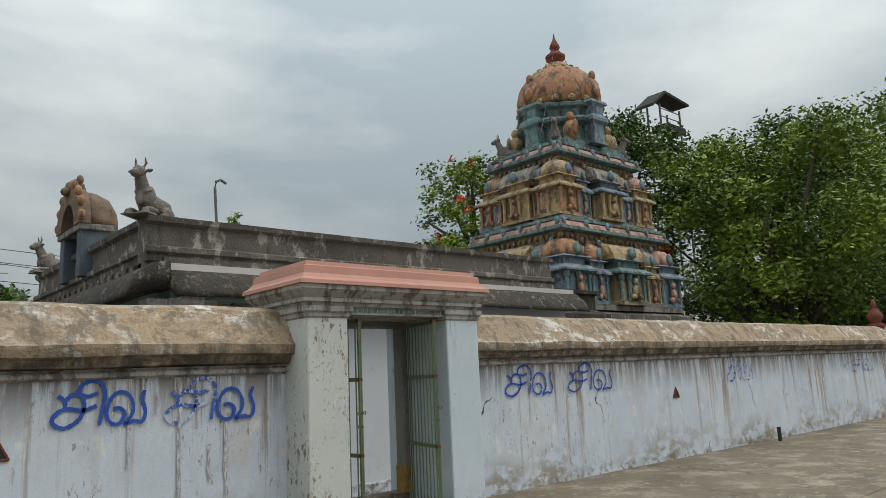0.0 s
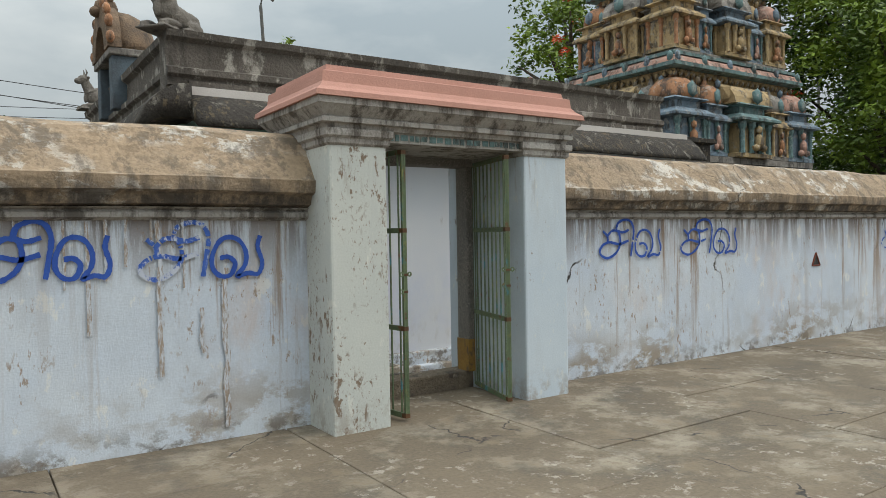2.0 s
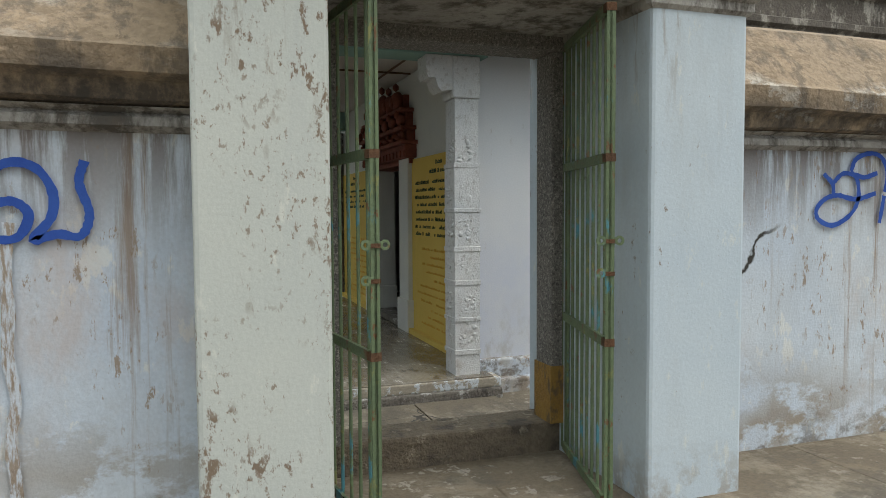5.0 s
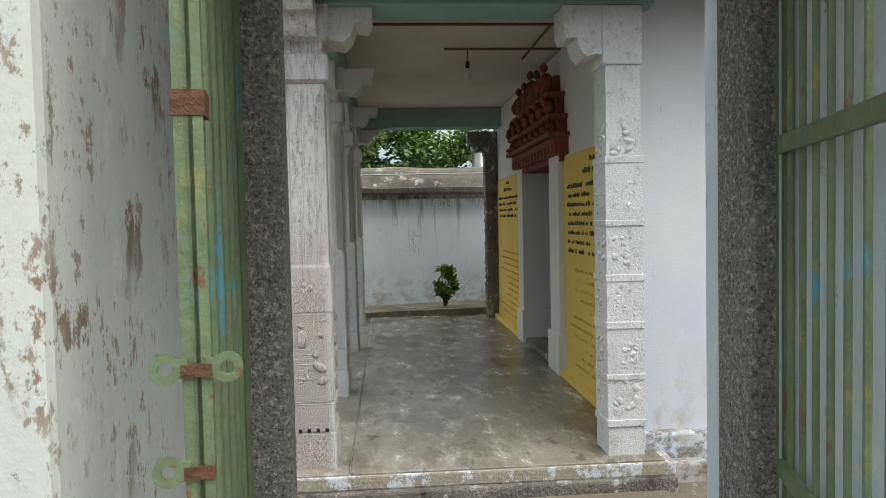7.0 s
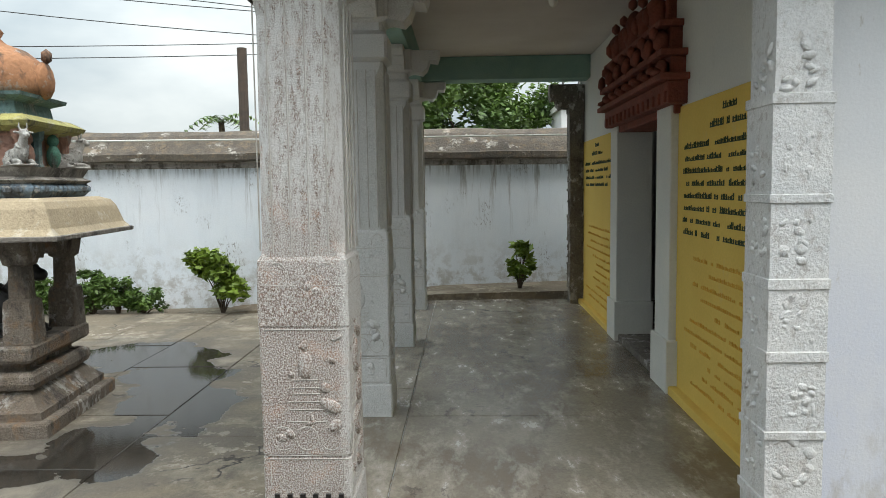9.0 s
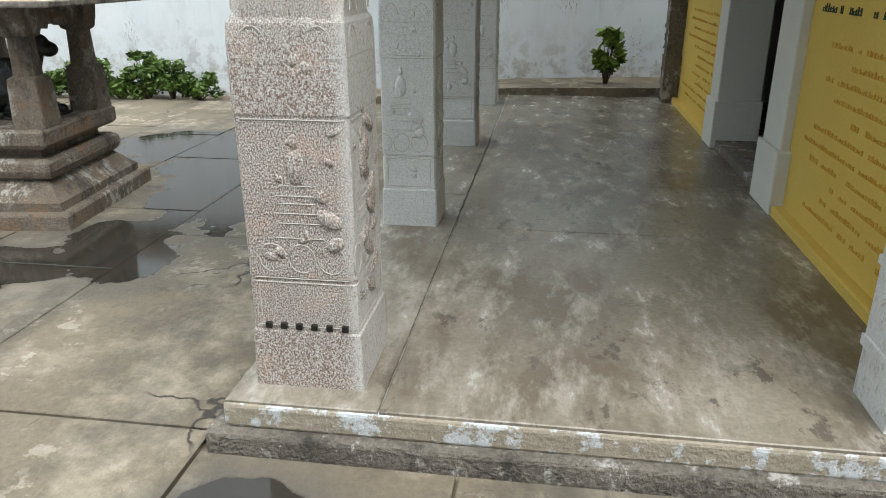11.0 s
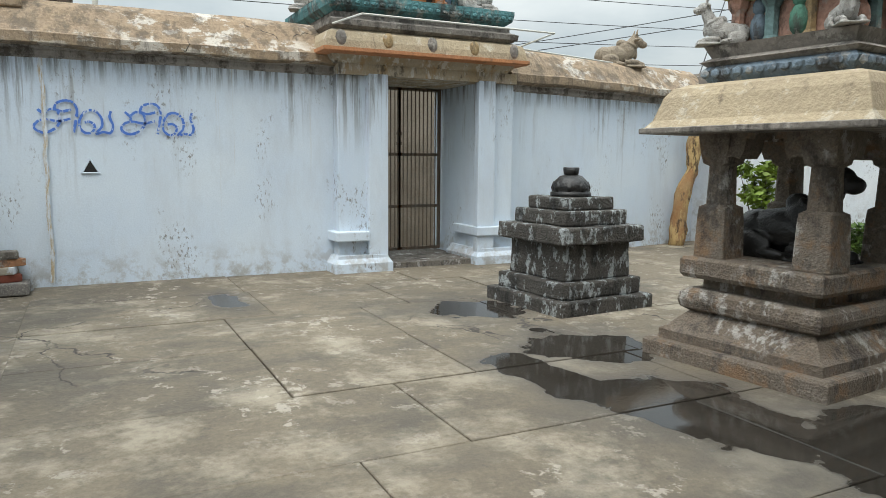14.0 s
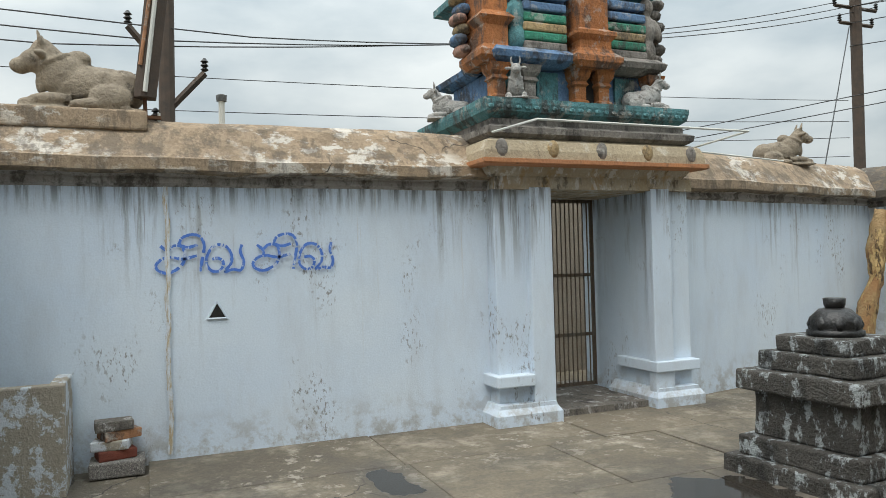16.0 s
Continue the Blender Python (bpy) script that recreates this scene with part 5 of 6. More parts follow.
part("niche", tiers(bmesh.new(), 0.5, -1.0, [(0.24, 0.15, 3.2), (0.28, 0.2, 3.27), (0.28, 0.2, 3.33), (0.22, 0.14, 3.4), (0.22, 0.14, 3.6), (0.28, 0.2, 3.68), (0.22, 0.14, 3.75), (0.22, 0.14, 4.0)]), V_ORANGE, gop, "orange stepped niche")
for z, c in ((3.42, P_GREY), (3.52, V_GREEN), (3.62, P_CREAM), (3.72, V_GREEN), (3.84, V_BLUE), (3.97, V_BLUE)):
    for y in (-0.42, 0.62):
        part("seat_band", box(bmesh.new(), 0.5, 0.76, y - 0.26, y + 0.26, z - 0.05, z + 0.045, 0.02), c, gop)
for y, c in ((-0.72, V_TEAL), (0.95, P_GREY)):
    t = ball(bmesh.new(), (0.62, y, 3.5), (0.14, 0.13, 0.16))
    ball(t, (0.64, y, 3.74), (0.11, 0.12, 0.2))
    ball(t, (0.66, y, 4.0), (0.09, 0.09, 0.11))
    for s in (-1, 1):
        ball(t, (0.68, y + 0.13 * s, 3.74), (0.055, 0.055, 0.15), (20 * s, 0, 0))
    fused(part("seated_figure", t, c, gop, "painted seated stucco figure"), 0.02)
for k in range(6):
    part("scroll", ball(bmesh.new(), (0.5, 1.12 + 0.05 * (k % 2), 3.42 + 0.13 * k), (0.2, 0.09, 0.085)), P_GREY, gop, "", True)
    part("scroll", ball(bmesh.new(), (0.3, -1.2 - 0.04 * (k % 2), 3.42 + 0.11 * k), (0.16, 0.09, 0.07)), (P_PINK, V_BLUE, P_CREAM)[k % 3], gop, "", True)
part("upper_cornice", tiers(bmesh.new(), 0, 0, [(0.58, 0.9, 4.05), (0.74, 1.1, 4.12), (0.74, 1.1, 4.2), (0.5, 0.9, 4.3)]), V_TEAL, gop)
part("barrel_top", lathe(bmesh.new(), 0, 0, [(0.7, 4.25), (0.74, 4.45), (0.6, 4.75), (0.3, 4.92), (0.02, 4.98)], 16), V_ORANGE, gop, "", True)
for x, y, a in ((0.74, -0.8, -25), (0.74, 0.85, 75), (-0.3, -1.12, -110)):
    bull("bull_figure", gop.matrix_world @ pose(x, y, 2.8, 0, 0, a), 0.5, M_BULL_W, "small white grey stucco bull on the gate tower", "gate tower bulls", 0.8)
wb = thing("bull_plinth", "plastered slab under the wall bull", "plinth")
part("slab", box(bmesh.new(), -9.75, -8.95, 0.7, 2.05, 2.4, 2.58, 0.02), M_COPE, wb)
bull("bull_statue", pose(-9.3, 1.5, 2.585, 0, 0, -95), 0.98, M_BULL_T, "seated tan stucco bull on the courtyard wall", "wall bulls", 0.62)
bull("bull_statue", pose(-9.85, 10.6, 2.42, 0, 0, 70), 0.78, M_BULL_T, "seated tan stucco bull near the wall corner", "wall bulls", 0.7)


# ---- main tower ----
VX, VY = 15.95, 9.45
vim = thing("temple_tower", "weathered painted stucco temple tower with a domed top", "tower", m=pose(VX, VY, 0))


def shrine(parent, x, y, z, w, h, ang, kind, cols, rnd):
    """A miniature shrine of pilasters, cornice and domed or barrel roof, as three parts and a figure."""
    m = pose(x, y, z, 0, 0, ang)
    t = bmesh.new()
    tiers(t, 0, 0, [(w * 0.56, w * 0.5, 0), (w * 0.56, w * 0.5, h * 0.05), (w * 0.46, w * 0.42, h * 0.07), (w * 0.46, w * 0.42, h * 0.45)])
    o = part("shrine_body", t, cols[0], parent)
    o.matrix_local = m
    n = 4 if kind == "sala" else 3
    shaft = None
    for face in range(4):
        for i in range(n - 1):
            u = (i / (n - 1) - 0.5) * w * 0.9
            if shaft is None:
                s = lathe(bmesh.new(), 0, 0, [(w * 0.07, h * 0.05), (w * 0.05, h * 0.1), (w * 0.05, h * 0.36), (w * 0.08, h * 0.4), (w * 0.08, h * 0.46)], 6)
                o = part("shrine_pilaster", s, cols[1], parent)
                shaft = o.data
            else:
                o = new("shrine_pilaster", shaft)
                o.parent = parent
            o.matrix_local = m @ Matrix.Rotation(face * math.pi / 2, 4, "Z") @ Matrix.Translation((u, -w * 0.48, 0))
    t = bmesh.new()
    tiers(t, 0, 0, [(w * 0.5, w * 0.48, h * 0.45), (w * 0.66, w * 0.62, h * 0.47), (w * 0.66, w * 0.62, h * 0.5), (w * 0.52, w * 0.5, h * 0.56), (w * 0.42, w * 0.4, h * 0.58), (w * 0.42, w * 0.4, h * 0.66), (w * 0.56, w * 0.52, h * 0.68), (w * 0.54, w * 0.5, h * 0.7)])
    o = part("shrine_cornice", t, cols[2], parent)
    o.matrix_local = m
    t = bmesh.new()
    if kind == "kuta":
        lathe(t, 0, 0, [(w * 0.52, h * 0.7), (w * 0.55, h * 0.76), (w * 0.5, h * 0.86), (w * 0.34, h * 0.95), (w * 0.12, h * 0.99), (w * 0.08, h * 1.04), (w * 0.02, h * 1.1)], 12)
    else:
        arc = [(w * 0.46 * math.cos(a), h * 0.7 + h * 0.28 * math.sin(a)) for a in (k * math.pi / 10 for k in range(11))]
        loft(t, [[(x0, p, q) for p, q in arc] for x0 in (-w * 0.62, w * 0.62)])
        for s in (-1, 1):
            ball(t, (s * w * 0.62, 0, h * 0.84), (w * 0.1, w * 0.4, h * 0.17), sub=1)
    o = part("shrine_roof", t, cols[3], parent, "", kind == "kuta")
    o.matrix_local = m
    t = ball(bmesh.new(), (0, -w * 0.55, h * 0.2), (w * 0.12, w * 0.09, h * 0.12), sub=1)
    ball(t, (0, -w * 0.55, h * 0.36), (w * 0.07, w * 0.07, h * 0.06), sub=1)
    for s in (-1, 1):
        ball(t, (s * w * 0.12, -w * 0.56, h * 0.12), (w * 0.1, w * 0.08, h * 0.05), sub=1)
    o = part("stucco_figure", t, rnd.choice((P_CREAM, P_ORANGE, P_PINK)), parent, "", True)
    o.matrix_local = m
    t = ball(bmesh.new(), (0, -w * 0.52, h * 0.8), (w * 0.17, w * 0.07, h * 0.11), sub=1)
    o = part("dormer", t, rnd.choice((P_TEAL, P_BLUE)), parent, "", True)
    o.matrix_local = m


def storey(z0, z1, hx, hy, hx2, hy2, w, rnd):
    h = z1 - z0
    part("storey_base", tiers(bmesh.new(), 0, 0, [(hx, hy, z0 - 0.1), (hx, hy, z0 + 0.06), (hx - 0.08, hy - 0.08, z0 + 0.1)]), P_GREY, vim)
    part("storey_core", tiers(bmesh.new(), 0, 0, [(hx - 0.75, hy - 0.75, z0), (hx - 0.75, hy - 0.75, z1)]), P_GREY, vim)
    hh = h * 0.88
    spots = [(-hx + w * 0.5, -hy + w * 0.5, 0, "kuta"), (hx - w * 0.5, -hy + w * 0.5, 0, "kuta"), (-hx + w * 0.5, hy - w * 0.5, -90, "kuta"), (hx - w * 0.5, hy - w * 0.5, 90, "kuta"),
             (0, -hy + w * 0.42, 0, "sala"), (-hx + w * 0.42, 0, -90, "sala"), (0, hy - w * 0.42, 180, "sala"), (hx - w * 0.42, 0, 90, "sala")]
    for x, y, a, kd in spots:
        cols = [rnd.choice((P_GREY, P_BLUE, P_CREAM)), rnd.choice((P_CREAM, P_TEAL, P_ORANGE)), rnd.choice((P_TEAL, P_CREAM, P_BLUE, P_CREAM)), rnd.choice((P_CREAM, P_ORANGE, P_GREY, P_PINK))]
        shrine(vim, x, y, z0 + 0.08, w * (1.0 if kd == "kuta" else 1.15), hh, a, kd, cols, rnd)
    for s in (-1, 1):
        for x, y, a in ((s * hx * 0.47, -hy + 0.42, 0), (-hx + 0.42, s * hy * 0.5, -90), (s * hx * 0.47, hy - 0.42, 180), (hx - 0.42, s * hy * 0.5, 90)):
            cols = [rnd.choice((P_GREY, P_BLUE)), rnd.choice((P_CREAM, P_TEAL, P_PINK)), rnd.choice((P_CREAM, P_GREY, P_BLUE)), rnd.choice((P_CREAM, P_ORANGE, P_GREY))]
            shrine(vim, x, y, z0 + 0.08, w * 0.66, hh * 0.94, a, "kuta", cols, rnd)
            for q in (-1, 1):
                t = ball(bmesh.new(), (q * w * 0.42, -0.12, hh * 0.28), (w * 0.09, w * 0.09, hh * 0.17), sub=1)
                ball(t, (q * w * 0.42, -0.14, hh * 0.5), (w * 0.07, w * 0.07, hh * 0.07), sub=1)
                o = part("stucco_figure", t, rnd.choice((P_ORANGE, P_CREAM, P_TEAL, P_PINK)), vim, "", True)
                o.matrix_local = pose(x, y, z0 + 0.1, 0, 0, a)
                t = ball(bmesh.new(), (q * w * 0.36, -0.05, hh * 0.8), (w * 0.1, w * 0.12, hh * 0.13), sub=1)
                ball(t, (q * w * 0.36, -0.12, hh * 0.95), (w * 0.07, w * 0.07, hh * 0.06), sub=1)
                o = part("stucco_figure", t, rnd.choice((P_CREAM, P_BLUE, P_GREY)), vim, "", True)
                o.matrix_local = pose(x, y, z0 + 0.1, 0, 0, a)
    part("cornice_shadow_band", tiers(bmesh.new(), 0, 0, [(hx2 - 0.35, hy2 - 0.35, z1 - h * 0.14), (hx2 - 0.3, hy2 - 0.3, z1)]), P_CREAM, vim)
    nx, ny = int(hx2 / 0.13), int(hy2 / 0.13)
    row = [((i / (nx - 1) - 0.5) * 2 * (hx2 - 0.3), -hy2 + 0.25) for i in range(nx)] + [(-hx2 + 0.25, (i / (ny - 1) - 0.5) * 2 * (hy2 - 0.3)) for i in range(ny)]
    bead = part("stucco_bead", ball(bmesh.new(), (0, 0, 0), (0.07, 0.07, 0.09), sub=1), P_CREAM, vim)
    for k, (u, v) in enumerate(row):
        o = bead
        if k:
            o = new("stucco_bead", bead.data)
            o.parent = vim
        o.matrix_local = Matrix.Translation((u, v, z1 - h * 0.06))
    part("cornice", tiers(bmesh.new(), 0, 0, [(hx2 - 0.12, hy2 - 0.12, z1), (hx2, hy2, z1 + 0.03), (hx2, hy2, z1 + 0.13)]), P_TEAL, vim)
    part("cornice_slope", tiers(bmesh.new(), 0, 0, [(hx2 - 0.02, hy2 - 0.02, z1 + 0.13), (hx2 - 0.08, hy2 - 0.08, z1 + 0.26), (hx2 - 0.24, hy2 - 0.24, z1 + 0.36)]), P_PINK, vim, "pink painted cornice slope")
    part("cornice_lip", tiers(bmesh.new(), 0, 0, [(hx2 - 0.16, hy2 - 0.16, z1 + 0.36), (hx2 - 0.16, hy2 - 0.16, z1 + 0.45), (hx2 - 0.3, hy2 - 0.3, z1 + 0.46)]), P_TEAL, vim)
    for face, (half, dist) in enumerate(((hx2, hy2), (hy2, hx2), (hx2, hy2), (hy2, hx2))):
        for i in range(6):
            u = (i / 5 - 0.5) * 2 * (half - 0.2)
            o = part("kudu_leaf", ball(bmesh.new(), (u, -dist + 0.06, z1 + 0.26), (0.11, 0.07, 0.17), sub=1), P_TEAL if i % 2 else P_BLUE, vim, "", True)
            o.matrix_local = Matrix.Rotation(face * math.pi / 2, 4, "Z")


rv = random.Random(12)
part("wall_body", tiers(bmesh.new(), 0, 0, [(3.3, 2.4, -0.74), (3.3, 2.4, 3.0), (3.45, 2.55, 3.1), (3.45, 2.55, 3.3), (3.2, 2.3, 3.4)]), M_ROOF, vim, "dark stone tower base")
storey(3.55, 6.0, 3.25, 2.35, 3.06, 2.16, 1.25, rv)
storey(6.5, 8.75, 2.62, 1.85, 2.4, 1.72, 1.0, rv)
for k in range(16):
    a = (k + 0.5) * math.pi / 8
    part("dome_petal", ball(bmesh.new(), (1.5 * math.cos(a), 1.5 * math.sin(a), 11.12), (0.16, 0.16, 0.14), sub=1), P_CREAM, vim)
    part("dome_top_petal", ball(bmesh.new(), (0.8 * math.cos(a), 0.8 * math.sin(a), 12.6), (0.13, 0.13, 0.07), sub=1), P_YEL, vim)
part("neck_base", tiers(bmesh.new(), 0, 0, [(1.9, 1.5, 9.2), (1.9, 1.5, 9.35), (1.6, 1.4, 9.4), (1.6, 1.4, 9.5)]), P_TEAL, vim)
part("neck", lathe(bmesh.new(), 0, 0, [(1.4, 9.4), (1.35, 9.5), (1.35, 10.15), (1.66, 10.22), (1.74, 10.32), (1.66, 10.4), (1.42, 10.5), (1.42, 10.75), (1.66, 10.8), (1.7, 10.9), (1.5, 11.0)], 8, math.pi / 8), P_TEAL, vim)
part("dome", lathe(bmesh.new(), 0, 0, [(1.44, 11.0), (1.54, 11.15), (1.57, 11.5), (1.46, 11.95), (1.18, 12.35), (0.78, 12.65), (0.48, 12.82), (0.42, 12.95)], 24), P_ORANGE, vim, "", True)
for k in range(4):
    a = k * math.pi / 2
    t = bmesh.new()
    ball(t, (0, -1.56, 11.45), (0.42, 0.16, 0.5))
    ball(t, (0, -1.58, 12.0), (0.14, 0.12, 0.2))
    ball(t, (0, -1.7, 11.4), (0.2, 0.08, 0.26))
    o = part("dormer_arch", t, P_ORANGE, vim, "", True)
    o.matrix_local = Matrix.Rotation(a, 4, "Z")
    t = bmesh.new()
    tiers(t, 0, -1.5, [(0.42, 0.25, 9.4), (0.42, 0.25, 9.5), (0.3, 0.2, 9.52), (0.3, 0.2, 10.15), (0.46, 0.3, 10.24), (0.46, 0.3, 10.36), (0.3, 0.22, 10.5), (0.3, 0.22, 10.8), (0.48, 0.3, 10.9), (0.44, 0.28, 11.0)])
    o = part("neck_niche", t, rv.choice((P_CREAM, P_TEAL, P_BLUE)), vim)
    o.matrix_local = Matrix.Rotation(a, 4, "Z")
    t = ball(bmesh.new(), (1.3, -1.1, 9.8), (0.28, 0.26, 0.4))
    ball(t, (1.3, -1.1, 10.3), (0.16, 0.16, 0.19))
    for q in (-0.28, 0.28):
        ball(t, (1.3 + q, -1.1 - q * 0.3, 9.85), (0.1, 0.1, 0.3))
    o = part("stucco_figure", t, rv.choice((P_CREAM, P_ORANGE)), vim, "", True)
    o.matrix_local = Matrix.Rotation(a, 4, "Z")
part("finial", lathe(bmesh.new(), 0, 0, [(0.44, 12.9), (0.2, 13.02), (0.36, 13.2), (0.38, 13.32), (0.2, 13.46), (0.12, 13.56), (0.2, 13.66), (0.18, 13.76), (0.06, 14.0), (0.01, 14.25)], 16), M_TERRA, vim, "dark copper pot finial", True)
for x, y, a in ((-1.75, -1.15, 215), (1.7, -1.15, -45), (-1.75, 1.15, 145)):
    bull("bull_figure", vim.matrix_world @ pose(x, y, 9.2, 0, 0, a), 1.0, M_BULL, "grey stucco bull on the tower cornice", "tower bulls")


# ---- trees and plants ----
def leaf_cloud(name, centers, radii, count, size, mat, seed, parent=None, flat=0.75):
    """Many small leaf blades scattered in clumps, as one mesh."""
    r = np.random.default_rng(seed)
    c = np.array(centers)[r.integers(0, len(centers), count)]
    rad = np.array(radii)[r.integers(0, len(radii), count)]
    d = r.normal(size=(count, 3))
    d /= np.linalg.norm(d, axis=1)[:, None]
    p = c + d * (rad * r.uniform(0.35, 1.0, count) ** 0.6)[:, None] * (1, 1, flat)
    a = r.normal(size=(count, 3))
    a[:, 2] *= 0.5
    a /= np.linalg.norm(a, axis=1)[:, None]
    b = np.cross(a, r.normal(size=(count, 3)))
    b /= np.linalg.norm(b, axis=1)[:, None]
    s = (size * r.uniform(0.6, 1.4, count))[:, None]
    v = np.stack([p - a * s, p + b * s * 0.42, p + a * s, p - b * s * 0.42], 1).reshape(-1, 3)
    me = bpy.data.meshes.new(name)
    me.from_pydata(v.tolist(), [], np.arange(4 * count).reshape(-1, 4).tolist())
    me.materials.append(mat)
    ob = new(name, me)
    if parent is not None:
        ob.parent = parent
    return ob


def tree(x, y, height, spread, seed, label, mat, count=9000, leaf=0.16, bare=0.35, flowers=0):
    rnd = random.Random(seed)
    tr = thing("tree", label, "tree", "trees around the temple", m=pose(x, y, -0.8))
    top = height * bare
    t = bmesh.new()
    tube(t, [(0, 0, 0), (0.1, 0.05, top * 0.5), (0.0, 0.1, top), (0.15, 0, height * 0.7)], [0.035 * height, 0.028 * height, 0.022 * height, 0.008 * height], 10)
    cs = []
    for k in range(64):
        a, q = rnd.uniform(0, 6.28), rnd.uniform(0.2, 1.0)
        z = height * rnd.uniform(bare + 0.1, 0.95)
        fall = math.sqrt(max(0.12, 1 - ((z / height - 0.62) / 0.42) ** 2))
        c = Vector((math.cos(a) * spread * q * fall, math.sin(a) * spread * q * fall, z))
        cs.append(tuple(c))
        if k < 14:
            s = Vector((0, 0.05, top * rnd.uniform(0.75, 1.25)))
            tube(t, [s, s.lerp(c, 0.5) + Vector((0, 0, 0.06 * height)), c], [0.012 * height, 0.008 * height, 0.003 * height], 6)
    part("trunk", t, M_BARK, tr, "", True)
    rads = [spread * q for q in (0.13, 0.18, 0.23, 0.28)]
    leaf_cloud("crown", cs, rads, count, leaf, mat, seed, tr)
    if flowers:
        sel = [cs[i] for i in range(0, len(cs), 6)]
        leaf_cloud("blossom", [(p[0], p[1], p[2] + spread * 0.16) for p in sel], [spread * 0.08], flowers, 0.14, M_FLOWER, seed + 5, tr)
    return tr


tree(27.5, 7.5, 13.5, 5.5, 1, "large bright green tree beyond the compound wall", M_LEAF, 34000, 0.13, 0.12)
tree(33, 9.5, 14.6, 6, 2, "large dark green tree beyond the compound wall", M_LEAF_D, 30000, 0.14, 0.12)
tree(40, 6.5, 15.2, 7, 3, "broad green tree beyond the compound wall", M_LEAF, 34000, 0.15, 0.1)
tree(49, 7.5, 19.8, 8, 13, "tall green tree beyond the compound wall", M_LEAF, 30000, 0.17, 0.15)
tree(27, 16, 16.0, 5.5, 4, "tall green tree with orange blossom", M_LEAF_D, 30000, 0.14, 0.2, 900)
tree(22.5, 21, 14.6, 3.6, 5, "feathery green tree with orange blossom", M_LEAF, 7000, 0.14, 0.45, 250)
tree(19.3, 20, 9.6, 2.2, 6, "small green tree with orange blossom behind the hall", M_LEAF, 5000, 0.12, 0.5, 140)
tree(24, 12, 5.5, 4, 14, "dark undergrowth tree beside the tower", M_LEAF_D, 14000, 0.12, 0.05)
tree(-1.8, 29, 7.0, 4.5, 7, "dense green tree behind the north wall", M_LEAF_D, 24000, 0.13, 0.1)
tree(1.6, 30, 7.0, 3.6, 8, "dense green tree behind the north wall", M_LEAF_D, 24000, 0.13, 0.1)
tree(-24, 13, 4.6, 2.2, 9, "green tree outside the west gate", M_LEAF, 7000, 0.11, 0.15)
tree(-20, 6.5, 4.6, 1.7, 10, "low green tree outside the west wall", M_LEAF, 6000, 0.1, 0.15)
tree(-13.8, 6.4, 3.6, 1.5, 16, "dense dark tree outside the west gate", M_LEAF_D, 9000, 0.1, 0.05)
tree(-15.5, 10.2, 2.6, 1.6, 15, "low green bush outside the west gate", M_LEAF, 6000, 0.09, 0.05)


def shrub(name, x, y, z, h, s, seed, label, mat, count, leaf=0.05):
    rnd = random.Random(seed)
    sh = thing(name, label, "plant", m=pose(x, y, z))
    t = bmesh.new()
    cs = []
    for k in range(14):
        a = rnd.uniform(0, 6.28)
        c = (s * rnd.uniform(0.1, 1) * math.cos(a), s * rnd.uniform(0.1, 0.8) * math.sin(a) * 0.6, h * rnd.uniform(0.22, 0.85))
        cs.append(c)
        tube(t, [(0, 0, -0.05), (c[0] * 0.4, c[1] * 0.4, c[2] * 0.5), c], [0.014, 0.009, 0.004], 5)
    part("stem", t, M_BARK, sh)
    leaf_cloud("foliage", cs, [s * 0.3, s * 0.42], count, leaf, mat, seed, sh)
    return sh


shrub("roof_sapling", 2.1, 7.4, 3.5, 2.3, 0.3, 44, "thin green sapling rooted in the hall roof", M_LEAF, 260, 0.06)
shrub("shrub", -3.35, 12.3, CY, 1.15, 0.5, 3, "bright green shrub growing at the wall foot", M_LEAF, 1500, 0.07)
shrub("shrub", 1.5, 12.7, -0.26, 0.95, 0.24, 4, "young green plant growing at the wall foot", M_LEAF, 420, 0.075)
shrub("shrub", -8.2, 12.1, CY, 1.6, 0.5, 5, "green shrub behind the pavilion", M_LEAF, 1500, 0.06)
for i in range(7):
    shrub("weed_clump", -7.2 + 0.42 * i, 12.25 + 0.02 * i, CY, 0.38 + 0.12 * (i % 3), 0.34, 20 + i, "low dark green weeds along the wall", M_LEAF_D, 1100, 0.045)
shrub("shrub", -5.6, 12.55, CY, 0.75, 0.25, 31, "upright dark green weed by the wall", M_LEAF_D, 800, 0.05)


# ---- loose things in the courtyard ----
lg = bmesh.new()
tube(lg, [(-9.55, 11.75, CY - 0.05), (-9.55, 11.83, 0.3), (-9.5, 11.97, 0.75), (-9.5, 12.0, 1.2), (-9.48, 12.12, 1.75)], [0.14, 0.125, 0.105, 0.13, 0.1], 14)
bmesh.ops.subdivide_edges(lg, edges=[e for e in lg.edges if e.calc_length() > 0.2], cuts=5, use_grid_fill=True)
tagged(part("wooden_log", roughen(roughen(lg, 0.035, 5), 0.022, 16), M_LOG, smooth=True), "peeling brown log leaning on the north wall", "log")
tk = thing("water_tank", "low plastered masonry water tank by the wall", "tank")
part("front_wall", box(bmesh.new(), -8.42, -8.3, 0.5, 1.42, CY - 0.05, 0.3, 0.015), M_ASH, tk)
part("side_wall", box(bmesh.new(), -8.94, -8.42, 1.3, 1.42, CY - 0.05, 0.3, 0.015), M_ASH, tk)
part("side_wall", box(bmesh.new(), -8.94, -8.42, 0.5, 0.62, CY - 0.05, 0.3, 0.015), M_ASH, tk)
bs = thing("stone_slab", "grey stone slab lying at the wall foot", "stone")
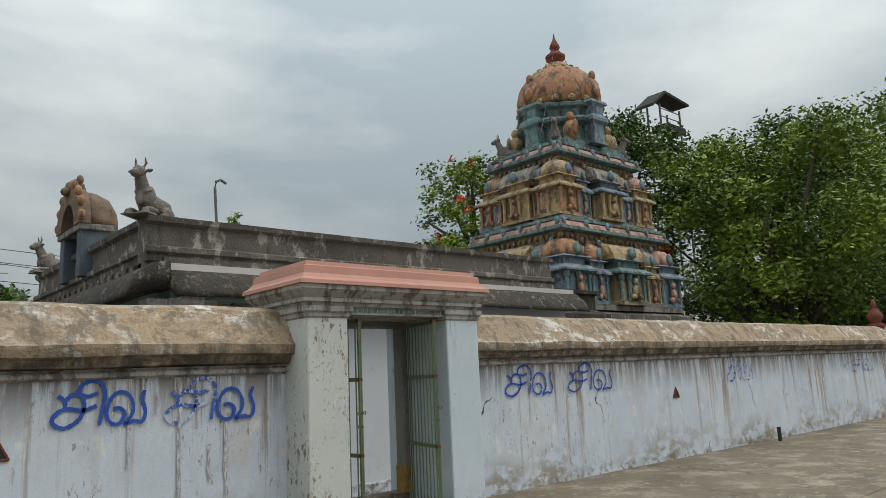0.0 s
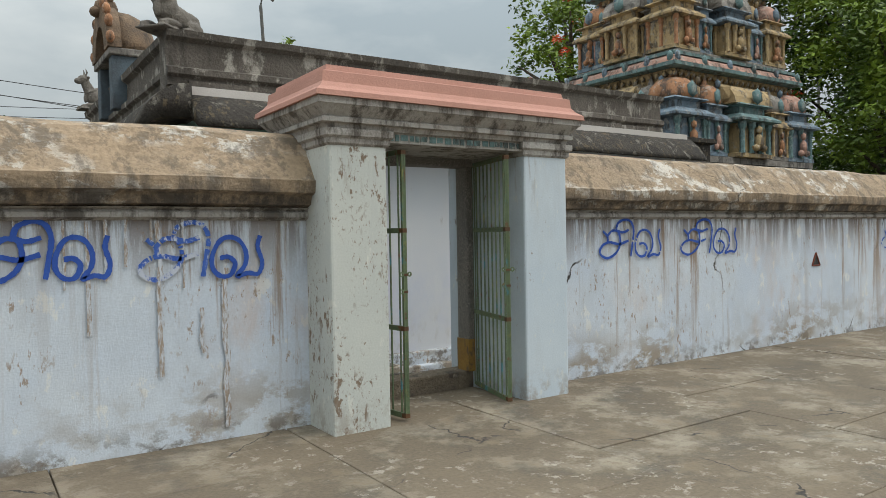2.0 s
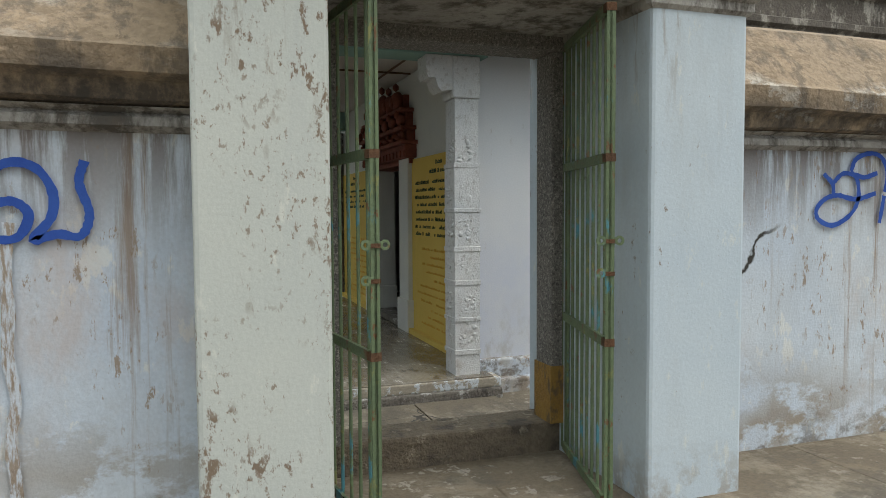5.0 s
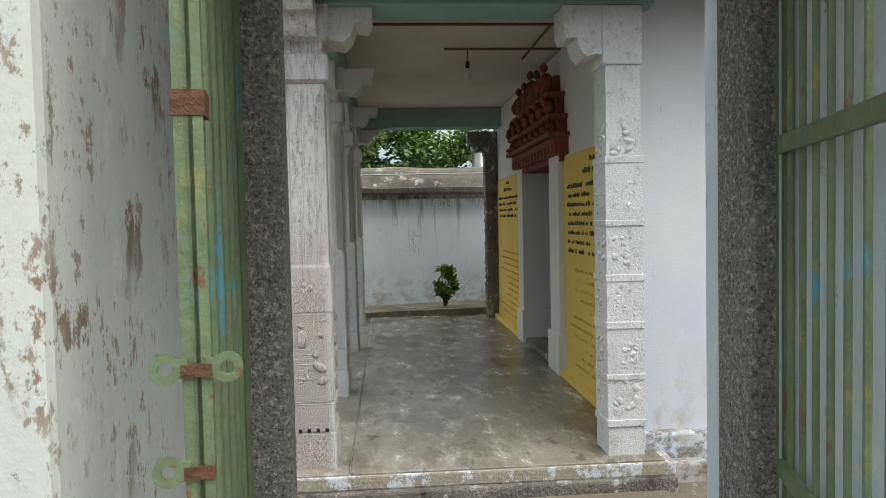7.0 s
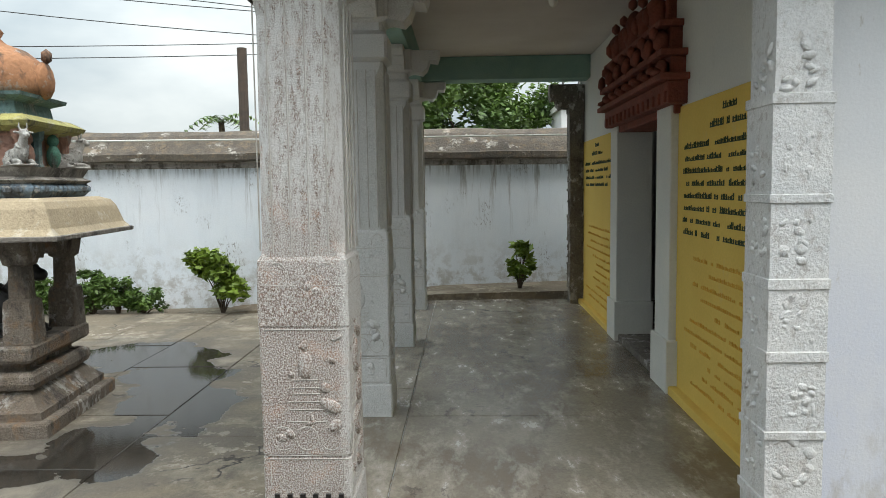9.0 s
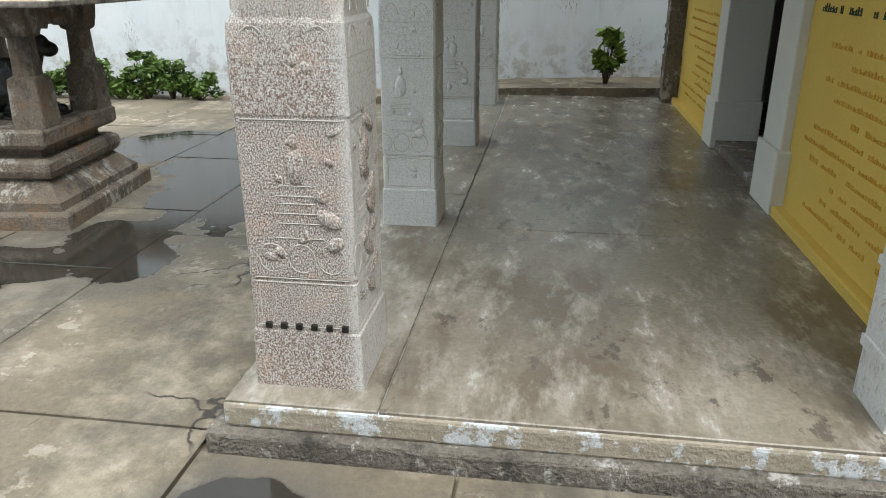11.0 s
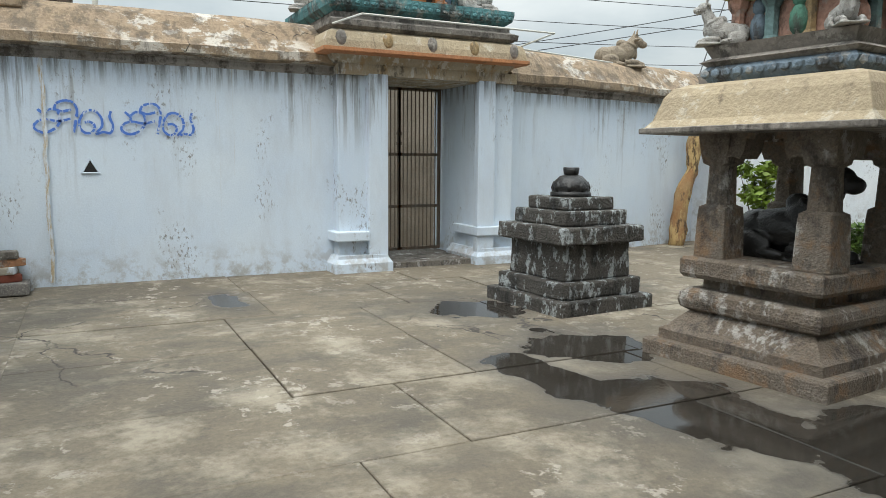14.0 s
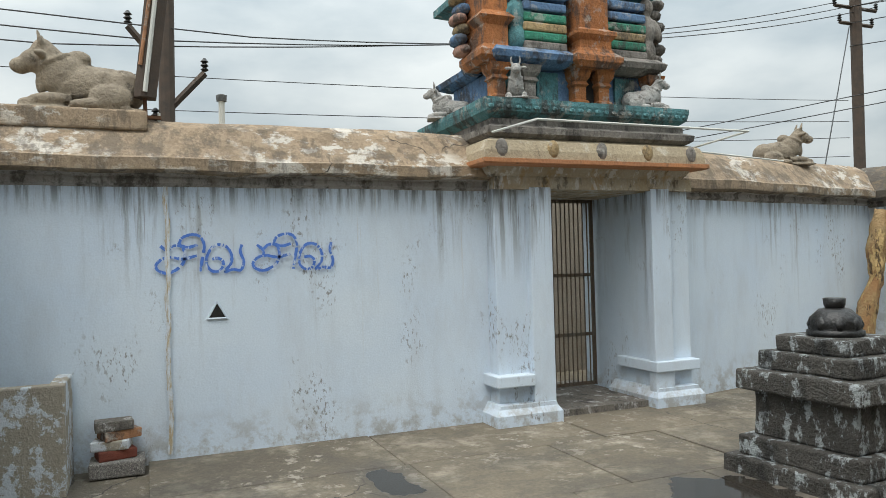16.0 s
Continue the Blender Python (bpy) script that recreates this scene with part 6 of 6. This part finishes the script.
part("slab", box(bmesh.new(), -8.93, -8.62, 1.55, 1.98, CY - 0.02, -0.42, 0.015), M_GRANITE, bs)
for k, (x, y, z, a, mt) in enumerate(((-8.8, 1.75, -0.42, 12, M_TERRA), (-8.8, 1.72, -0.34, -8, M_ASH), (-8.82, 1.78, -0.26, 20, P_ORANGE), (-8.8, 1.74, -0.18, 5, M_STONE))):
    br = roughen(box(bmesh.new(), -0.11, 0.11, -0.15, 0.15, 0, 0.078, 0.01), 0.008, 8)
    ob = part("brick", br, mt)
    ob.matrix_world = pose(x, y, z, 0, 0, a)
    tagged(ob, "broken old brick stacked at the wall foot", "brick", "stacked bricks")


# ---- painted words on the walls ----
L_TICK = [(0.13, 0.69), (0.27, 0.56), (0.29, 0.42)]
L_BAR = [(0.27, 0.56), (0.42, 0.69), (0.60, 0.69), (0.78, 0.65), (1.0, 0.71)]
L_LOOP = [(0.56, 0.73), (0.67, 0.60), (0.69, 0.36), (0.56, 0.15), (0.29, 0.02), (0.07, 0.09), (0.02, 0.22), (0.15, 0.36), (0.36, 0.41), (0.65, 0.36), (0.98, 0.44)]
L_ARCH = [(0.56, 0.73), (0.64, 0.89), (0.87, 0.97), (1.07, 0.91), (1.16, 0.69), (1.11, 0.36), (1.05, 0.04)]
L_VA = [(1.35, 0.35), (1.51, 0.36), (1.62, 0.24), (1.53, 0.05), (1.35, 0.04), (1.22, 0.18), (1.22, 0.40), (1.35, 0.64), (1.53, 0.71), (1.71, 0.64), (1.82, 0.44),
        (1.80, 0.22), (1.65, 0.02), (1.85, 0.07), (2.04, 0.05), (2.12, 0.25), (2.04, 0.53), (2.09, 0.73)]


def stroke(bm, pts, m, sx, sz, width, seed, worn=0.0):
    """A brush stroke of a smooth curve through points, as a thin ribbon lying on a wall."""
    rnd = random.Random(seed)
    p = [Vector((a, b)) for a, b in pts]
    p = [p[0] * 2 - p[1]] + p + [p[-1] * 2 - p[-2]]
    line = []
    for i in range(1, len(p) - 2):
        for k in range(7):
            t = k / 7
            line.append(0.5 * ((2 * p[i]) + (p[i + 1] - p[i - 1]) * t + (2 * p[i - 1] - 5 * p[i] + 4 * p[i + 1] - p[i + 2]) * t * t + (3 * p[i] - p[i - 1] - 3 * p[i + 1] + p[i + 2]) * t ** 3))
    line.append(p[-2])
    line = [Vector((v.x * sx, v.y * sz)) for v in line]
    prev = None
    for i, v in enumerate(line):
        d = line[min(i + 1, len(line) - 1)] - line[max(i - 1, 0)]
        nrm = Vector((-d.y, d.x)).normalized() * width * rnd.uniform(0.42, 0.58)
        pair = [bm.verts.new(m @ Vector((q.x, 0, q.y))) for q in (v + nrm, v - nrm)]
        if prev and rnd.random() >= worn:
            bm.faces.new((prev[0], prev[1], pair[1], pair[0]))
        prev = pair


M_INK_W = surf("worn_blue_paint", (0.04, 0.10, 0.42), (0.06, 0.14, 0.46), 8, 0.85, 0.1, 60, fine=0.1, layers=[
    dict(col=(0.56, 0.59, 0.64), scale=(9, 9, 5), range=(0.49, 0.54), amount=0.88)])


M_INK_B = surf("bright_blue_paint", (0.07, 0.17, 0.55), (0.10, 0.22, 0.60), 8, 0.85, 0.1, 60, fine=0.1, layers=[
    dict(col=(0.56, 0.62, 0.70), scale=(16, 16, 9), range=(0.56, 0.6), amount=0.9)])


def word(m, sx, sz, worn, seed, mat, label, width=0.034, last=None):
    w = bmesh.new()
    for k, pts in enumerate((L_TICK, L_BAR, L_LOOP, L_ARCH, L_VA)[:5 if last is None else 4]):
        stroke(w, pts, m @ Matrix.Translation((0, -0.0006 * k, 0)), sx, sz, width, seed + k, worn)
    ob = part("painted_word", w, mat)
    if last is not None:
        w = bmesh.new()
        stroke(w, L_VA, m @ Matrix.Translation((0, -0.003, 0)), sx, sz, width, seed + 9, last)
        part("last_letter", w, M_INK, ob, "solid dark blue letter")
    return tagged(ob, label, "writing", "painted words")


for x, z, sx, sz, worn, mt in ((-2.87, 1.30, 0.385, 0.43, 0.0, M_INK), (-1.86, 1.27, 0.44, 0.45, 0.08, M_INK_W), (2.9, 1.28, 0.48, 0.45, 0.03, M_INK), (4.28, 1.28, 0.53, 0.45, 0.03, M_INK), (9.2, 1.25, 0.5, 0.45, 0.3, M_INK_W), (15.6, 1.25, 0.7, 0.45, 0.15, M_INK_W)):
    word(pose(x, 0.452, z), sx, sz, worn, int(x * 10) + 60, mt, "blue brush-painted sacred word on the limewash", 0.036 if x < 2 else 0.028, 0.0 if x == -1.86 else None)
for y, worn in ((2.09, 0.1), (2.93, 0.06)):
    word(pose(-8.928, y, 1.12, 0, 0, 90), 0.36, 0.36, worn, int(y * 10), M_INK_B, "faded blue brush-painted word on the courtyard wall", 0.026)


def drip(parent, m, z0, z1, width, seed, mat):
    """A thin stain run down a wall from z0 to z1, wavering a little and thinning at its foot."""
    rnd = random.Random(seed)
    t = bmesh.new()
    k = max(3, int((z0 - z1) / 0.16))
    stroke(t, [(rnd.uniform(-0.3, 0.3) * width, z0 + (z1 - z0) * i / k) for i in range(k + 1)], m, 1.0, 1.0, width, seed)
    part("drip_stain", t, mat, parent, "run of brown stain")


wall_s, wall_w = bpy.data.objects["wall_south_1"], bpy.data.objects["wall_west_1"]
rd = random.Random(8)
for i, (x, z0, z1, w) in enumerate(((-1.23, 1.35, 0.1, 0.045), (-1.41, 1.05, 0.7, 0.03), (-1.72, 1.72, 0.55, 0.035), (-2.2, 1.72, 0.9, 0.03))):
    drip(wall_s, pose(x, 0.4535, 0), z0, z1, w, 70 + i, M_DRIP)
for i in range(6):
    drip(wall_s, pose(-2.6 + 0.22 * i + rd.uniform(-0.08, 0.08), 0.4537, 0), 1.73, rd.uniform(1.2, 1.6), rd.uniform(0.012, 0.035), 90 + i, M_DRIP)
drip(wall_w, wall_w.matrix_world.inverted() @ pose(-8.925, 2.19, 0, 0, 0, 90), 1.9, -0.48, 0.042, 120, M_RUSTRUN)


def lamp_niche(m, size, label):
    """A small triangular hole for an oil lamp, with a plaster rim."""
    nn = thing("lamp_niche", label, "niche", "triangular lamp niches", m=m)
    tri = [(-0.5, 0.0), (0.5, 0.0), (0.0, 0.95)]
    t = bmesh.new()
    loft(t, [[(a * size, -0.004, b * size) for a, b in tri], [(a * size, 0.05, b * size) for a, b in tri]])
    # The prism is solid; its black colour holds the niche's inner shade.
    part("hole", t, M_BLACK, nn, "solid black prism for the shaded hole")
    t = bmesh.new()
    for (a, b), (c, d) in zip(tri, tri[1:] + tri[:1]):
        tube(t, [(a * size * 1.06, -0.004, b * size), (c * size * 1.06, -0.004, d * size)], 0.011, 5)
    part("rim", t, M_TERRA if size > 0.166 else M_COURT, nn)
    return nn


lamp_niche(pose(7.3, 0.462, 1.05), 0.19, "small triangular lamp niche with a red rim")
lamp_niche(pose(-3.27, 0.462, 1.08), 0.17, "small triangular lamp niche with a red rim")
lamp_niche(pose(-8.94, 2.61, 0.70, 0, 0, 90), 0.165, "small black triangular lamp niche in the courtyard wall")

# faded letters over the outer gate, and the verses beside the shrine door
rw = random.Random(4)
t = bmesh.new()
x = 0.02
while x < 1.4:
    w = rw.uniform(0.03, 0.07)
    box(t, x, x + w, 0.006, 0.014, 2.362 + rw.uniform(0, 0.01), 2.415)
    x += w + rw.uniform(0.008, 0.03)
part("faded_lettering", t, P_TEAL, gate, "faded teal lettering too worn to read")


def verse(y0, y1, z, mat, h, seed):
    """One line of unreadable writing on the yellow wall: a bar for each letter."""
    r = random.Random(seed)
    t = bmesh.new()
    y = y0
    while y < y1:
        w = r.uniform(0.035, 0.075)
        if r.random() > 0.12:
            k = r.uniform(0.55, 1.0) * h
            box(t, 2.4, 2.406, y, y + w, z, z + k * 0.2)
            box(t, 2.4, 2.406, y + w * 0.1, y + w * 0.8, z + k * 0.55, z + k * 0.72)
            box(t, 2.4, 2.406, y, y + w * 0.22, z + k * 0.2, z + k)
            box(t, 2.4, 2.406, y + w * 0.7, y + w * 0.9, z + k * 0.2, z + k * r.uniform(0.7, 1.1))
        y += w + r.uniform(0.004, 0.02)
    part("verse_line", t, mat, hall, "line of small painted writing")


for y0, y1 in ((4.68, 6.82), (9.7, 11.6)):
    ym = (y0 + y1) / 2
    verse(ym - 0.1, ym + 0.12, 1.98, M_TEXT, 0.05, 1)
    verse(ym - 0.35, ym + 0.35, 1.87, M_TEXT, 0.055, 2)
    for k in range(8 if y0 < 8 else 4):
        verse(y0 + (0.25 if k % 2 else 0.0), y1 - (0.1 if k % 2 else 0.05), 1.74 - 0.098 * k, M_TEXT, 0.05, 10 + k)
    for k in range(11):
        verse(y0 + 0.1, y1 - rw.uniform(0.1, 0.9), 0.86 - 0.1 * k, M_TEXTO, 0.035, 30 + k)

# ---- fittings ----
cd = thing("ceiling_conduit", "rusty wiring conduit with a bare bulb under the ceiling", "conduit")
part("pipe", tube(bmesh.new(), [(0.3, 5.9, 3.28), (2.35, 5.9, 3.28)], 0.014, 6), M_RUST, cd)
part("pipe", tube(bmesh.new(), [(1.1, 6.9, 3.28), (2.38, 6.9, 3.28)], 0.014, 6), M_RUST, cd)
part("pipe", tube(bmesh.new(), [(2.05, 5.9, 3.28), (2.05, 7.4, 3.28)], 0.014, 6), M_RUST, cd)
part("drop_wire", tube(bmesh.new(), [(1.35, 6.9, 3.28), (1.35, 6.9, 3.14)], 0.006, 5), M_BLACK, cd)
part("bulb_holder", lathe(bmesh.new(), 1.35, 6.9, [(0.015, 3.15), (0.024, 3.13), (0.024, 3.08), (0.018, 3.07)], 10), M_BLACK, cd)
part("bulb", lathe(bmesh.new(), 1.35, 6.9, [(0.018, 3.07), (0.035, 3.02), (0.04, 2.98), (0.03, 2.945), (0.01, 2.93)], 12), M_CREAM, cd, "frosted bulb", True)

wp = thing("wall_pipe", "thin white conduit fixed along the coping", "pipe")
part("pipe", tube(bmesh.new(), [(-9.16, 2.15, 2.6), (-9.12, 2.15, 2.42), (-9.12, 2.3, 2.38), (-9.12, 3.6, 2.36), (-9.14, 5.1, 2.37)], 0.014, 6), M_CREAM, wp)
part("pipe", tube(bmesh.new(), [(-8.42, 5.2, 2.43), (-7.72, 5.3, 2.43), (-7.72, 7.8, 2.43), (-8.9, 8.0, 2.42), (-9.3, 10.0, 2.4)], 0.012, 6), M_CREAM, wp)
np_ = thing("wall_pipe", "thin white conduit along the north coping", "pipe")
part("pipe", tube(bmesh.new(), [(-9.5, 12.42, 2.3), (-2.0, 12.68, 2.28), (4.0, 12.9, 2.3)], 0.016, 6), M_CREAM, np_)

tl = thing("tube_light", "tilted tube light fixture on a rusty bracket", "lamp")
part("bracket", tube(bmesh.new(), [(-9.12, 2.06, 1.98), (-9.12, 2.03, 2.75)], 0.018, 6), M_RUST, tl, "rusty bracket")
for z in (2.13, 2.55):
    part("clamp", box(bmesh.new(), -9.14, -9.1, 1.93, 2.17, z - 0.015, z + 0.015), M_RUST, tl)
t = bmesh.new()
loft(t, [[(x + 0.05 * k, y + 0.13 * k, z) for x, y in ((-9.2, 1.94), (-9.06, 1.94), (-9.02, 2.0), (-9.02, 2.06), (-9.06, 2.13), (-9.2, 2.13))] for k, z in ((0, 2.72), (1.35, 4.2))])
part("housing", t, M_POLE, tl, "dark metal housing")
part("tube", tube(bmesh.new(), [(-9.01, 2.035, 2.76), (-8.95, 2.2, 4.15)], 0.02, 8), M_CREAM, tl, "white tube")
part("reflector_rust", tube(bmesh.new(), [(-9.015, 2.0, 3.0), (-8.96, 2.13, 3.9)], 0.017, 6), P_ORANGE, tl, "rust orange strip")


def pole(name, base, top, r, label, arms=()):
    p = thing(name, label, "pole")
    part("post", tube(bmesh.new(), [base, top], r, 10), M_POLE, p)
    for a, b in arms:
        part("arm", tube(bmesh.new(), [a, b], 0.06, 4), M_POLE, p, "rusty angle-iron arm")
        for q in (a, b):
            q = Vector(q)
            part("insulator", lathe(bmesh.new(), q.x, q.y, [(0.03, q.z + 0.03), (0.07, q.z + 0.06), (0.03, q.z + 0.1), (0.07, q.z + 0.13), (0.03, q.z + 0.18), (0.07, q.z + 0.2), (0.02, q.z + 0.26)], 8), M_BLACK, p)
    return p


pole("utility_pole", (-15.0, 2.35, -0.8), (-15.0, 2.4, 6.2), 0.13, "rusty steel utility pole with slanted arms behind the wall", (((-15.0, 2.2, 3.6), (-15.0, 0.8, 4.35)), ((-15.0, 2.2, 3.6), (-15.0, 3.0, 4.5)), ((-15.0, 2.3, 4.6), (-15.0, 1.8, 5.2))))
pole("utility_pole", (-17.6, 22.2, -0.8), (-17.5, 22.2, 11), 0.17, "tall grey utility pole beyond the north-west corner", (((-17.6, 21.4, 8.6), (-17.6, 23.2, 8.6)), ((-17.6, 21.6, 8.1), (-17.6, 23.0, 8.1))))
pole("lamp_post", (-4.0, 16, -0.8), (-4.0, 16, 4.4), 0.1, "dark short post behind the north wall")
hk = thing("roof_hook_pole", "thin bent iron pipe standing on the hall roof", "pole")
part("pipe", tube(bmesh.new(), [(1.62, 7, 3.4), (1.5, 7, 5.6), (1.52, 7, 5.75), (1.62, 7, 5.8), (1.74, 7, 5.74)], 0.03, 8), M_IRON, hk)
vp = thing("vent_pipe", "short white vent pipe behind the coping", "pipe")
part("pipe", tube(bmesh.new(), [(-9.6, 2.75, 2.3), (-9.6, 2.75, 2.86)], 0.03, 8), M_CREAM, vp)
part("cap", lathe(bmesh.new(), -9.6, 2.75, [(0.05, 2.84), (0.055, 2.9), (0.03, 2.91)], 10), M_IRON, vp)

wires = thing("overhead_wires", "thin dark power lines sagging overhead", "cable")


def wire(a, b, sag, r=0.012):
    a, b = Vector(a), Vector(b)
    pts = [a.lerp(b, k / 16) - Vector((0, 0, sag * 4 * (k / 16) * (1 - k / 16))) for k in range(17)]
    part("wire", tube(bmesh.new(), pts, r, 4), M_BLACK, wires)


for k in range(3):
    wire((-15, 0.6 + 1.6 * k, 4.8 + 0.2 * k), (-17.6, 21.5 + 0.8 * k, 8.7), 0.5)
    wire((-15, 0.6 + 1.6 * k, 4.8 + 0.2 * k), (-13, -26, 6.4 + 0.3 * k), 0.5)
for z0, z1 in ((4.6, 5.2), (5.3, 6.0), (6.4, 6.7), (7.6, 7.6), (3.4, 3.5)):
    wire((-28, -10, z0), (-24, 30, z1), 0.3, 0.014)
for z0, z1, y in ((8.6, 6.6, 24), (8.1, 6.2, 24.5), (8.6, 6.0, 26), (7.4, 5.6, 25)):
    wire((-17.6, 22, z0), (14, y, z1), 0.6, 0.014)
wire((-17.6, 22, 8.0), (-13.4, 15.0, 0.5), 0.0, 0.016)
wire((-30, 14, 4.9), (2.0, 30, 7.4), 0.4, 0.014)
wire((-30, 14, 4.6), (2.0, 30, 7.0), 0.4, 0.014)
for k in range(4):
    a = k * math.pi / 2 + 0.5
    wire((VX, VY, 13.9), (VX + 2.6 * math.cos(a), VY + 2.0 * math.sin(a), 9.6), 0.15, 0.012)

wt = thing("watch_platform", "distant black roofed platform on a steel scaffold", "platform")
for x, y in ((56.8, 29.4), (60.4, 29.4), (56.8, 30.8), (60.4, 30.8)):
    part("leg", tube(bmesh.new(), [(x, y, -0.8), (x, y, 27.0)], 0.12, 6), M_IRON, wt)
part("roof", prof_y(bmesh.new(), [(55.0, 26.6), (57.4, 28.4), (61.8, 27.9), (61.8, 27.7), (57.4, 28.1), (55.0, 26.3)], 29, 31), M_DARK, wt, "black sheet roof")
part("deck", B(57.6, 61.0, 29.2, 31, 24.6, 25.2), M_DARK, wt)
for z in (25.8, 26.6):
    part("rail", tube(bmesh.new(), [(56.8, 29.4, z), (60.4, 29.4, z)], 0.05, 5), M_IRON, wt)

fn = bmesh.new()
lathe(fn, 18.5, 0.68, [(0.22, 2.4), (0.24, 2.5), (0.12, 2.56), (0.2, 2.66), (0.22, 2.78), (0.12, 2.9), (0.06, 3.0), (0.09, 3.06), (0.02, 3.25)], 12)
tagged(part("wall_finial", fn, M_TERRA, smooth=True), "terracotta pot finial standing on the coping", "finial")
sp = thing("marker_post", "short dark iron stub at the wall foot", "post")
part("stub", tube(bmesh.new(), [(10.6, 0.2, -0.05), (10.6, 0.2, 0.28)], 0.04, 8), M_BLACK, sp)


def palm(x, y, h, label):
    p = thing("palm_tree", label, "tree", m=pose(x, y, -0.8))
    part("trunk", tube(bmesh.new(), [(0, 0, 0), (0.1, 0, h * 0.5), (0, 0, h)], [0.16, 0.12, 0.1], 8), M_BARK, p)
    for k in range(14):
        a = k * 2.4
        t = bmesh.new()
        up = 0.9 - 0.11 * (k % 8)
        for s in range(9):
            q = s / 8
            c = Vector((math.cos(a) * 1.3 * q, math.sin(a) * 1.3 * q, h + up * q - 1.0 * q * q))
            d = Vector((-math.sin(a), math.cos(a), -0.5)) * 0.28 * (1 - 0.6 * abs(q - 0.4))
            e = Vector((math.sin(a), -math.cos(a), -0.5)) * 0.28 * (1 - 0.6 * abs(q - 0.4))
            f = Vector((math.cos(a), math.sin(a), 0)) * 0.06
            for w in (d, e):
                t.faces.new([t.verts.new(v) for v in (c - f, c + w, c + f)])
        part("frond", t, M_LEAF_D, p)
    return p


nb = thing("wall_outside_gate", "plain brown mud-plastered wall beyond the west gate", "wall", kind="structure")
part("wall_body", B(-12.9, -12.6, 7.35, 14.5, -0.76, 2.5), M_MUD, nb)
db = thing("distant_building", "small white building with a steel frame behind the trees", "building")
part("wall", B(4.0, 6.5, 26.2, 29, -0.8, 4.1), M_WHITE, db)
part("parapet", B(3.9, 6.6, 26.1, 29.1, 4.1, 4.3), M_CREAM, db)
for x in (4.05, 4.6, 5.2):
    part("steel_post", tube(bmesh.new(), [(x, 26.2, 4.3), (x, 26.2, 5.4)], 0.04, 6), M_IRON, db)
palm(-7.5, 25, 4.6, "small palm beyond the north wall")


# ---- paving slabs ----
def slabs(parent, x0, x1, y0, y1, z, step, cut, mat, seed, along_x=False):
    """Rows of cast paving slabs with open joints; each slab a little out of level."""
    r = random.Random(seed)
    a = x0
    while a < x1:
        wa = min(step * r.uniform(0.9, 1.1), x1 - a)
        if x1 - a - wa < 0.4:
            wa = x1 - a
        b = y0
        while b < y1:
            wb = min(cut * r.uniform(0.7, 1.35), y1 - b)
            if y1 - b - wb < 0.4:
                wb = y1 - b
            j = 0.003 + r.random() * 0.005
            q = [(a + j, b + j), (a + wa - j, b + j), (a + wa - j, b + wb - j), (a + j, b + wb - j)]
            zz = z + r.uniform(-0.004, 0.003)
            t = bmesh.new()
            rings = []
            for inset, dz in ((0.0, -0.04), (0.0, -0.004), (0.005, 0.0)):
                rings.append([(px + inset * (1 if i in (0, 3) else -1), py + inset * (1 if i < 2 else -1), zz + dz) for i, (px, py) in enumerate(q)])
            loft(t, rings)
            part("slab", t, mat, parent)
            b += wb
        a += wa


slabs(pave, -7.5, 21.0, -5.4, 0.46, 0.0, 1.7, 1.45, M_GROUND, 3)
slabs(court, -9.0, -0.62, 2.0, 12.3, CY, 1.15, 1.7, M_COURTF, 5)
slabs(plat, -0.515, 0.13, 4.07, 12.24, PF, 0.65, 2.3, M_PORCH, 8)
slabs(plat, 0.13, 2.42, 4.07, 12.24, PF, 2.3, 2.4, M_PORCH, 9)
slabs(court, -0.6, 2.4, 2.0, 3.98, CY, 1.0, 1.0, M_COURTF, 6)
